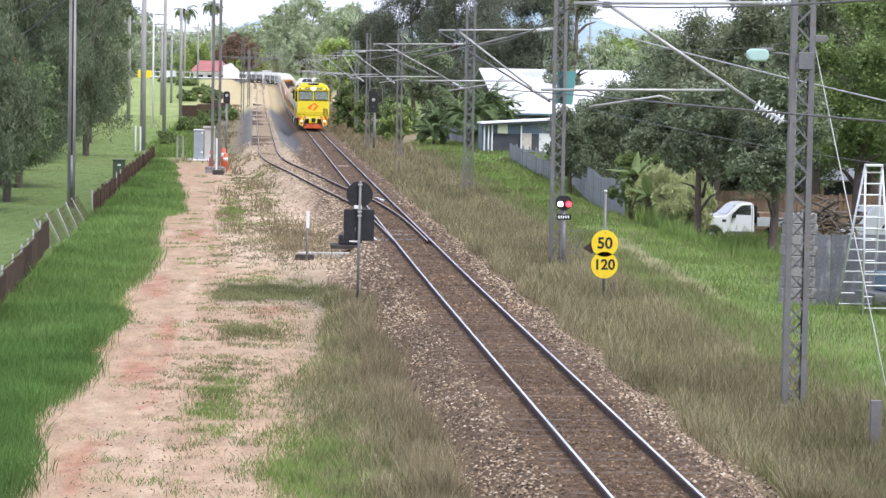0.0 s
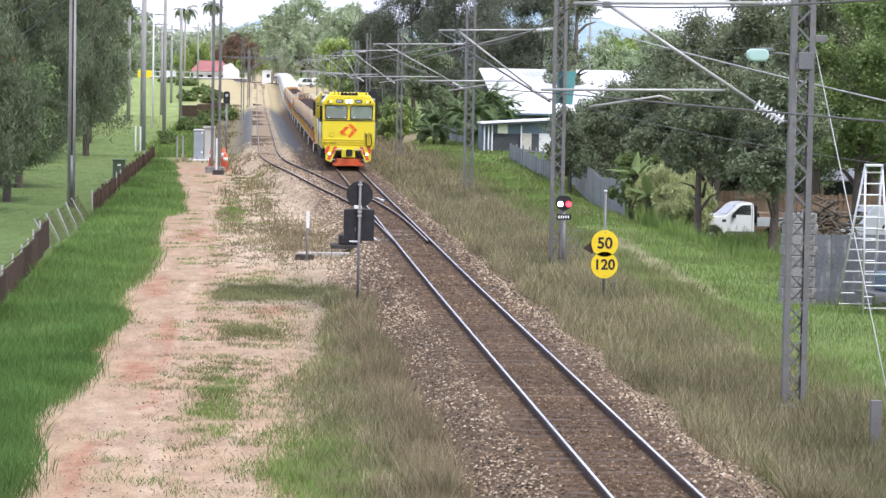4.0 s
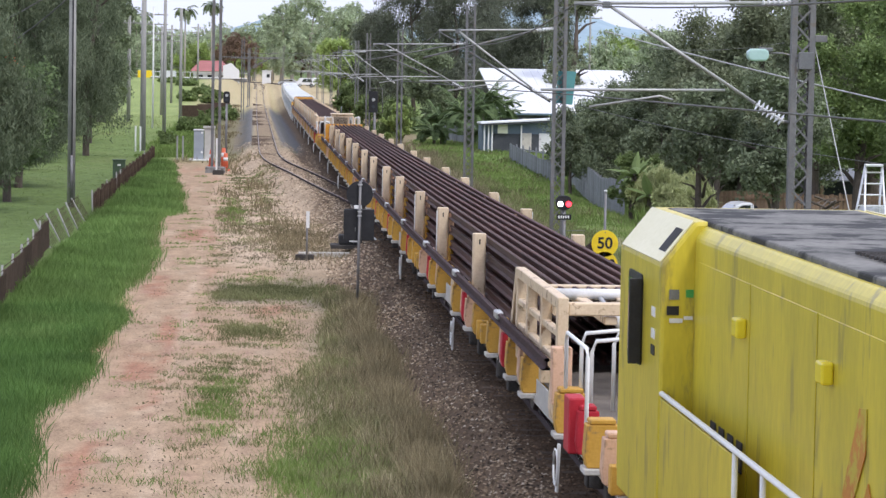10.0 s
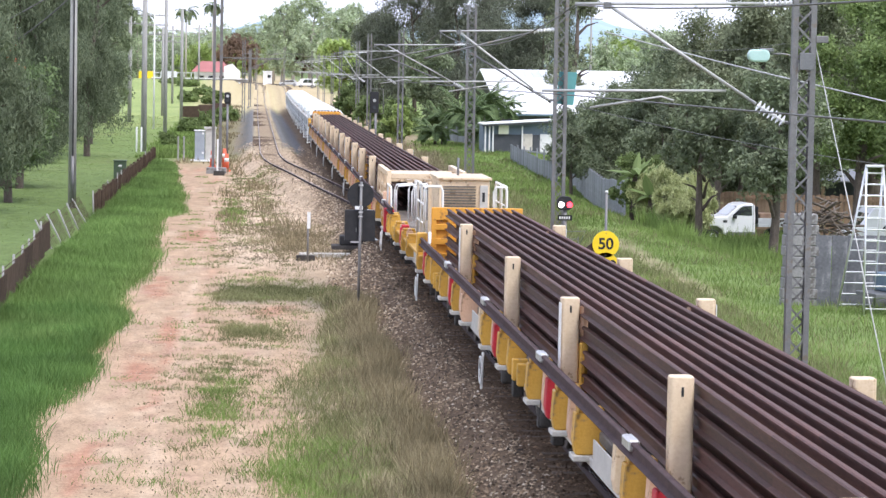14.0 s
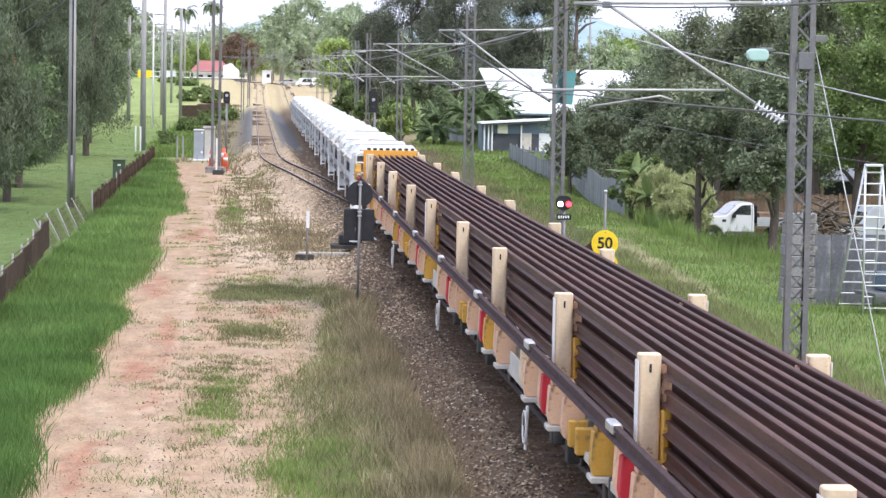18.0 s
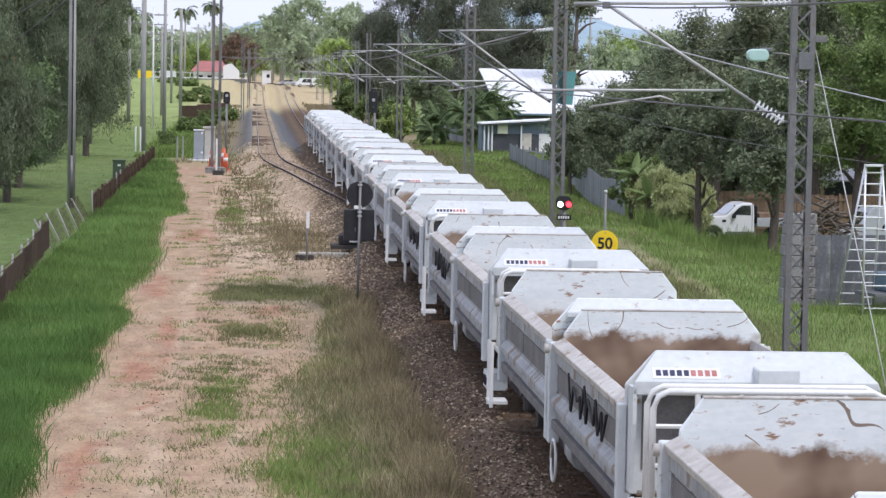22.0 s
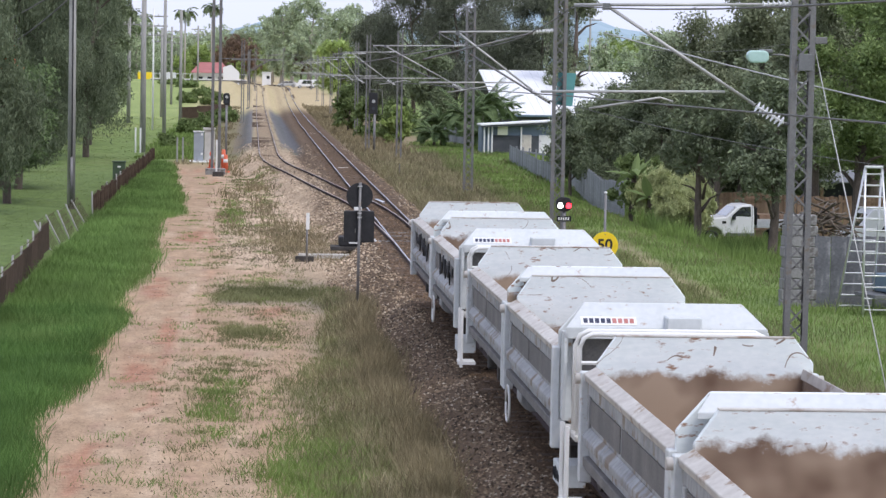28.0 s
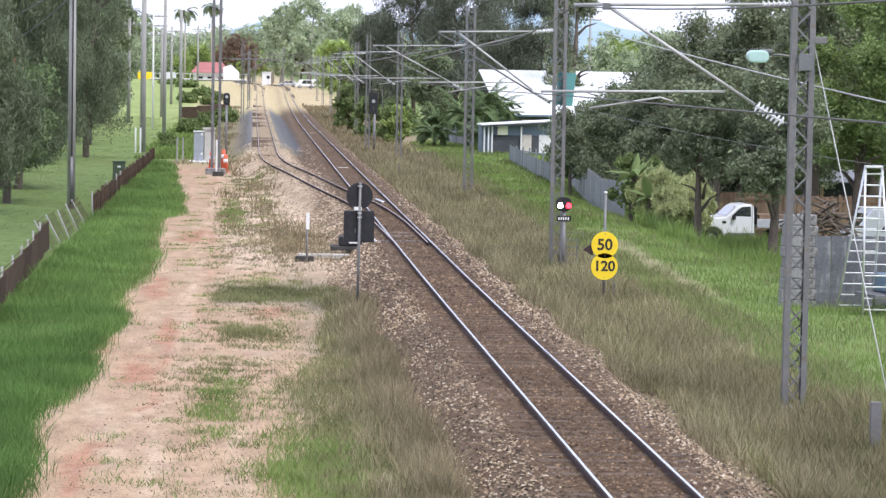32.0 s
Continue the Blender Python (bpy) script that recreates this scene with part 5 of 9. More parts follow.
def build_rail_wagon():
    """A flat wagon for long rails: deck, side pockets, side-lying rail, bogies and couplers."""
    w = thing("rail_wagon", "flat rail-carrying wagon with yellow and red side pockets", "railway wagon", "rail wagons")
    P = lambda name, bm, mat, label="", bevel=0.0, parent=None: part(name, bm, mat, parent or w, label, bevel, 1)
    P("deck", box(bmesh.new(), -0.98, 0.98, 0.25, 16.7, 0.90, 1.03), M_DECK, "grimy steel deck", 0.012)
    P("centre_sill", box(bmesh.new(), -0.28, 0.28, 0.1, 16.85, 0.52, 0.90), M_UNDER)
    for y in (0.28, 16.5):
        P("headstock", box(bmesh.new(), -1.2, 1.2, y, y + 0.18, 0.70, 1.02), M_AMBER, "", 0.015)
    for y0, y1 in ((-0.12, 0.3), (16.65, 17.05)):
        P("coupler", box(bmesh.new(), -0.12, 0.12, y0, y1, 0.70, 0.95), M_UNDER, "", 0.03)
    shapes = {}
    for wd, xa, xb, top in ((0.22, -1.21, -1.03, 1.36), (0.32, -1.25, -0.96, 1.32), (0.42, -1.28, -0.88, 1.30)):
        bm = bmesh.new()
        prism(bm, [(xb - 0.03, 0.76), (xa + 0.03, 0.76), (xa, 0.9), (xa + 0.02, top - 0.05), (xb - 0.02, top - 0.05), (xb, 0.9)], 1, -0.13, 0.13)
        box(bm, xa + 0.05, xb - 0.05, -0.135, 0.135, top - 0.05, top + 0.01)
        shapes[wd] = bm
    mats = {"a": M_AMBER, "s": M_SALMON, "c": M_CREAM, "r": M_BLOCKRED}
    meshes = {}
    for wd, bm in shapes.items():
        base = mesh_of("side_pocket", bm, M_AMBER, 0.014, 1)
        for k, m in mats.items():
            me = base.copy()
            me.materials[0] = m
            meshes[wd, k] = me
    POCKETS.update(meshes)
    bm = box(bmesh.new(), -1.29, -0.86, -0.2, 0.2, 0.69, 0.758)
    foot = mesh_of("foot", bm, M_FOOT, 0.01, 1)
    row = ((0.7, .32, "a"), (2.0, .42, "a"), (3.1, .32, "r"), (3.75, .22, "s"), (5.0, .42, "a"), (6.2, .22, "c"), (9.2, .42, "a"),
           (10.3, .22, "s"), (11.4, .42, "a"), (12.5, .32, "r"), (13.15, .22, "s"), (14.6, .42, "a"))
    for side in (0, 180):
        for y, wd, k in row:
            o = placed(part("side_pocket", meshes[wd, k], None, w), 0, y, 0, 0, 0, side)
            if wd > 0.4:
                part("foot", foot, None, o)
    for sx in (-1, 1):
        P("data_panel", box(bmesh.new(), min(sx * 1.101, sx * 1.125), max(sx * 1.101, sx * 1.125), 6.9, 8.5, 0.72, 1.02), M_FOOT, "dirty white data panel", 0.006)
        P("side_beam", box(bmesh.new(), min(sx * 0.98, sx * 1.10), max(sx * 0.98, sx * 1.10), 0.3, 16.6, 0.64, 0.755), M_FOOT, "dirty white side beam", 0.01)
        o = P("side_rail", rail_mesh("side_rail", [(0, 0.0, 0), (0, 8.4, 0), (0, 16.95, 0)]), None, "dark rail lying along the wagon side")
        o.data.materials[0], o.data.materials[1] = M_SIDERAIL, M_SIDERAIL
        placed(o, sx * 1.22, 0, 1.52)
        for y in (4.55, 12.9):
            P("rail_clamp", box(bmesh.new(), sx * 1.22 - 0.06, sx * 1.22 + 0.06, y, y + 0.5, 1.42, 1.54), M_STEEL2, "silver rail clamp", 0.02)
        bm = rod(bmesh.new(), (sx * 1.28, 4.3, 0.70), (sx * 1.30, 4.3, 0.12), 0.018, 6)
        rod(bm, (sx * 1.28, 4.38, 0.70), (sx * 1.30, 4.38, 0.12), 0.018, 6)
        rod(bm, (sx * 1.3, 4.3, 0.13), (sx * 1.3, 4.38, 0.13), 0.018, 6)
        P("shunter_step", bm, M_RAILING, "white hanging step")
        bm = bmesh.new()
        tube(bm, [(sx * 1.32, 4.34 + 0.22 * math.cos(a * 0.6283), 0.42 + 0.22 * math.sin(a * 0.6283)) for a in range(11)], 0.014, 5)
        P("hand_brake_wheel", bm, M_RAILING)
    for y in (5.4, 9.0, 11.5):
        P("brake_gear", box(bmesh.new(), -0.7, 0.7, y, y + 0.7, 0.35, 0.62), M_UNDER, "", 0.04)
    add_bogie(w, 2.7, (-0.88, 0.88), 1.05)
    add_bogie(w, 14.25, (-0.88, 0.88), 1.05)
    shift_children(w, -WAGON_LEN / 2)
    return w


def post_meshes():
    bm = prism(bmesh.new(), POST_OUT, 2, 1.03, 2.27)
    plain = mesh_of("post", bm, M_CREAM, 0.012, 1)
    bm = bmesh.new()
    box(bm, 0.121, 0.225, -0.20, -0.03, 1.15, 1.70)
    box(bm, 0.121, 0.20, -0.23, -0.16, 1.30, 1.52)
    box(bm, 0.02, 0.23, -0.25, -0.121, 1.05, 1.17)
    clamp = mesh_of("clamp", bm, M_AMBER, 0.02, 1)
    bm = bmesh.new()
    rod(bm, (0.185, -0.02, 1.25), (0.185, -0.02, 1.62), 0.05, 8)
    rod(bm, (0.185, -0.02, 1.70), (0.185, -0.02, 2.16), 0.06, 8)
    box(bm, 0.12, 0.20, -0.07, 0.05, 1.84, 1.94)
    lock = mesh_of("clamp_cap", bm, M_SALMON, 0.012, 1)
    # white strip paints the skylight on the post's left face
    bm = box(bmesh.new(), -0.13, -0.1185, -0.11, 0.11, 1.0, 2.2)
    strap = mesh_of("strap", bm, M_WHITE, 0.0)
    bm = box(bmesh.new(), -0.012, 0.012, -0.125, -0.1205, 2.08, 2.17)
    slot = mesh_of("slot", bm, M_BLACK, 0.0)
    return plain, clamp, lock, strap, slot


POSTS = post_meshes()


def add_post(wagon, y, clamped):
    """A cream stanchion on each side of the deck; clamped ones carry an amber arm."""
    for sx in (-1, 1):
        o = placed(part("post", POSTS[0], None, wagon, "cream steel stanchion"), sx * 0.888, y - WAGON_LEN / 2, 0, 0, 0, 0 if sx < 0 else 180)
        part("slot", POSTS[4], None, o)
        if clamped:
            part("clamp", POSTS[1], None, o, "amber clamp arm")
            part("clamp_cap", POSTS[2], None, o)
            part("strap", POSTS[3], None, o)


def build_bundle():
    """A load of long rails, eight wide and four deep, cut at the wagon's ends."""
    b = thing("rail_bundle", "stacked rusty brown steel rails eight wide", "steel rails", "rail loads")
    me = rail_mesh("long_rail", [(0, -WAGON_LEN / 2 + 0.0, 0), (0, 0, 0), (0, WAGON_LEN / 2, 0)])
    me.materials[0], me.materials[1] = M_LONGRAIL, M_LONGRAIL
    for row in range(4):
        for k in range(8):
            placed(part("long_rail", me, None, b), -0.70 + 0.20 * k, 0, 1.30 + 0.30 * row)
    for y in (-6.0, 0.0, 6.0):
        part("bolster", box(bmesh.new(), -0.82, 0.82, y - 0.12, y + 0.12, 1.03, 1.142), M_DECK, b)
    return b


def add_bulkhead(wagon, y, toothed):
    """An orange end wall with recessed pockets, as high as the load."""
    y = y - WAGON_LEN / 2
    right, top = (0.86, 2.34) if toothed else (0.94, 2.20)
    bm = box(bmesh.new(), -1.0, right, y, y + 0.08, 1.03, top - 0.04)
    wall = part("bulkhead", bm, M_WALLORANGE, wagon, "orange pocketed end wall", 0.01, 1)
    for z0, z1 in ((1.06, 1.20), (1.38, 1.52), (1.70, 1.84), (top - 0.28, top)):
        part("wall_bar", box(bmesh.new(), -1.03, right + 0.03, y - 0.07, y, z0, z1), M_WALLORANGE, wall, "", 0.012, 1)
    for x in (-0.97, -0.62, -0.25, 0.2, 0.55, right - 0.04):
        part("wall_bar", box(bmesh.new(), x - 0.055, x + 0.055, y - 0.066, y, 1.08, top - 0.24), M_WALLORANGE, wall, "", 0.012, 1)
    for k in range(8 if toothed else 0):
        part("wall_tooth", box(bmesh.new(), -0.9 + k * 0.22, -0.77 + k * 0.22, y - 0.05, y + 0.08, 2.34, 2.42), M_UNDER, wall, "", 0.01, 1)


def add_chute(wagon, y0):
    """A cream steel frame that guides the rail ends: trussed sides, roller beam, struts, rams and white rails."""
    h = WAGON_LEN / 2
    y = lambda v: y0 + v - h
    f = None
    for sx in (-1, 1):
        bm = bmesh.new()
        x0, x1 = sorted((sx * 1.0, sx * 1.14))
        box(bm, x0, x1, y(0), y(5.4), 2.18, 2.33)
        for a in (0.0, 1.9, 3.7, 5.2):
            box(bm, x0, x1, y(a), y(a + 0.2), 1.03, 2.2)
        for z in (1.45, 1.8):
            box(bm, x0 + 0.02, x1 - 0.02, y(0.1), y(5.3), z, z + 0.09)
        prism(bm, [(y(5.3), 2.3), (y(6.3), 1.03), (y(6.5), 1.03), (y(5.5), 2.33)], 0, x0, x1)
        o = part("guide_frame", bm, M_CREAM, wagon, "cream trussed guide frame", 0.012, 1)
        f = f or o
    for v, z in ((0.05, 2.1), (1.7, 1.95), (3.6, 2.05)):
        part("cross_beam", box(bmesh.new(), -1.0, 1.0, y(v), y(v + 0.22), z, z + 0.16), M_CREAM, wagon, "", 0.015, 1)
    part("roller_beam", rod(bmesh.new(), (-0.95, y(3.2), 2.12), (0.95, y(3.2), 2.12), 0.08, 10), M_WHITE, wagon, "white roller beam")
    for x in (-0.45, 0.1, 0.55):
        part("strut", box(bmesh.new(), x - 0.08, x + 0.08, y(0.1), y(3.7), 1.98, 2.08), M_CREAM, wagon, "", 0.012, 1)
    for x in (-0.2, 0.34, 0.8):
        r = part("hydraulic_ram", rod(bmesh.new(), (x, y(0.3), 1.85), (x, y(2.2), 2.0), 0.07, 10), M_FOOT, wagon, "pale hydraulic ram")
        part("ram_rod", rod(bmesh.new(), (x, y(2.2), 2.0), (x, y(3.1), 2.07), 0.035, 8), M_STEEL2, r)
    part("control_box", box(bmesh.new(), -0.1, 0.45, y(-1.6), y(-1.1), 1.03, 1.85), M_STEEL, wagon, "grey control cabinet", 0.02)
    part("power_unit", box(bmesh.new(), 0.5, 1.05, y(-2.2), y(-0.4), 1.03, 1.6), M_CREAM, wagon, "", 0.03)
    for x, v in ((-0.95, -1.0), (-0.55, -1.0), (-0.95, -2.0), (-0.55, -2.6)):
        part("guard_rail", tube(bmesh.new(), [(x, y(v), 1.03), (x, y(v), 1.85), (x + 0.05, y(v), 1.98), (x + 0.5, y(v), 2.02), (x + 0.56, y(v), 1.9), (x + 0.56, y(v), 1.03)], 0.026, 7), M_RAILING, wagon, "white guard rail")
    for sx in (-1.15, 1.15):
        part("guard_rail", tube(bmesh.new(), [(sx, y(-3.2), 0.6), (sx, y(-3.2), 1.9), (sx, y(-3.1), 2.0), (sx, y(-1.2), 2.0), (sx, y(-1.1), 1.9), (sx, y(-1.1), 1.03)], 0.026, 7), M_RAILING, wagon, "white guard rail")
    part("lamp_bracket", box(bmesh.new(), -1.25, -1.0, y(-0.5), y(-0.25), 1.03, 1.75), M_SALMON, wagon, "", 0.02)
    part("marker_block", box(bmesh.new(), -1.32, -1.12, y(-2.9), y(-2.4), 0.75, 1.4), M_BLOCKRED, wagon, "red marker block", 0.02)


def add_power_pack(wagon, y0):
    """The rail-handling machine: cream engine house with louvres, white rails, amber lifting arms."""
    h = WAGON_LEN / 2
    y = lambda v: y0 + v - h
    house = part("engine_house", box(bmesh.new(), -0.55, 0.65, y(2.0), y(4.6), 1.05, 2.62), M_CREAM, wagon, "cream engine house", 0.03)
    part("house_roof", box(bmesh.new(), -0.6, 0.7, y(1.92), y(4.7), 2.62, 2.68), M_CREAM, house, "", 0.015)
    for k in range(9):
        part("louvre", box(bmesh.new(), -0.45, 0.32, y(1.96), y(2.01), 1.92 + k * 0.066, 1.952 + k * 0.066), M_DECK, house)
    part("side_case", box(bmesh.new(), 0.42, 0.6, y(1.9), y(2.0), 1.8, 2.5), M_FOOT, house, "", 0.01)
    for dx in (-0.92, 0.98):
        for v in (1.2, 2.7):
            part("guard_rail", tube(bmesh.new(), [(dx, y(v), 1.03), (dx, y(v), 2.4), (dx, y(v + 0.08), 2.5), (dx, y(v + 1.3), 2.5), (dx, y(v + 1.38), 2.4), (dx, y(v + 1.38), 1.03)], 0.03, 7), M_RAILING, wagon, "white guard rail")
            for z in (1.6, 2.05):
                part("guard_rail", rod(bmesh.new(), (dx, y(v), z), (dx, y(v + 1.38), z), 0.022, 6), M_RAILING, wagon)
        part("guard_rail", tube(bmesh.new(), [(dx - 0.02, y(1.15), 1.03), (dx - 0.02, y(1.15), 2.42), (dx + 0.05, y(1.15), 2.5), (dx + 0.35, y(1.15), 2.5), (dx + 0.4, y(1.15), 2.4), (dx + 0.4, y(1.15), 1.03)] if dx < 0 else
             [(dx, y(1.15), 1.03), (dx, y(1.15), 2.42), (dx - 0.05, y(1.15), 2.5), (dx - 0.25, y(1.15), 2.5), (dx - 0.3, y(1.15), 2.4), (dx - 0.3, y(1.15), 1.03)], 0.03, 7), M_RAILING, wagon, "white guard rail")
    for x in (-0.5, -0.22, 0.4, 0.68):
        part("lifting_arm", prism(bmesh.new(), [(y(-0.1), 1.03), (y(0.5), 1.03), (y(1.4), 1.9), (y(1.1), 2.02), (y(0.7), 1.75)], 0, x - 0.07, x + 0.07), M_AMBER, wagon, "amber lifting arm", 0.02)
    part("winch", rod(bmesh.new(), (-0.95, y(-0.6), 1.3), (-0.45, y(-0.6), 1.3), 0.24, 12), M_WHITE, wagon, "pale winch drum", 0.02)
    part("gantry_frame", box(bmesh.new(), -0.55, 0.95, y(5.6), y(5.8), 2.30, 2.42), M_CREAM, wagon, "cream gantry beam", 0.02)
    for x in (-0.5, 0.86):
        part("gantry_leg", box(bmesh.new(), x - 0.06, x + 0.06, y(5.62), y(5.76), 1.03, 2.30), M_CREAM, wagon, "", 0.015)
    part("fuel_tank", rod(bmesh.new(), (-0.4, y(6.6), 1.5), (0.8, y(6.6), 1.5), 0.38, 14), M_CREAM, wagon, "cream fuel drum", 0.03)
    bm = bmesh.new()
    rnd = random.Random(21)
    for k in range(9):
        c = Vector((-0.62 + rnd.uniform(-0.22, 0.22), y(-1.5) + rnd.uniform(-0.4, 0.4), 1.12 + rnd.uniform(0, 0.22)))
        bmesh.ops.create_icosphere(bm, subdivisions=1, radius=rnd.uniform(0.16, 0.26), matrix=pose(*c, rnd.uniform(0, 90), rnd.uniform(0, 90), 0))
    part("sack", bm, M_SACK, wagon, "crumpled pale blue-grey sack")
    part("house_slot", box(bmesh.new(), 0.47, 0.53, y(1.885), y(1.9), 2.12, 2.34), M_BLACK, house)
    part("exhaust_pipe", rod(bmesh.new(), (0.0, y(3.4), 2.6), (0.0, y(3.4), 3.1), 0.03, 8), M_STEELDARK, wagon)


HOPPER_LEN = 15.4


def build_spoil_wagon():
    """A white spoil wagon of two open tubs on one frame, with an end platform."""
    w = thing("spoil_wagon", "chalky white twin-tub spoil wagon with rusty insides", "railway wagon", "spoil wagons")
    P = lambda name, bm, mat, label="", bevel=0.0, parent=None: part(name, bm, mat, parent or w, label, bevel, 1)
    P("underframe", box(bmesh.new(), -0.9, 0.9, 0.3, 15.1, 0.72, 0.92), M_HOPSIDE, "", 0.012)
    P("centre_sill", box(bmesh.new(), -0.3, 0.3, 0.1, 15.3, 0.5, 0.72), M_UNDER)
    for y0, y1 in ((-0.2, 0.2), (15.2, 15.6)):
        P("coupler", box(bmesh.new(), -0.12, 0.12, y0, y1, 0.70, 0.95), M_UNDER, "", 0.03)
    board = [(-1.27, 0.95), (-1.27, 2.06), (-0.97, 2.40), (0.97, 2.40), (1.27, 2.06), (1.27, 0.95)]
    inner = [(-1.16, 0.95), (-1.16, 1.96), (-0.95, 2.26), (1.06, 2.26), (1.28, 1.98), (1.28, 0.95)]
    for a, b, lettered in ((1.45, 7.75, True), (8.05, 14.45, False)):
        P("tub_floor", box(bmesh.new(), -1.14, 1.14, a, b, 0.93, 1.0), M_LINER, "rust-brown tub floor", 0.01)
        low, reach = (0.0, 0.34) if lettered else (0.02, 0.20)
        head = P("headboard", slab(bmesh.new(), [(x, z - low if z > 1.5 else z) for x, z in board], a + 0.07, 0.07), M_HOPPER if lettered else M_LINER, "white chamfered headboard", 0.012)
        hood = bmesh.new()
        ends = [[hood.verts.new((sx * w0, a + v, z - low)) for v, z, w0 in ((-reach, 2.40 - 0.8 * reach, 0.97 + 0.75 * reach), (0.0, 2.395, 0.975), (0.0, 2.33, 0.99), (-reach, 2.34 - 0.8 * reach, 0.97 + 0.77 * reach))] for sx in (-1, 1)]
        for q in range(4):
            hood.faces.new((ends[0][q], ends[0][(q + 1) % 4], ends[1][(q + 1) % 4], ends[1][q]))
        hood.faces.new(ends[0][::-1])
        hood.faces.new(ends[1])
        P("headboard_hood", hood, M_HOPPER, "sunlit white sloping hood", 0.006, head)
        end = P("end_wall", slab(bmesh.new(), inner, b + 0.06, 0.07), M_LINER, "end wall scoured brown below", 0.012)
        P("end_wall_cap", box(bmesh.new(), -0.95, 1.06, b - 0.015, b + 0.075, 2.25, 2.272), M_RIM, "", 0.006, end)
        for sx in (-1, 1):
            x0, x1 = sorted((sx * 1.17, sx * 1.24))
            side = P("tub_side", box(bmesh.new(), x0, x1, a + 0.08, b - 0.02, 0.92, 1.80), M_HOPSIDE, "dusty tub side, white darkened for shade", 0.01)
            xi0, xi1 = sorted((sx * 1.155, sx * 1.168))
            P("side_lining", box(bmesh.new(), xi0, xi1, a + 0.1, b - 0.04, 1.0, 1.79), M_RUSTSIDE, "rust-brown inner lining", 0, side)
            prism_pts = [(sx * 1.13, 1.80), (sx * 1.29, 1.76), (sx * 1.31, 1.84), (sx * 1.16, 1.92)]
            P("tub_rim", prism(bmesh.new(), prism_pts, 1, a + 0.08, b - 0.02), M_RIM, "chipped sloping rim", 0.008, side)
            x0, x1 = sorted((sx * 1.24, sx * 1.275))
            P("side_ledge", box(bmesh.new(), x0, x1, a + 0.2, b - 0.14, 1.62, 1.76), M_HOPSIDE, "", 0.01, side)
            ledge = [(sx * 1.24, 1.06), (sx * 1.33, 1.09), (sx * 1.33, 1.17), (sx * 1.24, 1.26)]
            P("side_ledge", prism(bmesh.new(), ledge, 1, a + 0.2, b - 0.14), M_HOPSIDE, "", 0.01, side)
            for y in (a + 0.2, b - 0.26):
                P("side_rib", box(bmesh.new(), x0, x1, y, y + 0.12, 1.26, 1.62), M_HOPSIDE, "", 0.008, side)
            # thin dark sheets on the side paint the shade of long recesses
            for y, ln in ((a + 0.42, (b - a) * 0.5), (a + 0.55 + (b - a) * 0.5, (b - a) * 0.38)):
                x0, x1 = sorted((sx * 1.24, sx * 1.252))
                P("side_recess", box(bmesh.new(), x0, x1, y, y + ln, 1.30, 1.58), M_PANELSHADE, "dark sheet painting a shaded recess", 0, side)
            x0, x1 = sorted((sx * 1.2, sx * 1.34))
            for y in (a, b - 0.05):
                P("corner_post", box(bmesh.new(), x0, x1, y, y + 0.16, 0.62, 1.86), M_HOPPER, "white corner post", 0.012)
            P("hinge", rod(bmesh.new(), (sx * 1.22, b + 0.02, 1.78), (sx * 1.40, b + 0.02, 1.78), 0.06, 8), M_RIM)
            # skirt coloured dark for the shade beneath the tub
            P("side_skirt", box(bmesh.new(), min(sx * 1.1, sx * 1.3), max(sx * 1.1, sx * 1.3), a + 0.1, b, 0.80, 0.92), M_PANELSHADE, "", 0.01)
        if lettered:
            # the plate lies on the sloping hood, its bars on the plate
            lie = Matrix.Translation((0, a - reach, 2.40 - 0.8 * reach)) @ Matrix.Rotation(math.atan(0.8), 4, "X")

            def sheet(x0, x1, v0, v1, z0, z1):
                bm = box(bmesh.new(), x0, x1, v0, v1, z0, z1)
                bmesh.ops.transform(bm, matrix=lie, verts=bm.verts)
                return bm
            plate = P("name_plate", sheet(-1.04, -0.36, 0.04, 0.19, 0.001, 0.006), M_WHITE, "white plate with printed bars", 0, head)
            for k in range(9):
                x = -1.005 + k * 0.07
                P("lettering_bar", sheet(x, x + 0.05, 0.075, 0.155, 0.0065, 0.0095), M_NAVY if k < 5 else M_FADEDRED, "small printed bar", 0, plate)
            P("board_rib", box(bmesh.new(), -1.24, 1.24, a - reach, a - reach + 0.05, 1.99, 2.085), M_HOPPER, "", 0.008, head)
            # dark sheets on the board paint the shade between its braces
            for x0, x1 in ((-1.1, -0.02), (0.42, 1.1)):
                P("board_recess", box(bmesh.new(), x0, x1, a - 0.012, a - 0.002, 1.2, 2.05), M_PANELSHADE, "dark sheet painting a shadowed brace bay", 0, head)
            for sx in (-1, 1):
                gusset = [(a - reach, 2.06), (a - 0.005, 2.06), (a - 0.005, 1.0), (a - 0.16, 1.0), (a - reach, 1.7)]
                P("gusset", prism(bmesh.new(), gusset, 0, sx * 1.22 - 0.02, sx * 1.22 + 0.02), M_HOPPER, "", 0, head)
            P("equipment_box", box(bmesh.new(), -0.02, 0.40, a - 0.46, a - 0.02, 1.3, 2.27), M_HOPPER, "white equipment box", 0.015)
    # end platform with looped rails, steps and brake wheel
    P("platform", box(bmesh.new(), -1.2, 1.2, 0.2, 1.4, 0.86, 0.93), M_FOOT, "", 0.01)
    for y in (0.35, 0.75):
        P("guard_rail", tube(bmesh.new(), [(-1.15, y, 0.9), (-1.15, y, 1.95), (-1.1, y, 2.07), (-1.0, y, 2.12), (1.0, y, 2.12), (1.1, y, 2.07), (1.15, y, 1.95), (1.15, y, 0.9)], 0.032, 8), M_RAILING, "white looped guard rail")
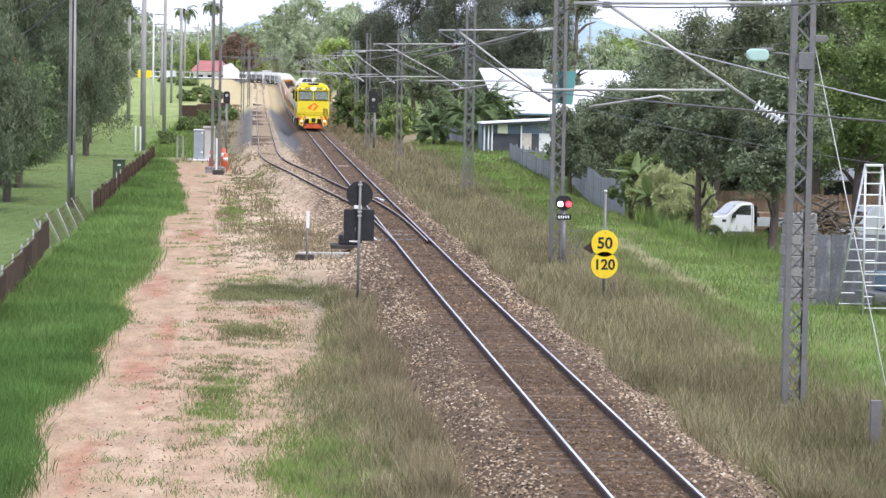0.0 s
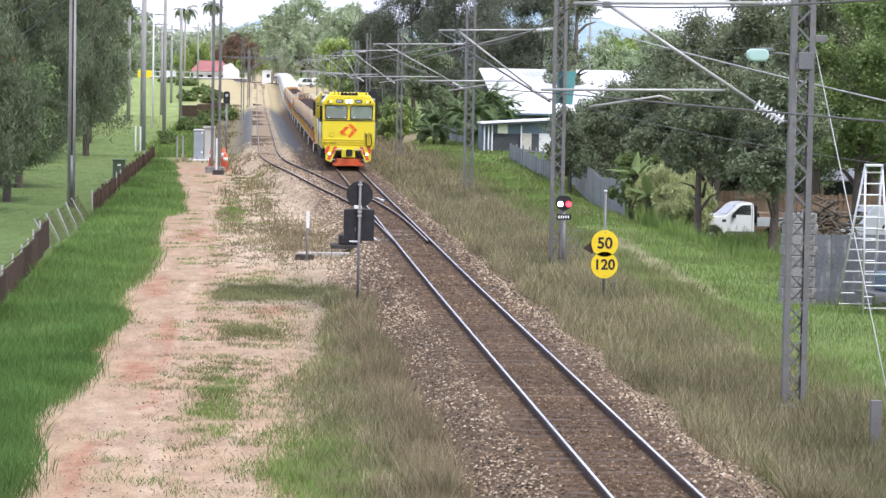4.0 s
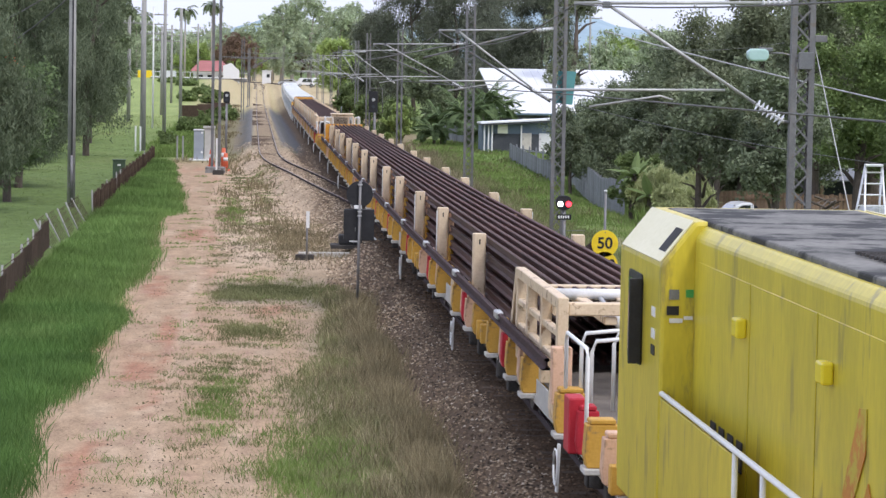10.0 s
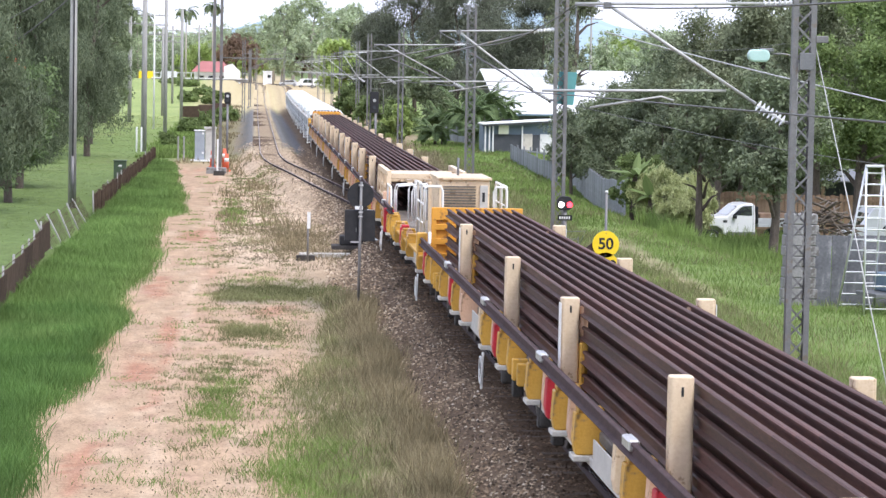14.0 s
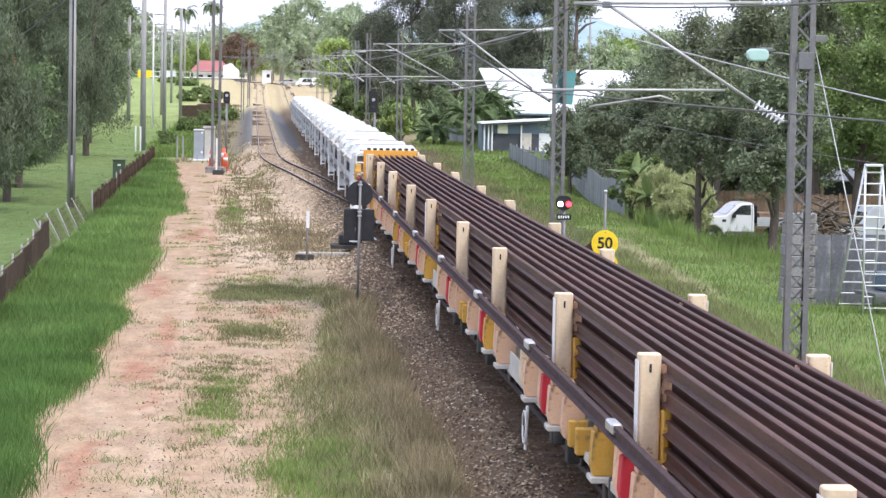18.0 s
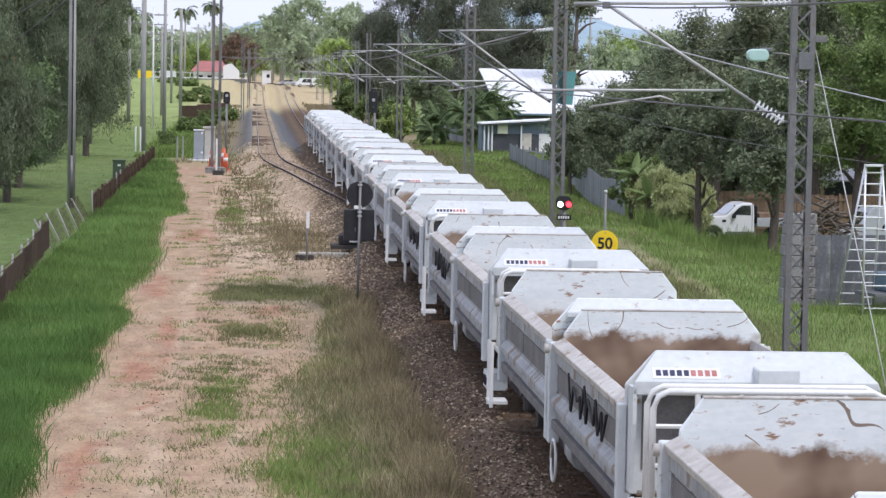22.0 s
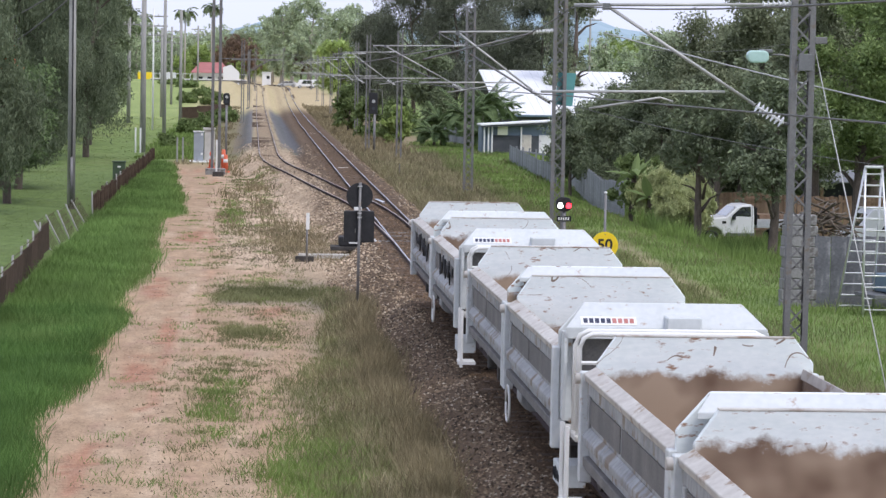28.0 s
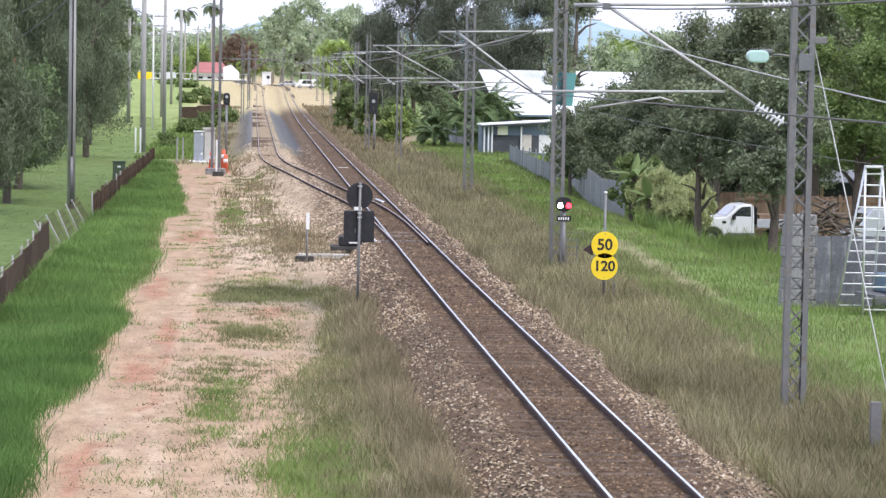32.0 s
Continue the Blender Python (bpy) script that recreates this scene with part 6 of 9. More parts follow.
    for z in (1.4, 1.78):
        P("guard_rail", rod(bmesh.new(), (-1.15, 0.35, z), (1.15, 0.35, z), 0.024, 6), M_RAILING)
    for x in (-0.72, -0.3, 0.3, 0.72):
        P("guard_post", rod(bmesh.new(), (x, 0.35, 0.9), (x, 0.35, 2.12), 0.028, 6), M_RAILING)
    for sx in (-1, 1):
        bm = bmesh.new()
        for y in (0.15, 0.62):
            rod(bm, (sx * 1.3, y, 0.05), (sx * 1.3, y, 1.05), 0.03, 6)
        box(bm, min(sx * 1.05, sx * 1.34), max(sx * 1.05, sx * 1.34), 0.12, 0.65, 0.10, 0.15)
        P("end_step", bm, M_RAILING, "white hanging step")
        P("step_plate", box(bmesh.new(), min(sx * 1.0, sx * 1.32), max(sx * 1.0, sx * 1.32), 0.66, 1.35, 0.25, 0.52), M_HOPPER, "white step box", 0.012)
        tubep = [(sx * 1.3, 7.4 + 0.26 * math.cos(k * 0.6283), 0.45 + 0.26 * math.sin(k * 0.6283)) for k in range(11)]
        P("hand_brake_wheel", tube(bmesh.new(), tubep, 0.02, 5), M_RAILING, "white brake wheel")
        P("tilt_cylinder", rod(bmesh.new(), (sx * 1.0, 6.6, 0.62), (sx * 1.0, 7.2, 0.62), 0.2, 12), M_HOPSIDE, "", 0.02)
    for y in (5.6, 8.8, 10.0):
        P("air_tank", rod(bmesh.new(), (-0.8, y, 0.5), (0.8, y, 0.5), 0.22, 12), M_UNDER, "", 0.02)
    add_bogie(w, 2.9, (-0.88, 0.88), 1.05)
    add_bogie(w, 12.6, (-0.88, 0.88), 1.05)
    shift_children(w, -HOPPER_LEN / 2)
    return w


def add_scribble(wagon, seed, x, y, z, w, h, facing):
    """A sprayed tag: a run of crooked black strokes."""
    r = random.Random(seed)
    k = 22 if h < 0.3 else 15
    path = [(w * (i + 0.5) / k + r.uniform(-0.05, 0.05) * w, r.uniform(0, h * 0.45) if i % 2 else h - r.uniform(0, h * 0.4)) for i in range(k)]
    bm = tube(bmesh.new(), [(x + a, y, z + b) if facing == "front" else (x, y + a, z + b) for a, b in path], 0.011 if h < 0.3 else 0.017, 4)
    part("sprayed_tag", bm, M_SCRIBBLE, wagon, "black sprayed tag")


# vehicles with the distance of their middle behind the train's nose
CONSIST = []


def build_train():
    CONSIST.append((build_loco(), 9.65))
    base = build_rail_wagon()
    kinds = ["chute", (0, 1), (1, 1), (1, 0), (0, 1), (0, 1), (0, 1), "pack", "chute", (0, 1), (1, 1), (1, 0), (0, 1), (0, 1), "tail"]
    bundle = build_bundle()
    used = False
    for i, kind in enumerate(kinds):
        s = 20.6 + WAGON_LEN * (i + 0.5)
        w = base if i == 0 else copy_thing(base, Matrix())
        CONSIST.append((w, s))
    wagons = [c[0] for c in CONSIST[1:]]
    # the rear set of wagons wears more faded pockets
    faded = {POCKETS[wd, "a"].name: POCKETS[wd, "s"] for wd in (0.22, 0.32, 0.42)}
    for i, w in enumerate(wagons):
        pockets = [c for c in w.children if c.name.startswith("side_pocket")]
        for k, c in enumerate(pockets):
            if c.data.name in faded and (k * 7 + i * 3) % 10 < (7 if i > 8 else 1):
                c.data = faded[c.data.name]
    for i, a, b in ((0, 6.4, 16.95), (7, 0.0, 4.2)):
        short_rail = rail_mesh("side_rail", [(0, a, 0), (0, b, 0)])
        short_rail.materials[0], short_rail.materials[1] = M_SIDERAIL, M_SIDERAIL
        for c in list(wagons[i].children):
            if c.name.startswith("side_rail"):
                c.data = short_rail
            elif c.name.startswith("rail_clamp") and not a - WAGON_LEN / 2 < c.data.vertices[0].co.y - WAGON_LEN / 2 < b - WAGON_LEN / 2:
                bpy.data.objects.remove(c)
    for i, kind in enumerate(kinds):
        w, s = wagons[i], CONSIST[i + 1][1]
        if kind == "pack":
            for sx in (-1, 1):
                bm = box(bmesh.new(), sx * 1.2 - 0.12, sx * 1.2 + 0.12, 4.15 - WAGON_LEN / 2, 4.5 - WAGON_LEN / 2, 1.2, 1.62)
                part("rail_stop", bm, M_AMBER, w, "amber stop at the rail's end", 0.03, 1)
                bm = box(bmesh.new(), sx * 1.12 - 0.10, sx * 1.12 + 0.10, 4.6 - WAGON_LEN / 2, 16.4 - WAGON_LEN / 2, 1.03, 1.09)
                part("side_walk", bm, M_AMBER, w, "worn amber side walkway", 0.01, 1)
        if kind == "chute":
            add_chute(w, 6.0 if i == 0 else 5.2)
        elif kind == "pack":
            add_bulkhead(w, 3.9, False)
            add_power_pack(w, 6.6)
        elif kind == "tail":
            add_post(w, 3.9, 0)
            add_post(w, 12.1, 1)
            add_bulkhead(w, 14.5, True)
            for sx in (-1, 1):
                bm = prism(bmesh.new(), [(5.5, 1.3), (6.1, 1.3), (6.1, 1.62), (5.95, 1.86), (5.8, 1.86), (5.75, 1.66), (5.5, 1.6)], 0, sx * 1.22 - 0.11, sx * 1.22 + 0.11)
                part("rail_stop", bm, M_AMBER, w, "amber stop at the rail's end", 0.02, 1)
                part("marker_strip", box(bmesh.new(), sx * 1.27 - 0.006, sx * 1.27 + 0.006, 2.6, 5.4, 1.40, 1.49), M_BLOCKRED, w, "red painted strip")
        else:
            add_post(w, 3.8, kind[0])
            add_post(w, 13.0, kind[1])
        if kind == "chute":
            tagged(w, "rail wagon with a cream guide frame and white rails")
        elif kind == "pack":
            tagged(w, "rail wagon carrying a cream handling machine and orange wall")
        elif kind == "tail":
            tagged(w, "last rail wagon with a high orange end wall")
        if kind not in ("chute", "pack", "tail"):
            b = bundle if not used else copy_thing(bundle, Matrix())
            used = True
            CONSIST.append((b, s))
    # short lengths of the load over the frames at each end of the two rail sets
    for i, a, b in ((0, 9.2, 16.95), (7, 0, 3.4), (8, 8.4, 16.95), (14, 0, 13.8)):
        bd = thing("rail_bundle", "ends of stacked rusty brown steel rails", "steel rails", "rail loads")
        me = rail_mesh("long_rail", [(0, a - WAGON_LEN / 2, 0), (0, b - WAGON_LEN / 2, 0)])
        me.materials[0], me.materials[1] = M_LONGRAIL, M_LONGRAIL
        rnd = random.Random(i)
        for row in range(4):
            for k in range(8):
                placed(part("long_rail", me, None, bd), -0.70 + 0.20 * k, rnd.uniform(-0.12, 0.12) if i in (7, 14) else 0, 1.30 + 0.30 * row)
        bm = box(bmesh.new(), -0.82, 0.82, (a + b) / 2 - WAGON_LEN / 2 - 0.1, (a + b) / 2 - WAGON_LEN / 2 + 0.1, 1.03, 1.142)
        part("bolster", bm, M_DECK, bd)
        CONSIST.append((bd, 20.6 + WAGON_LEN * (i + 0.5)))
    first = build_spoil_wagon()
    hop = []
    for k in range(12):
        w = first if k == 0 else copy_thing(first, Matrix())
        hop.append(w)
        CONSIST.append((w, 275.65 + 15.79 * k + HOPPER_LEN / 2))
    h = HOPPER_LEN / 2
    for k, w in enumerate(hop):
        if k in (0, 2, 5, 8):
            add_scribble(w, k, 0.25, 1.44 - h, 2.12, 0.75, 0.16, "front")
        if k in (1, 2, 4, 7, 9, 10):
            add_scribble(w, 30 + k, -1.325, 0.7 - h, 0.3, 0.6, 0.16, "side")
        if k in (0, 1, 3, 6, 9, 11):
            add_scribble(w, 60 + k, -1.285, 2.6 - h, 1.2, 3.6, 0.5, "side")
        if k in (2, 5, 11):
            add_scribble(w, 80 + k, -1.285, 9.4 - h, 1.2, 4.0, 0.5, "side")


build_train()

# ---------------------------------------------------------------- catenary masts, wires, signals
def ground_z(x, y):
    return float(land(np.array(x), np.array(y)))


M_TUBE = surface("bright_galvanised_tube", (0.36, 0.36, 0.35), (0.52, 0.52, 0.50), 3, 0.5, 0.3, 0.05)


def lattice_mast(x, y, height, width=0.31, near=True):
    """A steel mast of two channels, laced by zigzag flats on both faces."""
    depth, half = 0.17, width / 2
    m = thing("catenary_mast", "grey steel lattice mast beside the railway", "mast", "catenary masts", at=pose(x, y, ground_z(x, y)))
    for sx in (-1, 1):
        o, i = sx * (half + 0.05), sx * (half - 0.05)
        w = sx * (half + 0.038)
        lip = [(i, -depth / 2), (o, -depth / 2), (o, depth / 2), (i, depth / 2), (i, depth / 2 - 0.014), (w, depth / 2 - 0.014), (w, -depth / 2 + 0.014), (i, -depth / 2 + 0.014)]
        part("channel", prism(bmesh.new(), lip, 2, -0.3, height), M_STEEL, m)
    step = 0.29 if near else 0.42
    q, c = half - 0.02, 0.024
    lace = [mesh_of("brace", prism(bmesh.new(), [(-q * s, -c), (q * s, step - c), (q * s, step + c), (-q * s, c)], 1, -0.004, 0.004), M_STEEL) for s in (-1, 1)]
    for face in ((-1, 1) if near else (-1,)):
        for k in range(int((height - 0.2) / step)):
            placed(part("brace", lace[(k + (face > 0)) % 2], None, m), 0, face * (depth / 2 + 0.005), 0.12 + k * step)
    part("footing", box(bmesh.new(), -0.32, 0.32, -0.32, 0.32, -0.3, 0.10), M_CONCRETE, m, "concrete footing", 0.03)
    return m


def insulator(bm, p0, p1, n=6, r=0.075):
    p0, p1 = Vector(p0), Vector(p1)
    rod(bm, p0, p1, 0.025, 6)
    for k in range(n):
        a = p0.lerp(p1, (k + 0.3) / n)
        b = p0.lerp(p1, (k + 0.6) / n)
        rod(bm, a, b, r, 10, r * 0.55)
    return bm


def cantilever(mast, x, arm, low=4.36, drop=0.0):
    """The bracket arm: top tube, diagonal strut with ribbed insulators, registration tube and steady arm. Heights above the rail."""
    base = -mast.matrix_basis.translation.z
    z = lambda v: v + base
    reach = x - arm
    P = lambda name, bm, mat, label="": part(name, bm, mat, mast, label)
    P("top_tube", rod(bmesh.new(), (-reach, 0, z(6.38)), (-0.75, 0, z(6.45)), 0.028, 8), M_TUBE, "grey bracket tube")
    P("insulator", insulator(bmesh.new(), (-0.75, 0, z(6.45)), (-0.2, 0, z(6.48))), M_PORCELAIN, "white ribbed insulator")
    P("strut", rod(bmesh.new(), (-reach + 0.6, 0, z(6.36)), (-0.82, 0, z(low + 0.33)), 0.03, 8), M_TUBE, "grey diagonal strut")
    P("insulator", insulator(bmesh.new(), (-0.80, 0, z(low + 0.31)), (-0.3, 0, z(low + 0.02)), 7, 0.11), M_PORCELAIN, "white ribbed insulator")
    P("bracket", rod(bmesh.new(), (-0.3, 0, z(low + 0.02)), (-0.16, 0, z(low)), 0.03, 6), M_STEELDARK)
    P("registration_tube", rod(bmesh.new(), (-reach - 0.55, 0.05, z(4.86)), (-1.35, 0.05, z(4.91)), 0.024, 8), M_TUBE)
    P("steady_arm", tube(bmesh.new(), [(-reach + 0.3, 0, z(4.58)), (-reach + 1.55, 0, z(4.79)), (-reach + 1.78, 0, z(4.72))], 0.02, 6), M_TUBE)
    P("dropper", rod(bmesh.new(), (-reach + 0.02, 0, z(6.36)), (-reach + 0.02, 0, z(6.15)), 0.015, 5), M_STEELDARK)
    P("clamp", box(bmesh.new(), -reach + 0.5, -reach + 0.62, -0.05, 0.05, z(6.3), z(6.42)), M_STEELDARK)


MASTS = [(4.65, 48.2, 9.5), (4.32, 83.0, 9.5), (5.39, 129.7, 9.5), (4.74, 177.2, 9.0), (3.62, 197.5, 9.0), (4.9, 250, 9.0), (5.2, 305, 9.0), (6.0, 360, 8.6), (6.6, 420, 8.6), (7.3, 480, 8.6)]


def build_masts():
    for i, (x, y, h) in enumerate(MASTS):
        m = lattice_mast(x, y, h - 0.6, (0.32, 0.31, 0.37, 0.28)[i] if i < 4 else 0.24, i < 3)
        cantilever(m, x, 0.6 + float(main_x(y)))
        if i in (1, 2):
            b = -m.matrix_basis.translation.z
            part("top_tube", rod(bmesh.new(), (-0.8, 0.12, b + 6.42), (-x + 0.2, 0.12, b + 5.55), 0.028, 8), M_STEEL, m, "grey bracket tube")
            part("strut", rod(bmesh.new(), (-x + 1.6, 0.15, b + 5.75), (-0.25, 0.12, b + 4.30), 0.03, 8), M_STEEL, m, "grey diagonal strut")
            part("insulator", insulator(bmesh.new(), (-0.85, 0.12, b + 6.40), (-0.2, 0.12, b + 6.52)), M_PORCELAIN, m, "white ribbed insulator")
        if i == 1:
            b = -m.matrix_basis.translation.z
            part("sign_panel", prism(bmesh.new(), [(-0.12, b + 4.27), (0.42, b + 4.22), (0.52, b + 5.22), (-0.02, b + 5.24)], 1, 0.14, 0.17), TEAL, m, "blank teal panel", 0.012)
        if i == 0:
            b = -m.matrix_basis.translation.z
            part("tensioner_box", box(bmesh.new(), 0.20, 0.42, -0.1, 0.1, b + 5.78, b + 5.9), M_STEEL, m, "", 0.01)
            part("wire_anchor", box(bmesh.new(), -0.1, 0.16, -0.19, -0.15, b + 5.3, b + 5.6), M_STEELDARK, m, "", 0.01)
    # twin masts on the other side by the signal cabinets, and the far ones of the station
    for i, (x, y, h, arm) in enumerate(((-6.88, 153.0, 11.0, 0), (-6.5, 153.6, 10.5, 0), (-5.4, 300, 9.5, 1), (-4.6, 400, 9, 1), (-4.6, 470, 9, 1), (-3.2, 540, 9, 1), (3, 600, 9, 1), (9, 600, 9, 1))):
        if i < 2:
            z = ground_z(x, y)
            m = thing("signal_mast", "tall grey steel post at the cabinets", "mast", "cabinet posts", at=pose(x, y, z))
            part("shaft", box(bmesh.new(), -0.08, 0.08, -0.1, 0.1, -0.3, h), M_STEEL, m, "", 0.012)
            part("cap", box(bmesh.new(), -0.1, 0.1, -0.12, 0.12, h, h + 0.05), M_STEELDARK, m)
        else:
            m = lattice_mast(x, y, h - 0.6, 0.26, False)
            z = m.matrix_basis.translation.z
            part("cross_arm", rod(bmesh.new(), (-2.5, 0, 6.9), (4.2, 0, 6.9), 0.05, 6), M_STEEL, m, "grey cross arm")
            part("stay", rod(bmesh.new(), (0, 0, 5.2), (3.0, 0, 6.9), 0.04, 6), M_STEEL, m)


TEAL = surface("faded_teal_paint", (0.09, 0.27, 0.28), (0.13, 0.35, 0.35), 3, 0.6, 0, 0.05)


def sag_wire(name, label, p0, p1, sag, r=0.012, n=14, group="", material=None):
    p0, p1 = Vector(p0), Vector(p1)
    pts = [p0.lerp(p1, k / n) - Vector((0, 0, sag * 4 * (k / n) * (1 - k / n))) for k in range(n + 1)]
    return solid(name, tube(bmesh.new(), pts, r, 5), material or M_WIRE, label, "wire", group)


def build_wires():
    ys = [-20.0] + [m[1] for m in MASTS]
    for a, b in zip(ys, ys[1:]):
        xa, xb = 0.6 + float(main_x(a)), 0.6 + float(main_x(b))
        za, zb = float(rise(a)), float(rise(b))
        zig = 0.2
        sag_wire("catenary_wire", "dark messenger wire above the track", (xa, a, 6.36 + za), (xb, b, 6.36 + zb), 0.55 if b - a > 30 else 0.15, 0.012, group="overhead wires")
        sag_wire("contact_wire", "dark contact wire above the track", (xa - zig, a, 4.80 + za), (xb - zig, b, 4.80 + zb), 0.02, 0.011, 4, group="overhead wires")
    sag_wire("service_cable", "pale service cable sloping past the mast", (3.2, 64, 6.15), (5.9, 40, 4.5), 0.05, 0.014, group="service cables", material=M_TUBE)
    sag_wire("service_cable", "dark service cable behind the mast", (4.65, 82, 4.25), (11.3, 55, 3.1), 0.25, 0.010, group="service cables")
    sag_wire("feeder_cable", "thin cable crossing before the trees", (5.6, 75, 5.9), (12.5, 90, 6.3), 0.15, 0.008, group="service cables")
    sag_wire("guy_wire", "pale stay wire anchored in the grass", (4.87, 48.2, 5.7), (5.45, 43.8, -0.55), 0.0, 0.011, 4, material=M_TUBE)
    for a, b in (((-12.0, 112, 9.2), (-22, 108, 6.0)), ((-12.0, 112, 8.6), (-21, 112, 5.2)), ((-12.05, 112, 8.0), (-19, 116, 4.6))):
        sag_wire("power_line", "dark power line from the park pole", a, b, 0.8, 0.03, group="power lines")


def build_signals():
    # speed board: two yellow discs on a post
    x, y = 4.13, 70.3
    b = thing("speed_board", "two yellow speed discs on a grey post", "railway sign", at=pose(x, y, ground_z(x, y)))
    o = -ground_z(x, y)
    part("post", rod(bmesh.new(), (0, 0.03, -0.3), (0, 0.03, o + 2.15), 0.035, 10), M_STEEL, b, "grey steel post")
    part("post_cap", rod(bmesh.new(), (0, 0.03, o + 2.15), (0, 0.03, o + 2.2), 0.045, 10), M_WHITE, b)
    for z, words in ((0.83, "50"), (0.28, "120")):
        d = part("disc", rod(bmesh.new(), (0, -0.03, o + z), (0, -0.005, o + z), 0.345, 36), M_SIGNYELLOW, b, "yellow disc with black numerals", 0.004)
        me = text_mesh("numerals", words, 0.40 if words == "50" else 0.37, M_BLACK, 0.003, 0.009)
        placed(part("numerals", me, None, d, "black numerals"), 0, -0.034, o + z, 90, 0, 0)
        for q in (-0.28, 0.28):
            part("bolt", rod(bmesh.new(), (0, -0.036, o + z + q), (0, -0.03, o + z + q), 0.014, 8), M_STEELDARK, d)
    part("reflector", prism(bmesh.new(), [(-0.55, o + 0.7), (-0.3, o + 0.55), (-0.3, o + 0.9)], 1, 0.02, 0.06), M_RAILSIDE, b, "rusty triangular plate")
    # shunt signal with lit white and red lamps
    x, y = 4.42, 82.2
    s = thing("shunt_signal", "small black signal with white and red lamps lit", "railway signal", at=pose(x, y, ground_z(x, y)))
    o = -ground_z(x, y)
    part("post", rod(bmesh.new(), (0.03, 0, -0.3), (0.03, 0, o + 1.1), 0.06, 10), M_STEEL, s, "grey post")
    head = part("head", prism(bmesh.new(), round_rect(-0.22, 0.24, o + 1.1, o + 1.52, 0.16), 1, -0.1, 0.1), M_BLACK, s, "black lamp head", 0.02)
    for xx, mt, lb in ((-0.10, lamp_surface("lit_white_lamp", (1, 1, 0.98), 4.0), "lit white lamp"), (0.15, lamp_surface("lit_red_lamp", (1.0, 0.03, 0.05), 4.0), "lit red lamp")):
        part("lamp", rod(bmesh.new(), (xx, -0.13, o + 1.27), (xx, -0.10, o + 1.27), 0.085, 16), mt, head, lb)
        part("hood", tube(bmesh.new(), [(xx - 0.1, -0.18, o + 1.27), (xx - 0.07, -0.18, o + 1.35), (xx, -0.18, o + 1.38), (xx + 0.07, -0.18, o + 1.35), (xx + 0.1, -0.18, o + 1.27)], 0.012, 5), M_BLACK, head)
    plate = part("number_plate", box(bmesh.new(), -0.2, 0.24, -0.08, -0.06, o + 0.80, o + 0.96), M_BLACK, s, "black plate with pale bars", 0.004)
    for k in range(5):
        part("plate_bar", box(bmesh.new(), -0.15 + k * 0.07, -0.11 + k * 0.07, -0.085, -0.0805, o + 0.84, o + 0.92), M_WHITE, plate)
    for k in range(5):
        part("rung", rod(bmesh.new(), (0.1, 0, 0.1 + k * 0.22), (0.42, 0, 0.1 + k * 0.22), 0.012, 5), M_STEELDARK, s)
    for xx in (0.12, 0.42):
        part("ladder_rail", rod(bmesh.new(), (xx, 0, -0.2), (xx + 0.02, 0, 1.05), 0.014, 5), M_STEELDARK, s)
    part("ladder_top", tube(bmesh.new(), [(0.06, 0, 1.2), (0.65, 0, 1.22), (0.44, 0, 0.7)], 0.012, 5), M_STEELDARK, s)
    # back of a position-light signal: black disc and box on a thin post
    x, y = -2.36, 65.7
    s = thing("disc_signal", "back of a black disc signal on a thin post", "railway signal", at=pose(x, y, ground_z(x, y)))
    o = -ground_z(x, y)
    part("post", rod(bmesh.new(), (-0.02, -0.06, -0.3), (0.01, -0.06, o + 2.52), 0.035, 10), M_STEEL, s, "grey steel post")
    part("disc", rod(bmesh.new(), (0, -0.01, o + 2.20), (0, 0.02, o + 2.20), 0.315, 36), M_BLACK, s, "black disc", 0.005)
    cab = part("lamp_case", box(bmesh.new(), -0.36, 0.36, 0.0, 0.28, o + 1.10, o + 1.84), M_BLACK, s, "black lamp case", 0.015)
    part("case_latch", box(bmesh.new(), -0.1, -0.085, -0.012, 0.0, o + 1.32, o + 1.42), M_STEEL, cab)
    part("case_seam", box(bmesh.new(), 0.04, 0.05, -0.006, 0.0, o + 1.12, o + 1.82), M_STEELDARK, cab)
    part("bracket", box(bmesh.new(), -0.13, 0.05, -0.075, 0.0, o + 1.86, o + 1.94), M_WHITE, s, "white bracket", 0.005)
    for z in (2.42, 1.78, 1.68):
        part("post_clip", box(bmesh.new(), -0.05, 0.06, -0.1, -0.02, o + z, o + z + 0.03), M_STEEL2, s)
    # point machine with rodding
    x, y = -1.7, 85.8
    p = thing("point_machine", "black point machine with white-topped rods by the switch", "point machine", at=pose(x, y, ground_z(x, y)))
    part("case", box(bmesh.new(), -0.45, 0.35, -0.4, 0.4, 0.12, 0.42), M_BLACK, p, "black machine case", 0.04)
    part("base_plate", box(bmesh.new(), -0.7, 0.75, -0.55, 0.55, 0.0, 0.12), M_UNDER, p, "", 0.02)
    for z, w in ((0.50, 0.2), (0.36, 0.14)):
        part("indicator", box(bmesh.new(), -w, w, -0.43, -0.405, z - 0.15, z - 0.05), M_WHITE, p, "white label", 0.004)
    for k in range(2):
        part("operating_rod", rod(bmesh.new(), (0.2, -0.2 + 0.4 * k, 0.22), (1.3, -0.1 + 0.4 * k, 0.28), 0.03, 8), M_STEEL, p)
    part("detector_arm", rod(bmesh.new(), (0.55, 0.1, 0.4), (0.85, -0.35, 0.18), 0.025, 6), M_WHITE, p, "white detector arm")
    # concrete cable pit cover beside it
    bm = box(bmesh.new(), -0.95, 0.95, -0.18, 0.18, -0.1, 0.14)
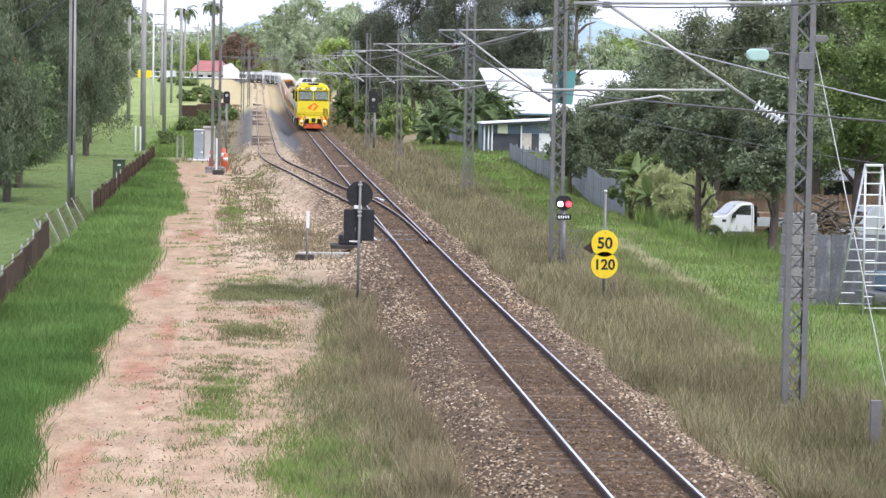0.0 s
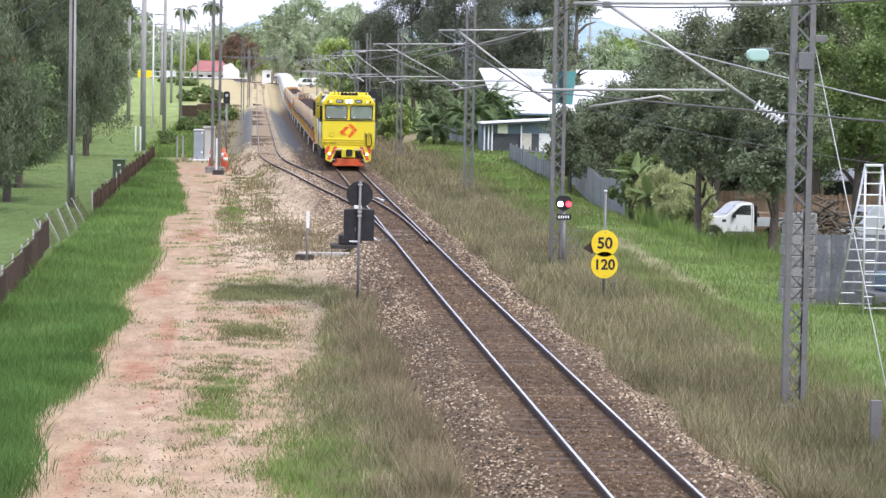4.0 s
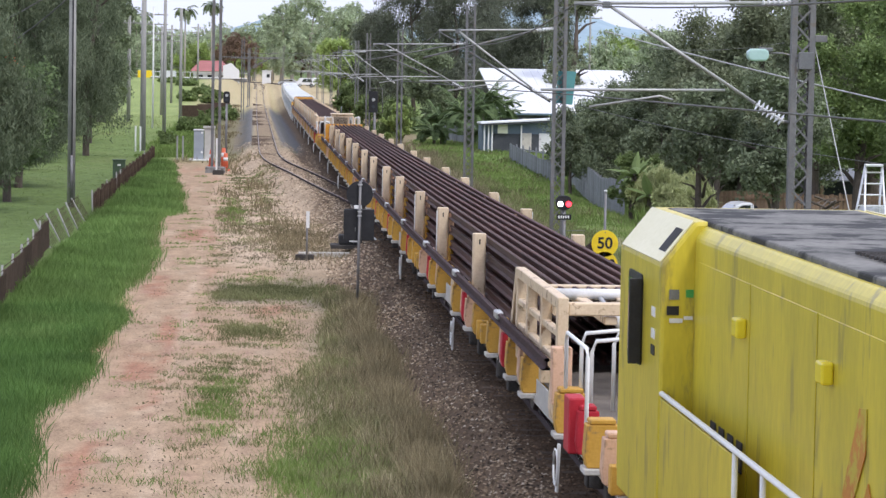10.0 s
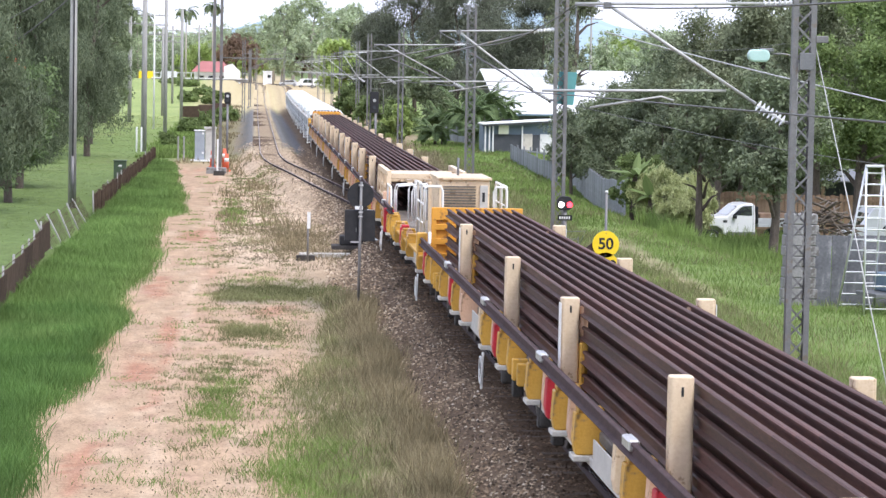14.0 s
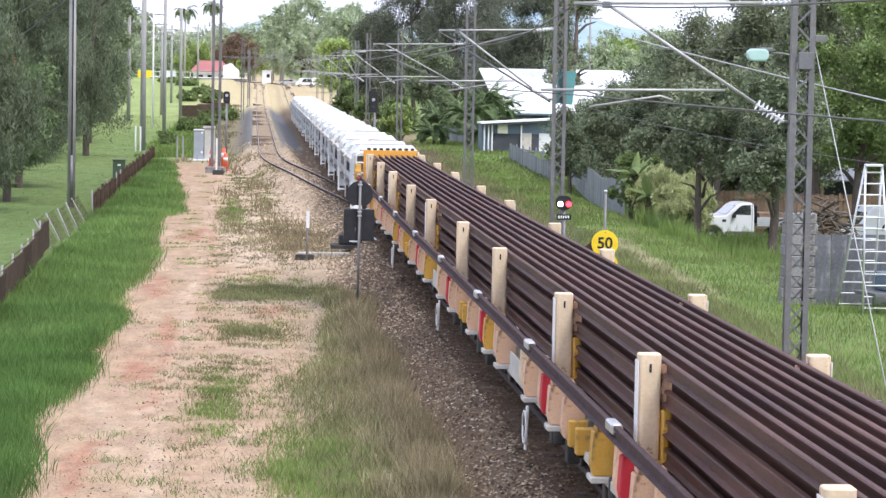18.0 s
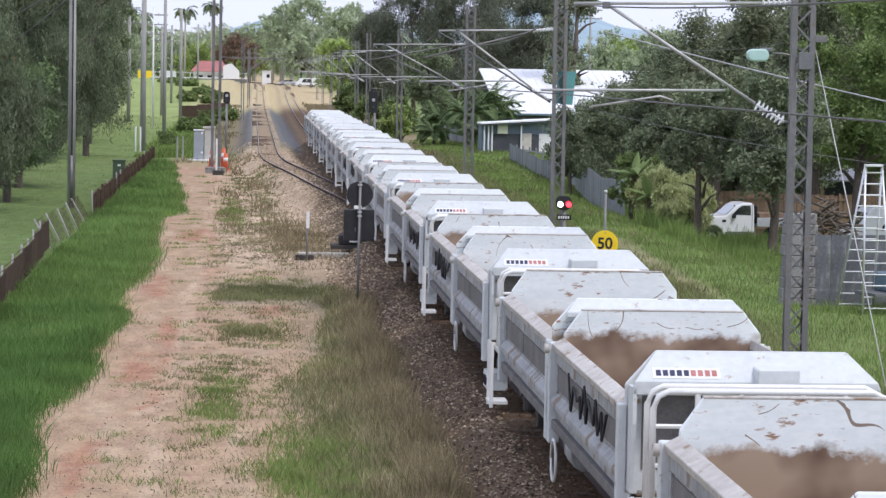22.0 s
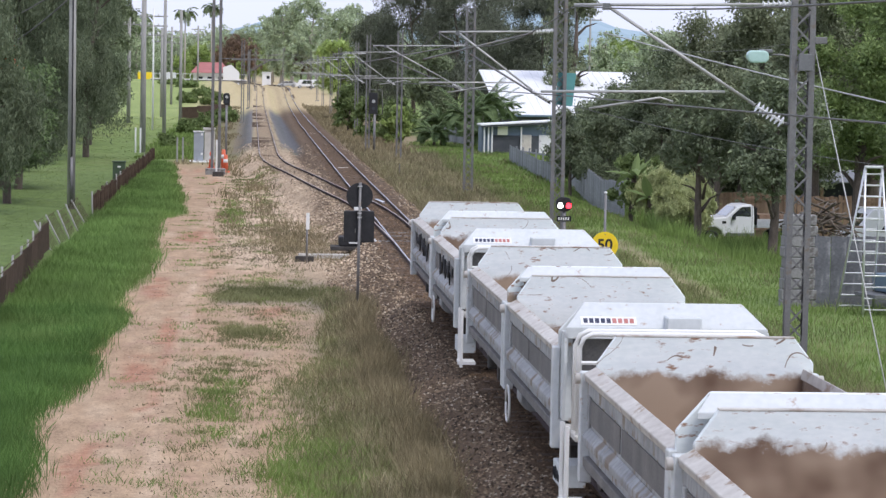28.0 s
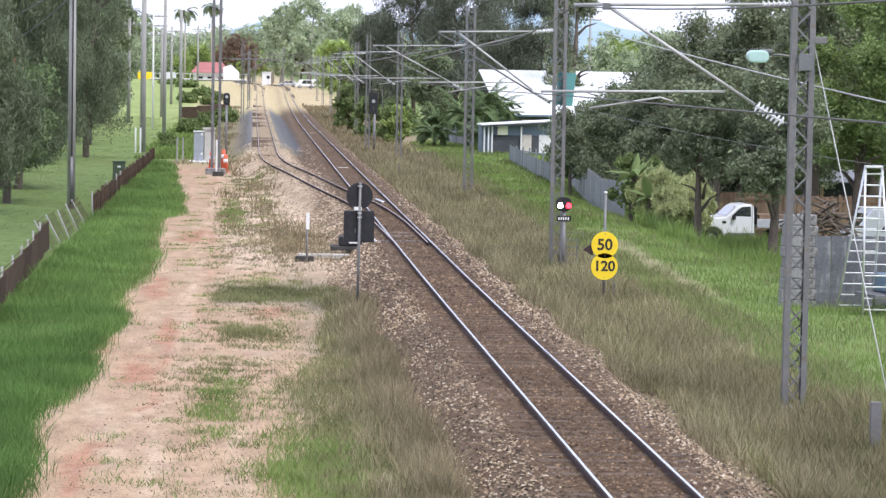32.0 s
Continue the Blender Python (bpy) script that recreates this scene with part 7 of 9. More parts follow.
    solid("cable_pit", bm, M_FOOT, "low concrete cable trough by the point machine", "cable trough", at=pose(-2.45, 85.0, ground_z(-2.45, 85.0), 0, 0, 4), bevel=0.02)
    bm = box(bmesh.new(), -0.28, 0.28, -0.16, 0.16, -0.1, 0.16)
    solid("cable_pit", bm, M_UNDER, "dark open cable pit in the gravel", "cable pit", at=pose(-3.25, 83.6, ground_z(-3.25, 83.6)), bevel=0.01)
    # white-topped gauge post
    x, y = -3.2, 83.0
    g = thing("marker_post", "slim grey post with a white plate", "marker post", at=pose(x, y, ground_z(x, y)))
    part("stake", rod(bmesh.new(), (0, 0, -0.3), (0, 0, 1.45), 0.03, 8), M_STEEL, g)
    part("plate", box(bmesh.new(), -0.03, 0.07, -0.05, -0.035, 1.0, 1.5), M_WHITE, g, "white plate", 0.005)
    # far signals
    x, y = -6.2, 165.0
    s = thing("main_signal", "black signal head on a grey post", "railway signal", at=pose(x, y, ground_z(x, y)))
    o = -ground_z(x, y)
    part("post", rod(bmesh.new(), (0, 0, -0.3), (0, 0, o + 3.2), 0.07, 10), M_STEEL, s)
    part("head", prism(bmesh.new(), round_rect(-0.2, 0.2, o + 3.05, o + 3.75, 0.15), 1, -0.1, 0.1), M_BLACK, s, "black signal head", 0.02)
    for z in (3.25, 3.52):
        part("lens", rod(bmesh.new(), (0, -0.13, o + z), (0, -0.1, o + z), 0.09, 14), M_STEEL2 if z > 3.4 else M_TANK, s)
    x, y = 4.0, 195.0
    s = thing("main_signal", "black framed signal facing away on a post", "railway signal", at=pose(x, y, ground_z(x, y)))
    o = -ground_z(x, y)
    part("post", rod(bmesh.new(), (0, 0, -0.3), (0, 0, o + 2.3), 0.09, 10), M_STEEL, s)
    part("head", box(bmesh.new(), -0.42, 0.2, -0.1, 0.1, o + 2.2, o + 3.7), M_BLACK, s, "black signal head", 0.03)
    part("frame", tube(bmesh.new(), [(-0.4, 0.1, o + 3.9), (0.5, 0.1, o + 3.9), (0.55, 0.1, o + 2.2), (-0.1, 0.1, o + 2.1)], 0.035, 6), M_STEEL, s)
    for z in (2.6, 3.1):
        part("lens", rod(bmesh.new(), (-0.1, -0.14, o + z), (-0.1, -0.1, o + z), 0.12, 14), M_STEEL2 if z > 3 else M_TANK, s)
    # short steel posts and markers
    for x, y, h, lab in ((4.83, 42.6, 0.85, "short grey steel channel post in the grass"), (4.55, 71.5, 0.5, "thin rusty stake in the grass"), (3.3, 150, 0.8, "thin grey stake beside the line")):
        bm = box(bmesh.new(), -0.085 if h > 0.8 else -0.02, 0.085 if h > 0.8 else 0.02, -0.05, 0.05, -0.3, h)
        solid("line_post", bm, M_STEEL if h > 0.7 else M_STEELDARK, lab, "post", at=pose(x, y, ground_z(x, y)), bevel=0.008)
    for x, y in ((-0.0, 152.0), (0.4, 236), (-3.55, 176.0), (-3.1, 290)):
        x = x if y in (176.0, 290) else float(main_x(y)) + 0.0
        bm = box(bmesh.new(), -0.28, 0.28, -0.35, 0.35, 0, 0.05)
        solid("track_magnet", bm, M_RIMWHITE, "pale flat track unit between the rails", "track unit", "track units", at=pose(x, y, -0.16 + float(rise(y))), bevel=0.01)


M_RIMWHITE = surface("dusty_white_plastic", (0.5, 0.46, 0.40), (0.66, 0.62, 0.55), 5, 0.7, 0, 0.05)
build_masts()
build_wires()
build_signals()

# ---------------------------------------------------------------- the park side: fence, poles, cabinets
M_CASEBLUE = surface("blue_grey_enamel", (0.26, 0.29, 0.33), (0.36, 0.39, 0.43), 2, 0.55, 0, 0.04)


def build_park():
    # low dark fence: posts and thin infill sheets, some bays pushed over
    f = thing("park_fence", "low dark brown fence with a pushed-over wire bay", "fence")
    rnd = random.Random(4)
    y, k = 58.0, 0
    post = mesh_of("fence_post", box(bmesh.new(), -0.05, 0.05, -0.05, 0.05, -0.3, 0.98), M_FENCEBROWN, 0.01, 1)
    pale = mesh_of("fence_post", rod(bmesh.new(), (0, 0, -0.3), (0, 0, 1.05), 0.028, 8), M_POLE)
    sheet = mesh_of("fence_sheet", box(bmesh.new(), -0.012, 0.012, 0.02, 3.58, 0.0, 0.86), M_FENCEBROWN, 0.004, 1)
    wire = mesh_of("fence_rail", rod(bmesh.new(), (0, 0, 0), (0, 3.6, 0), 0.010, 5), M_FENCEBROWN)
    upright = mesh_of("fence_wire", rod(bmesh.new(), (0, 0, -0.1), (0, 0, 0.95), 0.010, 5), M_FENCEBROWN)
    while y < 168:
        x = float(np.interp(y, (58, 66, 84, 92, 104, 168), (-10.6, -10.75, -11.15, -11.0, -10.78, -10.6)))
        z = ground_z(x, y)
        bent = 84 < y < 104
        lean = rnd.uniform(22, 32) if bent else rnd.uniform(-3, 3)
        placed(part("fence_post", pale if y < 104 or rnd.random() < 0.2 else post, None, f), x, y, z, rnd.uniform(-6, 6) if bent else 0, lean * -1, 0)
        if bent:
            for h in (0.25, 0.5, 0.75):
                placed(part("fence_rail", wire, None, f), x - h * math.sin(radians(lean)), y, z + h * math.cos(radians(lean)))
            for q in (0.6, 1.2, 1.8, 2.4, 3.0):
                placed(part("fence_wire", upright, None, f), x, y + q, z, 0, -lean, 0)
        else:
            placed(part("fence_sheet", sheet, None, f), x, y, z + 0.03, 0, -lean, 0)
            for q in (0.9, 1.8, 2.7) if y > 104 else ():
                placed(part("fence_post", post, None, f), x + 0.03, y + q, z - 0.10, 0, -lean, 0)
        placed(part("fence_rail", wire, None, f), x + (0.0 if not bent else -0.96 * math.sin(radians(lean))), y, z + 0.96 * math.cos(radians(lean)))
        y += 3.6
        k += 1
    # timber power poles along the park
    for i, (x, y, h, r, cross) in enumerate(((-12.05, 112.3, 11.5, 0.17, 0), (-12.0, 188.8, 12.5, 0.21, 2), (-17.2, 290, 11.0, 0.22, 1), (-13.7, 260, 11.3, 0.10, 3), (-11.85, 233, 12.5, 0.17, 0), (-11.95, 295, 12.0, 0.19, 0), (-15.0, 330, 10.5, 0.18, 2), (-16.5, 430, 12, 0.2, 3), (-14.0, 520, 11, 0.2, 2), (32.2, 300, 13.5, 0.14, 2))):
        z = ground_z(x, y)
        p = thing("power_pole", "weathered timber power pole standing in the park", "power pole", "power poles", at=pose(x, y, z))
        mat = M_POLE if i != 3 else M_WHITE
        part("shaft", rod(bmesh.new(), (0, 0, -0.5), (0, 0, h), r, 12, r * 0.78), mat, p)
        if i == 0:
            part("cable_cover", box(bmesh.new(), 0.0, 0.05, -r - 0.02, -r + 0.02, 2.0, h), M_BLACK, p, "black cable running up the pole")
            part("pole_guard", rod(bmesh.new(), (0.02, -r - 0.02, 0.2), (0.02, -r - 0.02, 2.1), 0.06, 8), M_STEEL, p, "galvanised cable guard")
        for c in range(cross):
            zz = h - 0.8 - 0.9 * c
            a = part("crossarm", box(bmesh.new(), -1.3, 1.3, -0.06, 0.06, zz, zz + 0.12), M_POLE, p, "", 0.01)
            for xx in (-1.15, -0.45, 0.45, 1.15):
                part("insulator", rod(bmesh.new(), (xx, 0, zz + 0.12), (xx, 0, zz + 0.32), 0.06, 8), M_PORCELAIN, a)
    # two slim white posts beside a pole
    for x, y in ((-12.45, 188.0), (-12.1, 187.4)):
        bm = rod(bmesh.new(), (0, 0, -0.3), (0, 0, 1.7), 0.06, 10)
        solid("bollard", bm, M_WHITE, "slim white bollard beside a power pole", "bollard", "white bollards", at=pose(x, y, ground_z(x, y)), bevel=0.01)
    # green pillar cabinet
    x, y = -11.2, 136.0
    b = thing("green_cabinet", "small green metal service cabinet on the lawn", "service cabinet", at=pose(x, y, ground_z(x, y)))
    green = surface("olive_green_enamel", (0.045, 0.075, 0.045), (0.075, 0.11, 0.065), 3, 0.55, 0, 0.05)
    part("body", box(bmesh.new(), -0.3, 0.3, -0.25, 0.25, 0, 1.1), green, b, "", 0.02)
    part("lid", box(bmesh.new(), -0.33, 0.33, -0.28, 0.28, 1.1, 1.16), green, b, "", 0.015)
    part("notice", box(bmesh.new(), -0.07, 0.09, -0.262, -0.252, 0.85, 0.93), M_WHITE, b, "white notice")
    # signal equipment cabinets on a slab
    x, y = -7.95, 172.0
    c = thing("signal_cabinet", "grey and white signal equipment cabinets on a slab", "equipment cabinet", at=pose(x, y, ground_z(x, y)))
    part("slab", box(bmesh.new(), -0.55, 1.0, -0.7, 0.5, -0.1, 0.08), M_WHITE, c, "white concrete slab", 0.02)
    g = part("grey_case", box(bmesh.new(), -0.28, 0.32, -0.3, 0.3, 0.08, 1.85), M_CASEBLUE, c, "blue-grey cabinet", 0.02)
    part("roof", box(bmesh.new(), -0.32, 0.36, -0.36, 0.34, 1.85, 1.92), M_WHITE, g, "", 0.015)
    for z in (1.65, 0.45):
        part("label_plate", box(bmesh.new(), 0.16, 0.28, -0.312, -0.302, z, z + 0.12), M_WHITE, g)
    w = part("white_case", box(bmesh.new(), 0.36, 1.0, -0.1, 0.45, 0.08, 2.0), M_FOOT, c, "pale grey cabinet", 0.02)
    part("roof", prism(bmesh.new(), [(-0.2, 2.0), (0.55, 2.0), (0.55, 2.06), (-0.2, 2.14)], 0, 0.28, 1.05), M_FOOT, w, "", 0.01)
    for dx in (-0.95, -1.3):
        bm = box(bmesh.new(), -0.05, 0.05, -0.05, 0.05, -0.3, 1.5)
        solid("timber_stake", bm, M_POLE, "short timber stake by the cabinets", "stake", "stakes", at=pose(x + dx, y - 0.2, ground_z(x + dx, y)), bevel=0.01)
    # plinth under the twin posts, white striker post, cones
    bm = box(bmesh.new(), -0.55, 0.55, -0.45, 0.45, -0.1, 0.32)
    solid("plinth", bm, M_CONCRETE, "stained concrete plinth under the steel posts", "plinth", at=pose(-6.68, 152.4, ground_z(-6.7, 152.4)), bevel=0.03)
    bm = box(bmesh.new(), -0.3, 0.3, -0.25, 0.25, -0.1, 0.25)
    solid("plinth", bm, M_UNDER, "low dark concrete block in the soil", "plinth", at=pose(-6.5, 149.4, ground_z(-6.5, 149.4)), bevel=0.03)
    bm = box(bmesh.new(), -0.05, 0.05, -0.03, 0.03, -0.2, 1.9)
    solid("marker_post", bm, M_WHITE, "tall white marker board beside the plinth", "marker post", at=pose(-6.62, 151.7, ground_z(-6.6, 151.7)), bevel=0.008)
    for x, y, s in ((-6.15, 155.5, 1.0), (-6.3, 160.0, 1.15), (-7.0, 160.5, 1.0)):
        t = thing("traffic_bollard", "orange plastic bollard with white band", "traffic cone", "orange bollards", at=pose(x, y, ground_z(x, y)))
        part("base", rod(bmesh.new(), (0, 0, 0), (0, 0, 0.1), 0.24, 14), M_ORANGE, t, "", 0.015)
        part("cone", rod(bmesh.new(), (0, 0, 0.1), (0, 0, 1.0 * s), 0.16, 14, 0.10), M_ORANGE, t)
        part("band", rod(bmesh.new(), (0, 0, 0.55 * s), (0, 0, 0.75 * s), 0.137, 14, 0.122), M_WHITE, t, "white reflective band")


build_park()

# ---------------------------------------------------------------- trees and shrubs
LEAF = {
    "casuarina": island_surface("grey_green_needles", (0.105, 0.130, 0.080), (0.185, 0.222, 0.135), 0.75, through_light=0.2, spec=0.12),
    "poinciana": island_surface("feathery_mid_green_leaf", (0.115, 0.164, 0.077), (0.184, 0.251, 0.112), 0.6, through_light=0.3, spec=0.12),
    "dark": island_surface("deep_olive_leaf", (0.162, 0.199, 0.120), (0.268, 0.317, 0.183), 0.7, through_light=0.2, spec=0.12),
    "gumdark": island_surface("bronze_olive_leaf", (0.152, 0.176, 0.106), (0.250, 0.276, 0.168), 0.65, through_light=0.2, spec=0.12),
    "mango": island_surface("dense_dark_leaf", (0.143, 0.174, 0.110), (0.228, 0.268, 0.160), 0.6, through_light=0.15, spec=0.12),
    "sheoak": island_surface("dull_grey_brown_needles", (0.100, 0.112, 0.082), (0.168, 0.186, 0.132), 0.8, through_light=0.15, spec=0.1),
    # aerial haze is mixed into the far gums' pale leaf colour
    "gum": island_surface("haze_tinted_grey_green_leaf", (0.29, 0.345, 0.225), (0.53, 0.60, 0.40), 0.8, through_light=0.3, spec=0.12),
    # yellow-green leaf with sunlight put into its bright colour
    "pale": island_surface("sunlit_yellow_green_leaf", (0.27, 0.355, 0.115), (0.42, 0.51, 0.19), 0.7, through_light=0.35, spec=0.12),
    "bright": island_surface("fresh_green_leaf", (0.150, 0.212, 0.080), (0.269, 0.346, 0.131), 0.55, through_light=0.3, spec=0.12),
    "orange": island_surface("brown_red_foliage", (0.165, 0.118, 0.088), (0.28, 0.190, 0.135), 0.8, through_light=0.2, spec=0.12),
    "reed": island_surface("rank_straw_green_leaf", (0.30, 0.345, 0.15), (0.54, 0.565, 0.30), 0.7, through_light=0.3, spec=0.12),
    "shrub": island_surface("mixed_green_shrub_leaf", (0.131, 0.182, 0.069), (0.237, 0.301, 0.118), 0.65, through_light=0.3, spec=0.12),
}
BLOOM = island_surface("scarlet_bloom", (0.65, 0.06, 0.02), (0.8, 0.14, 0.04), 0.6)
NOTE = {"casuarina": "drooping grey-green she-oak at the park edge", "poinciana": "spreading green tree with few scarlet blooms", "dark": "tall dark olive tree with dense crown",
        "gumdark": "bronze-green gum tree with ragged crown", "mango": "dense dark rounded tree behind the fence", "sheoak": "tall dull grey-green she-oak with pale stems", "gum": "distant grey-green gum tree with haze in its leaf colour",
        "pale": "light yellow-green leafy tree", "bright": "fresh green broad-leaved tree behind the yard", "orange": "distant tree with dull brown-red foliage", "shrub": "mixed green shrub at the bank", "reed": "rank straw-green bush beside the banana plants"}
PLAN = [
    ("casuarina", -15.4, 100, -0.3, 9.6, 2.2), ("casuarina", -15.1, 108, 1.0, 5.2, 2.1), ("poinciana", -15.0, 117, 0.7, 6.0, 2.3), ("poinciana", -18.4, 121, 0.3, 6.4, 2.6),
    ("casuarina", -15.6, 130, 0.3, 13.0, 2.6), ("casuarina", -19.5, 128, 0.0, 13.5, 3.2), ("casuarina", -15.2, 178, -0.4, 15.4, 2.5), ("casuarina", -17.6, 172, -0.3, 15.0, 3.0), ("casuarina", -23, 140, 0, 14, 4.4), ("casuarina", -16.6, 206, 0.2, 16.5, 2.6),
    ("dark", -18.8, 235, 0.2, 18.2, 3.2), ("dark", -19.8, 285, 0.4, 18.7, 2.9), ("dark", -19.5, 214, 0.2, 10, 2.8), ("dark", -20.5, 320, 0.2, 12, 2.6), ("dark", -23, 190, 0, 13, 4), ("dark", -21.7, 260, 0.6, 19.5, 4.2), ("dark", -27.9, 300, 0.6, 19.3, 5.2), ("dark", -21.4, 350, 1.6, 16.6, 2.3), ("dark", -34, 300, 0.5, 18, 6.2), ("dark", -25, 215, 0.6, 17, 4.5),
    ("casuarina", -17.7, 141, -0.5, 2.7, 1.7), ("casuarina", -17.3, 152, -0.5, 2.9, 1.6), ("casuarina", -17.4, 165, -0.5, 2.8, 1.7), ("casuarina", -18.6, 190, -0.5, 2.8, 1.8), ("casuarina", -19.6, 222, -0.5, 2.9, 1.9), ("casuarina", -21.0, 262, -0.5, 2.9, 2.0), ("casuarina", -22.4, 305, -0.5, 2.9, 2.2), ("poinciana", -16.6, 132, -0.4, 4.4, 1.9),
    ("shrub", -15.4, 505, 0.3, 2.0, 2.2), ("shrub", -12.2, 470, 0.0, 1.5, 1.9), ("shrub", -18.6, 520, 0.4, 2.2, 2.4), ("shrub", -10.3, 430, -0.3, 1.2, 1.6), ("shrub", -14.2, 440, -0.3, 1.0, 1.6),
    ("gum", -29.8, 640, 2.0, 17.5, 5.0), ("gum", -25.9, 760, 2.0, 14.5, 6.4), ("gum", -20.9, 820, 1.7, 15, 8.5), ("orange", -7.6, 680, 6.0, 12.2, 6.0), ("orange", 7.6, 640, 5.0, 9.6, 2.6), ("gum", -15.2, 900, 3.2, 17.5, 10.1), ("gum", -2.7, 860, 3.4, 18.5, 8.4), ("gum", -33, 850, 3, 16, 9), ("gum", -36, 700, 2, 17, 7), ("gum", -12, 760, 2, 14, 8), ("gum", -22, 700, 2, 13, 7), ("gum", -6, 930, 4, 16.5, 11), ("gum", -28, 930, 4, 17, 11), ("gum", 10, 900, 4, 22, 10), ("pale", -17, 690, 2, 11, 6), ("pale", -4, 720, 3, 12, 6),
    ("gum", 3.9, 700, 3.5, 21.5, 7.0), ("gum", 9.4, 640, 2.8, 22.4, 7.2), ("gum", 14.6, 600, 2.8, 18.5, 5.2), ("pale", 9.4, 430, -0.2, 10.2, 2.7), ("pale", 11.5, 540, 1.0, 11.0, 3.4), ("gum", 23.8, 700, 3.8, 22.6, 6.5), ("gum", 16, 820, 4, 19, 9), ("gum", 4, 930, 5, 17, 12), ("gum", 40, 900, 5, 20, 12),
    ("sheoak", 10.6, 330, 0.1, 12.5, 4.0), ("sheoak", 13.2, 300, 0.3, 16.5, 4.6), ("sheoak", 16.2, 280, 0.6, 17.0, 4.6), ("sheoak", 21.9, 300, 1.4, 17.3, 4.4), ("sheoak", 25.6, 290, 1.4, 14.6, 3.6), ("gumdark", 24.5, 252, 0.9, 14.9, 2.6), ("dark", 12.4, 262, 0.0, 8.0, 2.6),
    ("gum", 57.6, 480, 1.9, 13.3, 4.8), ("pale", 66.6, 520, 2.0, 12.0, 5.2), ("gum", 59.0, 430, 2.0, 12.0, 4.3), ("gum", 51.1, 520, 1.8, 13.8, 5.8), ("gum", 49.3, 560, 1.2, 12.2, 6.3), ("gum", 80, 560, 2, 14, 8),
    ("mango", 16.8, 165, -0.5, 4.1, 2.1), ("mango", 18.0, 155, -0.5, 5.4, 2.5), ("mango", 19.4, 150, -0.4, 7.8, 2.4), ("gumdark", 18.8, 140, 0.2, 8.9, 2.4), ("mango", 19.6, 135, -0.2, 7.2, 2.0), ("gumdark", 18.8, 128, 0.9, 10.3, 2.4), ("gumdark", 19.8, 120, 1.2, 10.5, 2.3), ("bright", 20.2, 113, 1.3, 9.3, 2.2),
    ("bright", 20.6, 106, 1.3, 9.5, 2.0), ("gumdark", 24.0, 127, 1.6, 11.9, 3.0), ("gumdark", 15.9, 130, 0.4, 5.2, 1.9), ("mango", 22.5, 145, 0, 9, 3.2), ("mango", 20.5, 160, -1.2, 7.6, 3.4), ("mango", 24.0, 158, -1.2, 9.0, 3.6), ("gumdark", 22.0, 132, -0.8, 9.4, 3.0), ("mango", 16.2, 140, -1.0, 3.4, 1.9), ("gumdark", 17.0, 122, -0.6, 5.0, 2.0), ("mango", 20.4, 128, -0.8, 6.2, 2.4), ("bright", 23.5, 118, 0.2, 8.8, 2.6), ("mango", 14.9, 152, -1.0, 3.0, 1.8), ("gumdark", 27.0, 150, -0.6, 11.0, 3.8), ("mango", 16.0, 173, -0.9, 3.4, 2.0), ("mango", 18.8, 180, -0.9, 4.6, 2.8), ("mango", 22.5, 182, -0.8, 5.2, 3.0), ("gumdark", 15.2, 118, 0.9, 5.6, 1.8), ("mango", 13.6, 158, -1.0, 2.2, 1.3),
    ("mango", 14.35, 101, 1.1, 5.6, 2.0), ("mango", 11.95, 103, 1.5, 5.0, 1.5), ("reed", 12.2, 111, -1.0, 1.0, 1.0), ("reed", 11.5, 111.5, -1.0, 1.3, 1.1), ("reed", 13.1, 112.5, -1.4, 1.0, 1.0), ("shrub", 10.7, 112, -0.9, 0.9, 0.7), ("reed", 12.6, 109.5, -1.2, 0.6, 0.8),
    ("shrub", 5.4, 235, -0.4, 3.0, 1.3), ("shrub", 6.8, 225, -0.4, 2.4, 1.0), ("shrub", 4.6, 260, -0.2, 3.8, 1.6), ("pale", 6.7, 215, -0.4, 2.6, 0.9), ("shrub", 12.6, 117, -0.4, 1.9, 1.0), ("shrub", 12.0, 122, -0.4, 1.7, 0.9), ("reed", 13.3, 112, -0.4, 1.4, 0.7), ("reed", 11.5, 108, -0.5, 0.7, 0.8), ("shrub", 8.5, 250, -0.4, 2.6, 1.6),
    ("shrub", -10.7, 197, -0.5, 0.5, 0.9), ("shrub", -7.4, 300, -0.3, 0.7, 1.5), ("shrub", -9.9, 240, -0.4, 0.6, 1.3), ("shrub", -7.8, 185, -0.4, 0.5, 0.7), ("shrub", -9, 260, -0.4, 0.5, 1.4),
]


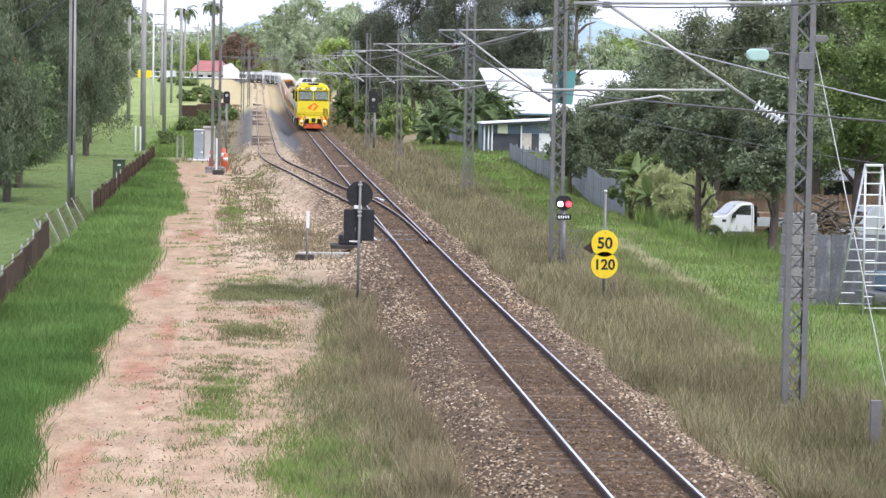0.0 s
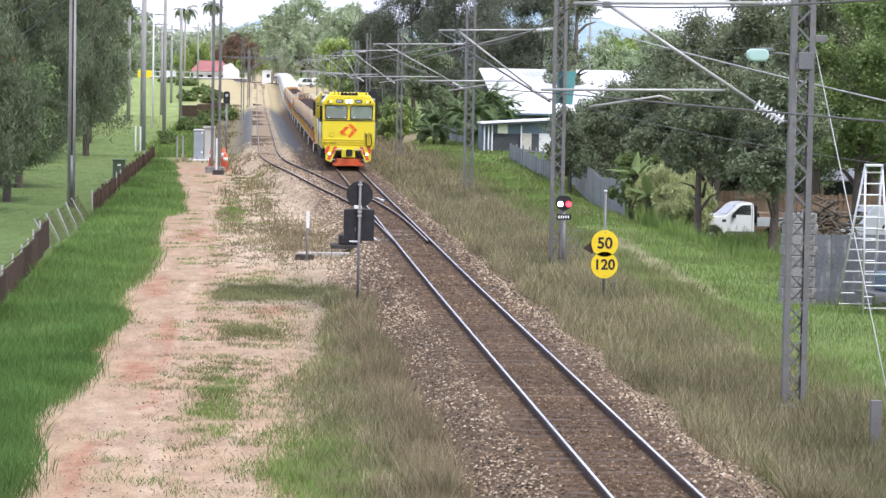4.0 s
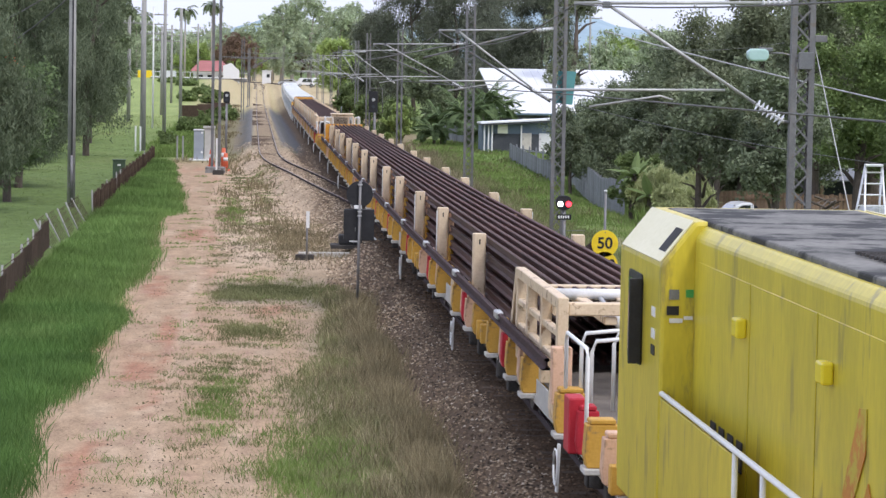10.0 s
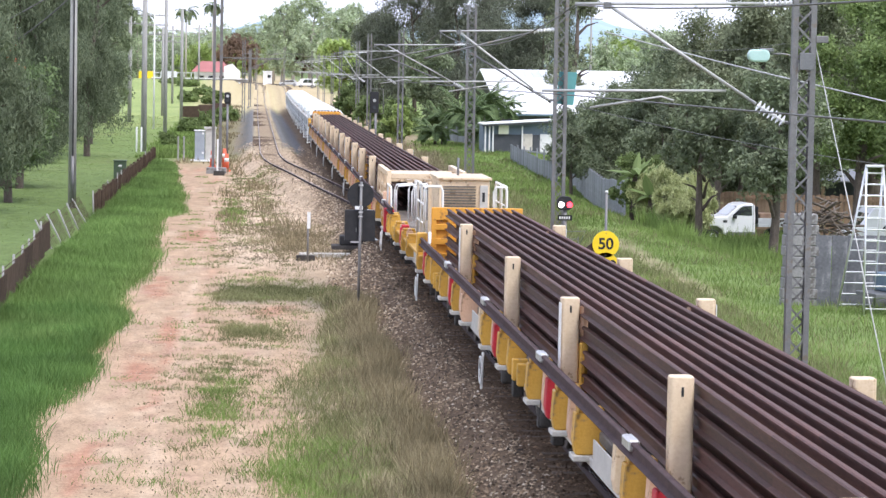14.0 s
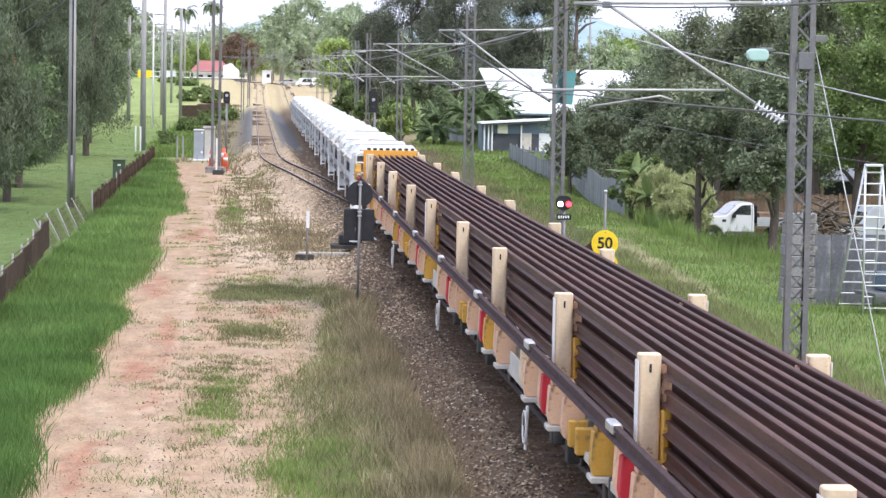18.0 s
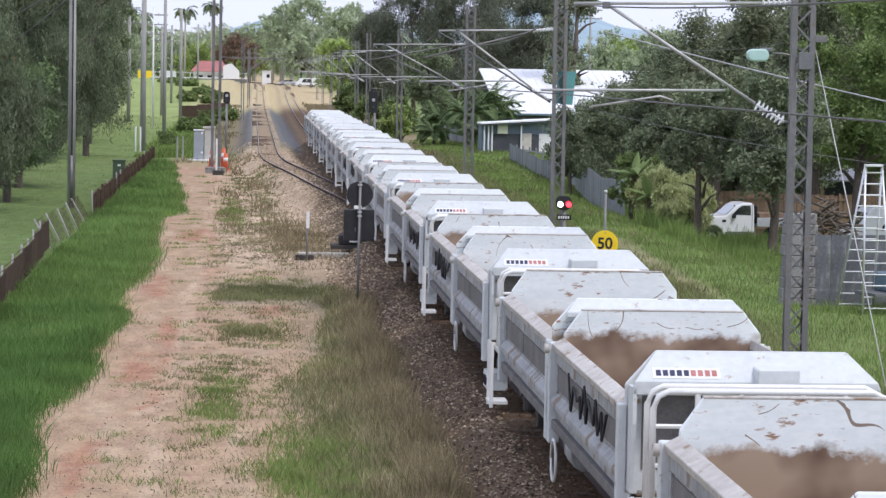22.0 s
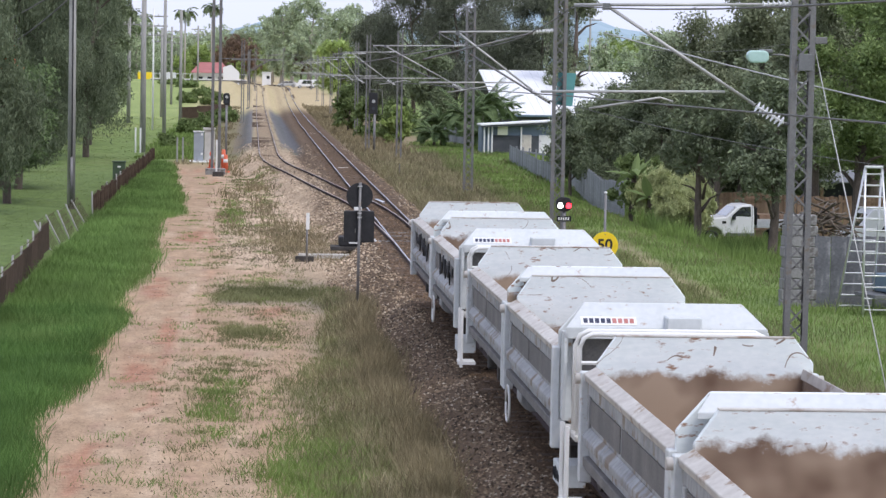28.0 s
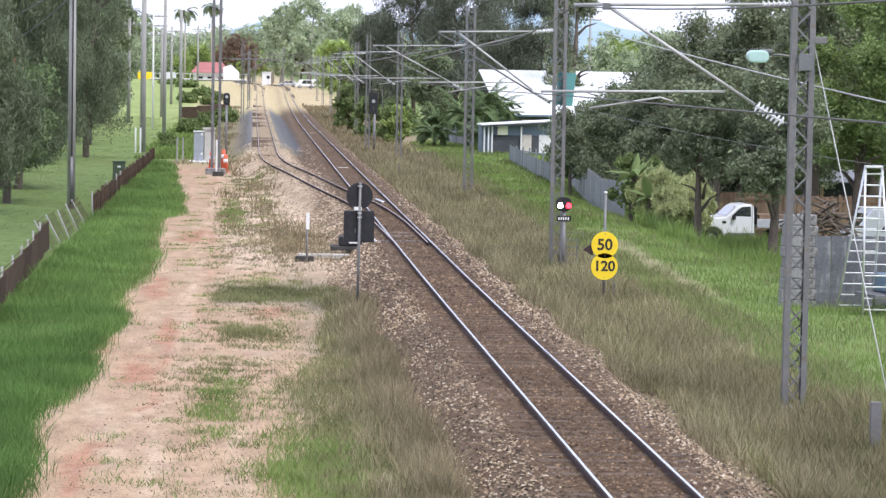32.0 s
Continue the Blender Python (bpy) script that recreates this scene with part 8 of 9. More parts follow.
def crown_mesh(name, r, lo, hi, radius, material, leaves, size, droop, lobes, flat=0.55):
    """Small leaves in clumps over a ragged heap of lobes round a full heart. Heights from the trunk's foot."""
    mid, half = (lo + hi) / 2, (hi - lo) / 2
    k = lobes
    ang, up = r.uniform(0, 6.28, k), r.uniform(-0.92, 0.95, k)
    reach = np.sqrt(np.clip(1 - np.where(up < 0, 0.22, 1.0) * up ** 2, 0.1, 1)) * np.sqrt(r.uniform(0.05, 0.75, k))
    lc = np.stack([np.cos(ang) * reach * radius, np.sin(ang) * reach * radius, mid + up * half * 0.86], -1)
    lr = np.minimum(radius * r.uniform(0.26, 0.50, k), lc[:, 2] - lo + 0.35 * radius)
    n_cl = max(60, leaves // 22)
    which = r.randint(0, k, n_cl)
    d = r.normal(0, 1, (n_cl, 3))
    d /= np.linalg.norm(d, axis=1)[:, None]
    cc = lc[which] + d * (lr[which] * r.uniform(0.2, 1.15, n_cl))[:, None] * np.array([1, 1, 0.8])
    pick = r.randint(0, n_cl, leaves)
    pos = cc[pick] + r.normal(0, 1, (leaves, 3)) * min(radius * 0.07, 0.24) * np.array([1, 1, 0.75 + abs(droop)])
    s = size * r.uniform(0.5, 1.4, leaves)
    a = r.normal(0, 1, (leaves, 3))
    if droop:
        a = a * np.array([0.5, 0.5, 0.4]) + np.array([0, 0, -1.0]) * droop
    a /= np.linalg.norm(a, axis=1)[:, None]
    b = np.cross(a, r.normal(0, 1, (leaves, 3)))
    b /= np.linalg.norm(b, axis=1)[:, None] + 1e-6
    a, b = a * s[:, None], b * (s * flat)[:, None]
    v = np.stack([pos - a * 0.9 + b, pos + a, pos - a * 0.9 - b], 1)
    v[..., 2] = np.maximum(v[..., 2], 0.05)
    f = (np.arange(leaves) * 3)[:, None] + np.arange(3)[None]
    return bulk_mesh(name, v, f, 3, material)


def build_tree(kind, x, y, lo, hi, radius, seed):
    r = np.random.RandomState(seed)
    g = ground_z(x, y)
    shrub = kind in ("shrub", "reed") or hi - g < 3.4
    t = thing("shrub" if shrub else "tree", NOTE[kind], "shrub" if shrub else "tree", at=pose(x, y, g))
    lo, hi = max(0.2, lo - g), hi - g
    near = y < 210
    bm = bmesh.new()
    tr = max(0.05, 0.022 * hi + 0.02 * radius) * (0.55 if kind in ("casuarina", "sheoak") else 1.0)
    bend = [Vector((r.uniform(-0.06, 0.06) * hi * q, r.uniform(-0.06, 0.06) * hi * q, hi * 0.8 * q)) for q in (0, 0.3, 0.65, 1.0)]
    for p, q, a, b in zip(bend, bend[1:], (1.0, 0.8, 0.55), (0.8, 0.55, 0.2)):
        rod(bm, p - Vector((0, 0, 0.2 if p.z == 0 else 0)), q, tr * a, 8, tr * b, False)
    part("trunk", bm, M_PALEBARK if kind == "gum" else M_BARK, t, "bare tapering trunk")
    for k in range(7 if near else 4):
        q = r.uniform(0.25, 0.95)
        base = bend[0].lerp(bend[-1], q)
        ang = r.uniform(0, 6.28)
        ln = radius * r.uniform(0.5, 0.85)
        m = base + Vector((math.cos(ang) * ln * 0.5, math.sin(ang) * ln * 0.5, ln * 0.45))
        e = base + Vector((math.cos(ang) * ln, math.sin(ang) * ln, ln * 0.6))
        lb = rod(bmesh.new(), base, m, tr * 0.42, 6, tr * 0.26, False)
        rod(lb, m, e, tr * 0.26, 6, tr * 0.08, False)
        part("limb", lb, M_PALEBARK if kind == "gum" else M_BARK, t)
    vol = radius * radius * (hi - lo)
    if kind == "casuarina":
        me = crown_mesh("crown", r, lo, hi, radius, LEAF[kind], int(min(62000, 12000 + 600 * vol)), 0.135, 0.8, 44, 0.17)
    elif kind == "sheoak":
        me = crown_mesh("crown", r, lo, hi, radius, LEAF[kind], int(min(46000, 6000 + 200 * vol)), 0.17, 0.6, 40, 0.22)
    elif kind == "reed":
        me = crown_mesh("crown", r, lo, hi, radius, LEAF[kind], int(9000 + 2500 * vol), 0.13, -0.7, 16, 0.16)
    elif near:
        me = crown_mesh("crown", r, lo, hi, radius, LEAF[kind], int(min(34000, 2500 + 800 * vol)), 0.085 if not shrub else 0.08, 0.25, 26 if not shrub else 10)
    elif y < 400:
        me = crown_mesh("crown", r, lo, hi, radius, LEAF[kind], int(min(26000, 3000 + 130 * vol)), 0.16, 0.35, 34)
    else:
        me = crown_mesh("crown", r, lo, hi, radius, LEAF[kind], int(min(20000, 5000 + 16 * vol)), 0.27, 0.35, 34)
    c = part("crown", me, None, t)
    if kind == "poinciana":
        me = crown_mesh("bloom", r, (lo + hi) / 2 - 1.0, hi, radius * 1.02, BLOOM, 90, 0.08, 0, 3)
        part("bloom", me, None, c, "scarlet blooms")
    return t


def frond(length, width, droop, n=9):
    """One long broad leaf arching outwards along +x."""
    bm = bmesh.new()
    rows = []
    for k in range(n + 1):
        q = k / n
        x = length * q * (1 - 0.22 * droop * q)
        z = length * (0.55 * q - 0.75 * droop * q * q)
        w = width * math.sin(math.pi * min(1, 0.12 + q * 0.9))
        rows.append([bm.verts.new((x, -w, z - w * 0.35)), bm.verts.new((x, 0, z)), bm.verts.new((x, w, z - w * 0.35))])
    for a, b in zip(rows, rows[1:]):
        for j in (0, 1):
            bm.faces.new((a[j], a[j + 1], b[j + 1], b[j]))
    return bm


def feather(length, width, droop, pairs=18):
    """A feathered palm frond: an arching rib with narrow drooping leaflets on both sides."""
    bm = bmesh.new()
    at = lambda q: Vector((length * q * (1 - 0.25 * droop * q), 0, length * (0.5 * q - 0.8 * droop * q * q)))
    for k in range(pairs):
        q = 0.14 + 0.86 * k / pairs
        p, e = at(q), at(min(1, q + 0.05))
        w = width * (0.45 + 0.75 * math.sin(math.pi * (0.15 + 0.8 * q)))
        for sy in (-1, 1):
            tip = p + Vector((w * 0.75, sy * w, -w * 0.55))
            bm.faces.new([bm.verts.new(v) for v in (p, (p + tip) / 2 + Vector((0.04, 0, 0.05)), tip, (e + tip) / 2 + Vector((0.06, 0, 0.0)), e)])
    for k in range(6):
        p, e = at(k / 6), at((k + 1) / 6)
        bm.faces.new([bm.verts.new(p + Vector((0, o, 0))) for o in (-0.03, 0.03)] + [bm.verts.new(e + Vector((0, o, 0))) for o in (0.02, -0.02)])
    return bm


def build_fronded(kind, x, y, trunk, length, width, count, seed, label, category):
    r = random.Random(seed)
    g = ground_z(x, y)
    t = thing(category.replace(" ", "_"), label, category, at=pose(x, y, g))
    part("trunk", rod(bmesh.new(), (0, 0, -0.2), (0, 0, trunk + 0.15), 0.05 * trunk ** 0.5 + 0.09, 9, 0.1), M_BARK if kind != "palm" else M_PALEBARK, t)
    mat = {"banana": LEAF["bright"], "clump": LEAF["poinciana"]}.get(kind, LEAF["dark"])
    forms = [mesh_of("frond", (frond if kind == "banana" else feather)(length * q, width, d), mat) for q, d in (((1.0, 0.5), (0.85, 0.9), (1.1, 0.3), (0.9, 1.2)) if kind != "palm" else ((1.0, 1.2), (0.85, 1.6), (1.1, 0.9), (0.9, 1.9)))]
    for k in range(count):
        o = part("frond", forms[k % 4], None, t)
        o.matrix_basis = pose(0, 0, trunk + r.uniform(-0.1, 0.1)) @ pose(0, 0, 0, 0, 0, 360 * k / count + r.uniform(-14, 14)) @ pose(0, 0, 0, 0, r.uniform(-38, 12), 0)
        o.matrix_basis = o.matrix_basis @ Matrix.Scale(r.uniform(0.8, 1.15), 4)


def build_plants():
    for i, row in enumerate(PLAN):
        build_tree(*row, 100 + i)
    for x, y, h in ((-18.2, 600, 16.0), (-12.7, 620, 17.5), (29.3, 900, 24), (-28.9, 650, 15.5), (-31.5, 640, 16.2), (2.2, 760, 17.5)):
        build_fronded("palm", x, y, h, 2.8, 0.6, 24, int(y), "distant palm with drooping fronds", "palm tree")
    for x, y, h, ln in ((12.0, 212, 2.4, 3.2), (13.4, 216, 3.4, 3.2), (10.4, 218, 1.7, 2.8), (14.6, 219, 3.0, 3.2), (12.7, 208, 1.2, 2.6), (9.6, 215, 1.0, 2.4), (15.4, 222, 2.2, 2.8)):
        build_fronded("clump", x, y, h, ln * 0.85, 0.40, 26, int(y), "clumping palm with arching feathered green fronds", "palm tree")
    for x, y, h, ln in ((10.75, 112, 1.9, 1.45), (11.5, 115, 2.0, 1.35), (11.2, 110.5, 1.4, 1.2)):
        build_fronded("banana", x, y, h, ln, 0.2, 9, int(y * 7), "young banana plant with torn leaves", "banana plant")


build_plants()

# ---------------------------------------------------------------- hills behind the town
def build_hills():
    xs = np.linspace(-900, 1500, 121)
    rows = []
    prof = np.exp(-((xs - 330) / 190) ** 2) * 66 + np.exp(-((xs - 20) / 70) ** 2) * 40 + np.exp(-((xs + 420) / 260) ** 2) * 20 + np.exp(-((xs - 900) / 260) ** 2) * 50
    prof = prof + 5 * waves(xs, xs * 0, 90, 71) + 14
    for k, q in enumerate(np.linspace(0, 1, 9)):
        rows.append(np.stack([xs, 2900 + 500 * q + 0 * xs, 5 + prof * math.sin(q * math.pi / 2) + 2 * waves(xs, xs * 0 + 60 * k, 60, 72)], -1))
    v = np.stack(rows)
    i = np.arange(9 * 121).reshape(9, 121)
    quads = np.stack([i[:-1, :-1], i[:-1, 1:], i[1:, 1:], i[1:, :-1]], -1)
    # the blue of distance haze is painted into the forest colour
    m = surface("haze_blue_forest_hill", (0.24, 0.33, 0.38), (0.32, 0.42, 0.48), 0.01, 1.0, 0, 0, 0.06)
    tagged(new("backdrop", bulk_mesh("backdrop", v, quads, 4, m)), "forested hills behind the town, painted hazy blue", "hills", kind="structure")


build_hills()

# ---------------------------------------------------------------- houses, fences and yard things beyond the bank
M_WHITEROOF = surface("white_sheet_roof", (0.72, 0.73, 0.74), (0.82, 0.83, 0.84), 0.5, 0.45, 0, 0.05, 6)
M_BLUEWALL = surface("slate_blue_cladding", (0.13, 0.17, 0.22), (0.19, 0.24, 0.30), 1.2, 0.7, 0, 0.08, 14)
M_DARKWALL = surface("charcoal_wall", (0.05, 0.055, 0.065), (0.09, 0.095, 0.105), 1.2, 0.8, 0, 0.08)
M_PALEPANEL = surface("pale_yellow_panel", (0.60, 0.62, 0.45), (0.70, 0.71, 0.55), 2, 0.6, 0, 0.03)
M_REDROOF = surface("faded_red_roof", (0.30, 0.105, 0.095), (0.42, 0.16, 0.15), 0.6, 0.6, 0, 0.05)
M_GLASS = glass_surface("dark_window_glass", (0.03, 0.035, 0.04))
M_CARWHITE = surface("white_car_paint", (0.74, 0.75, 0.76), (0.80, 0.81, 0.82), 1, 0.25, 0, 0.0, spec=0.6)
M_ALU = surface("bare_aluminium", (0.62, 0.63, 0.64), (0.74, 0.75, 0.76), 5, 0.35, 0.7, 0.03)
M_TIMBERPILE = surface("weathered_branch", (0.09, 0.075, 0.06), (0.22, 0.18, 0.15), 3, 0.9, 0, 0.4, 20, vary=0.3)
M_BLUEGREY = surface("blue_grey_tarp", (0.10, 0.15, 0.19), (0.16, 0.22, 0.27), 2, 0.7, 0, 0.15)


def paling_fence(name, label, a, b, height, board, material, rail_side, lean_seed, gap=0.012):
    """A timber fence from a to b: single palings, posts and rails as parts."""
    a, b = Vector((*a, 0)), Vector((*b, 0))
    ln, d = (b - a).length, (b - a).normalized()
    f = thing(name, label, "fence", at=pose(a.x, a.y, ground_z(a.x, a.y), 0, 0, math.degrees(math.atan2(d.y, d.x))))
    r = random.Random(lean_seed)
    forms = [mesh_of("paling", prism(bmesh.new(), [(0, -0.1), (board - gap, -0.1), (board - gap, height + q), (0, height + q * 0.4)], 1, -0.011, 0.011), material, 0.003, 1) for q in (0.0, 0.03, -0.03)]
    k, n = 0, int(ln / board)
    for k in range(n):
        q = (a + d * (k * board))
        o = part("paling", forms[r.randint(0, 2)], None, f)
        placed(o, k * board, r.uniform(-0.006, 0.006), ground_z(q.x, q.y) - ground_z(a.x, a.y), 0, r.uniform(-0.8, 0.8), 0)
    for z in (0.35, height - 0.3):
        part("fence_rail", box(bmesh.new(), 0, ln, 0.012 * rail_side, 0.012 * rail_side + 0.045 * rail_side, z, z + 0.09) if rail_side > 0 else box(bmesh.new(), 0, ln, -0.06, -0.013, z, z + 0.09), material, f)
    for k in range(int(ln / 2.4) + 1):
        part("fence_post", box(bmesh.new(), k * 2.4, k * 2.4 + 0.1, 0.06 * rail_side - 0.05, 0.06 * rail_side + 0.05, -0.4, height + 0.02), material, f, "", 0.006)
    return f


def build_houses():
    # long white-roofed building
    x0, x1, y0, y1 = 16.6, 32.6, 236.0, 280.0
    g = ground_z(24, 240)
    h = thing("long_building", "low building under a broad white sheet roof", "building", at=pose(0, 0, 0))
    part("wall", box(bmesh.new(), x0 + 0.4, x1 - 0.4, y0 + 0.6, y1 - 0.6, g - 0.3, 1.62), M_DARKWALL, h, "dark wall below the roof")
    bm = bmesh.new()
    prism(bm, [(y0, 1.62), (258, 5.42), (y1, 1.62), (y1, 1.74), (258, 5.56), (y0, 1.76)], 0, x0, x1)
    roof = part("roof", bm, M_WHITEROOF, h, "white sheet roof", 0.01)
    for k in range(22):
        x = x0 + 0.3 + k * (x1 - x0 - 0.6) / 21
        bm = prism(bmesh.new(), [(y0, 1.76), (258, 5.56), (258, 5.60), (y0, 1.80)], 0, x - 0.03, x + 0.03)
        part("roof_rib", bm, M_WHITEROOF, roof)
    part("gutter", box(bmesh.new(), x0, x1, y0 - 0.12, y0, 1.58, 1.74), M_TEALG, h, "blue-grey gutter", 0.01)
    for x in (18.6, 21.5, 24.4):
        w = part("window", box(bmesh.new(), x, x + 1.4, y0 + 0.55, y0 + 0.62, 0.3, 1.3), M_FOOT, h)
        part("pane", box(bmesh.new(), x + 0.08, x + 1.32, y0 + 0.53, y0 + 0.548, 0.38, 1.22), M_GLASS, w)
    # slate-blue shed with pale doors and a skillion roof
    x0, x1, y = 12.02, 17.2, 200.0
    g = ground_z(13.5, y)
    s = thing("garden_shed", "slate-blue shed with pale doors and white fascia", "shed", at=pose(0, 0, 0))
    part("wall", prism(bmesh.new(), [(x0, g - 0.2), (x1, g - 0.2), (x1, 1.80), (x0, 1.42)], 1, y, y + 3), M_BLUEWALL, s, "slate-blue cladding")
    part("roof", prism(bmesh.new(), [(x0 - 0.1, 1.44), (x1 + 0.1, 1.80), (x1 + 0.1, 1.90), (x0 - 0.1, 1.54)], 1, y - 0.7, y + 3.2), M_WHITEROOF, s, "white skillion roof", 0.01)
    # charcoal board paints the shade under the eave
    part("soffit", prism(bmesh.new(), [(x0 - 0.05, 1.32), (x1 + 0.05, 1.66), (x1 + 0.05, 1.79), (x0 - 0.05, 1.43)], 1, y - 0.66, y - 0.02), M_DARKWALL, s, "dark soffit board painting the eave's shade")
    # dark sheet lies before the wall, standing in for a recess
    part("recess", box(bmesh.new(), x0 + 0.75, x1 - 0.2, y - 0.06, y - 0.004, g, 0.75), M_DARKWALL, s, "dark sheet standing in for a recess")
    for x in (0.12, 0.42, 0.68, 2.80):
        part("post", box(bmesh.new(), x0 + x, x0 + x + 0.10, y - 0.35, y - 0.25, g - 0.2, 1.4), M_WHITE, s, "white post", 0.008)
    for x, w, m in ((2.92, 0.70, M_RIMWHITE), (4.17, 0.95, M_WHITE)):
        d = part("door", box(bmesh.new(), x0 + x, x0 + x + w, y - 0.1, y - 0.065, g, 0.82), m, s, "pale door sheet", 0.008)
        part("door_handle", box(bmesh.new(), x0 + x + 0.06, x0 + x + 0.1, y - 0.13, y - 0.1, g + 0.9, g + 1.05), M_STEELDARK, d)
    part("sign", box(bmesh.new(), x0 + 1.12, x0 + 1.86, y - 0.3, y - 0.27, 0.78, 1.42), M_PALEPANEL, s, "pale yellow panel", 0.01)
    # far station: platform, shelter, red-roofed house, hut, vans
    g = ground_z(-10, 556)
    p = thing("station_platform", "long low platform with white edge at the station", "platform")
    part("platform_body", box(bmesh.new(), -24, -4.8, 556, 562, g - 0.4, 3.0), M_CONCRETE, p, "", 0.03)
    part("platform_edge", box(bmesh.new(), -24, -4.8, 555.8, 556.3, 3.0, 3.2), M_WHITE, p, "white platform edge", 0.02)
    for k in range(12):
        part("fence_post", box(bmesh.new(), -23.5 + k * 1.45, -23.4 + k * 1.45, 561, 561.1, 3.0, 4.2), M_WHITE, p)
    part("fence_rail", box(bmesh.new(), -24, -4.8, 561, 561.1, 4.1, 4.2), M_WHITE, p)
    g = 1.0
    h = thing("cottage", "white cottage with a faded red hipped roof", "house", at=pose(-12.4, 580, g))
    part("wall", box(bmesh.new(), -3.6, 3.9, 0, 8, -0.4, 3.4), M_WHITE, h, "white weatherboard wall")
    bm = bmesh.new()
    a = [bm.verts.new(v) for v in ((-4.2, -1.2, 3.4), (4.4, -1.2, 3.4), (4.4, 8.6, 3.4), (-4.2, 8.6, 3.4), (-2.2, 3.6, 5.6), (2.4, 3.6, 5.6))]
    for q in ((0, 1, 5, 4), (1, 2, 5), (2, 3, 4, 5), (3, 0, 4), (3, 2, 1, 0)):
        bm.faces.new([a[i] for i in q])
    part("roof", bm, M_REDROOF, h, "faded red roof")
    for x in (-2.6, -0.6, 1.6):
        w = part("window", box(bmesh.new(), x, x + 1.0, -0.06, -0.004, 1.3, 2.6), M_DARKWALL, h)
        part("pane", box(bmesh.new(), x + 0.08, x + 0.92, -0.08, -0.062, 1.4, 2.5), M_GLASS, w)
    part("gable_wall", prism(bmesh.new(), [(2.6, -0.4), (6.0, -0.4), (6.0, 3.6), (4.3, 5.2), (2.6, 4.6)], 1, -1.4, 3), M_WHITE, h, "white gabled wing")
    g = ground_z(-0.2, 640)
    k = thing("crossing_hut", "small white hut with one dark window", "hut", at=pose(-0.3, 636, g))
    part("wall", box(bmesh.new(), -1.0, 1.0, 0, 2, -0.2, 2.8), M_WHITE, k)
    part("roof", box(bmesh.new(), -1.15, 1.15, -0.15, 2.15, 2.8, 2.95), M_WHITEROOF, k)
    part("window", box(bmesh.new(), 0.0, 0.7, -0.05, -0.004, 1.4, 2.1), M_GLASS, k, "dark window")
    for x, y, lab, mat in ((-26.5, 600, "yellow box trailer by the station road", M_SIGNYELLOW), (-22.0, 606, "white box trailer by the station road", M_CARWHITE)):
        b = thing("box_trailer", lab, "trailer", at=pose(x, y, ground_z(x, y)))
        part("body", box(bmesh.new(), -1.7, 1.7, -1.2, 1.2, 0.5, 3.1), mat, b, "", 0.06)
        for xx in (-1.0, 1.0):
            part("wheel", rod(bmesh.new(), (xx, -1.25, 0.35), (xx, -1.0, 0.35), 0.35, 12), M_RUBBER, b)


M_TEALG = surface("blue_grey_gutter", (0.10, 0.16, 0.19), (0.14, 0.21, 0.25), 2, 0.5, 0, 0.03)


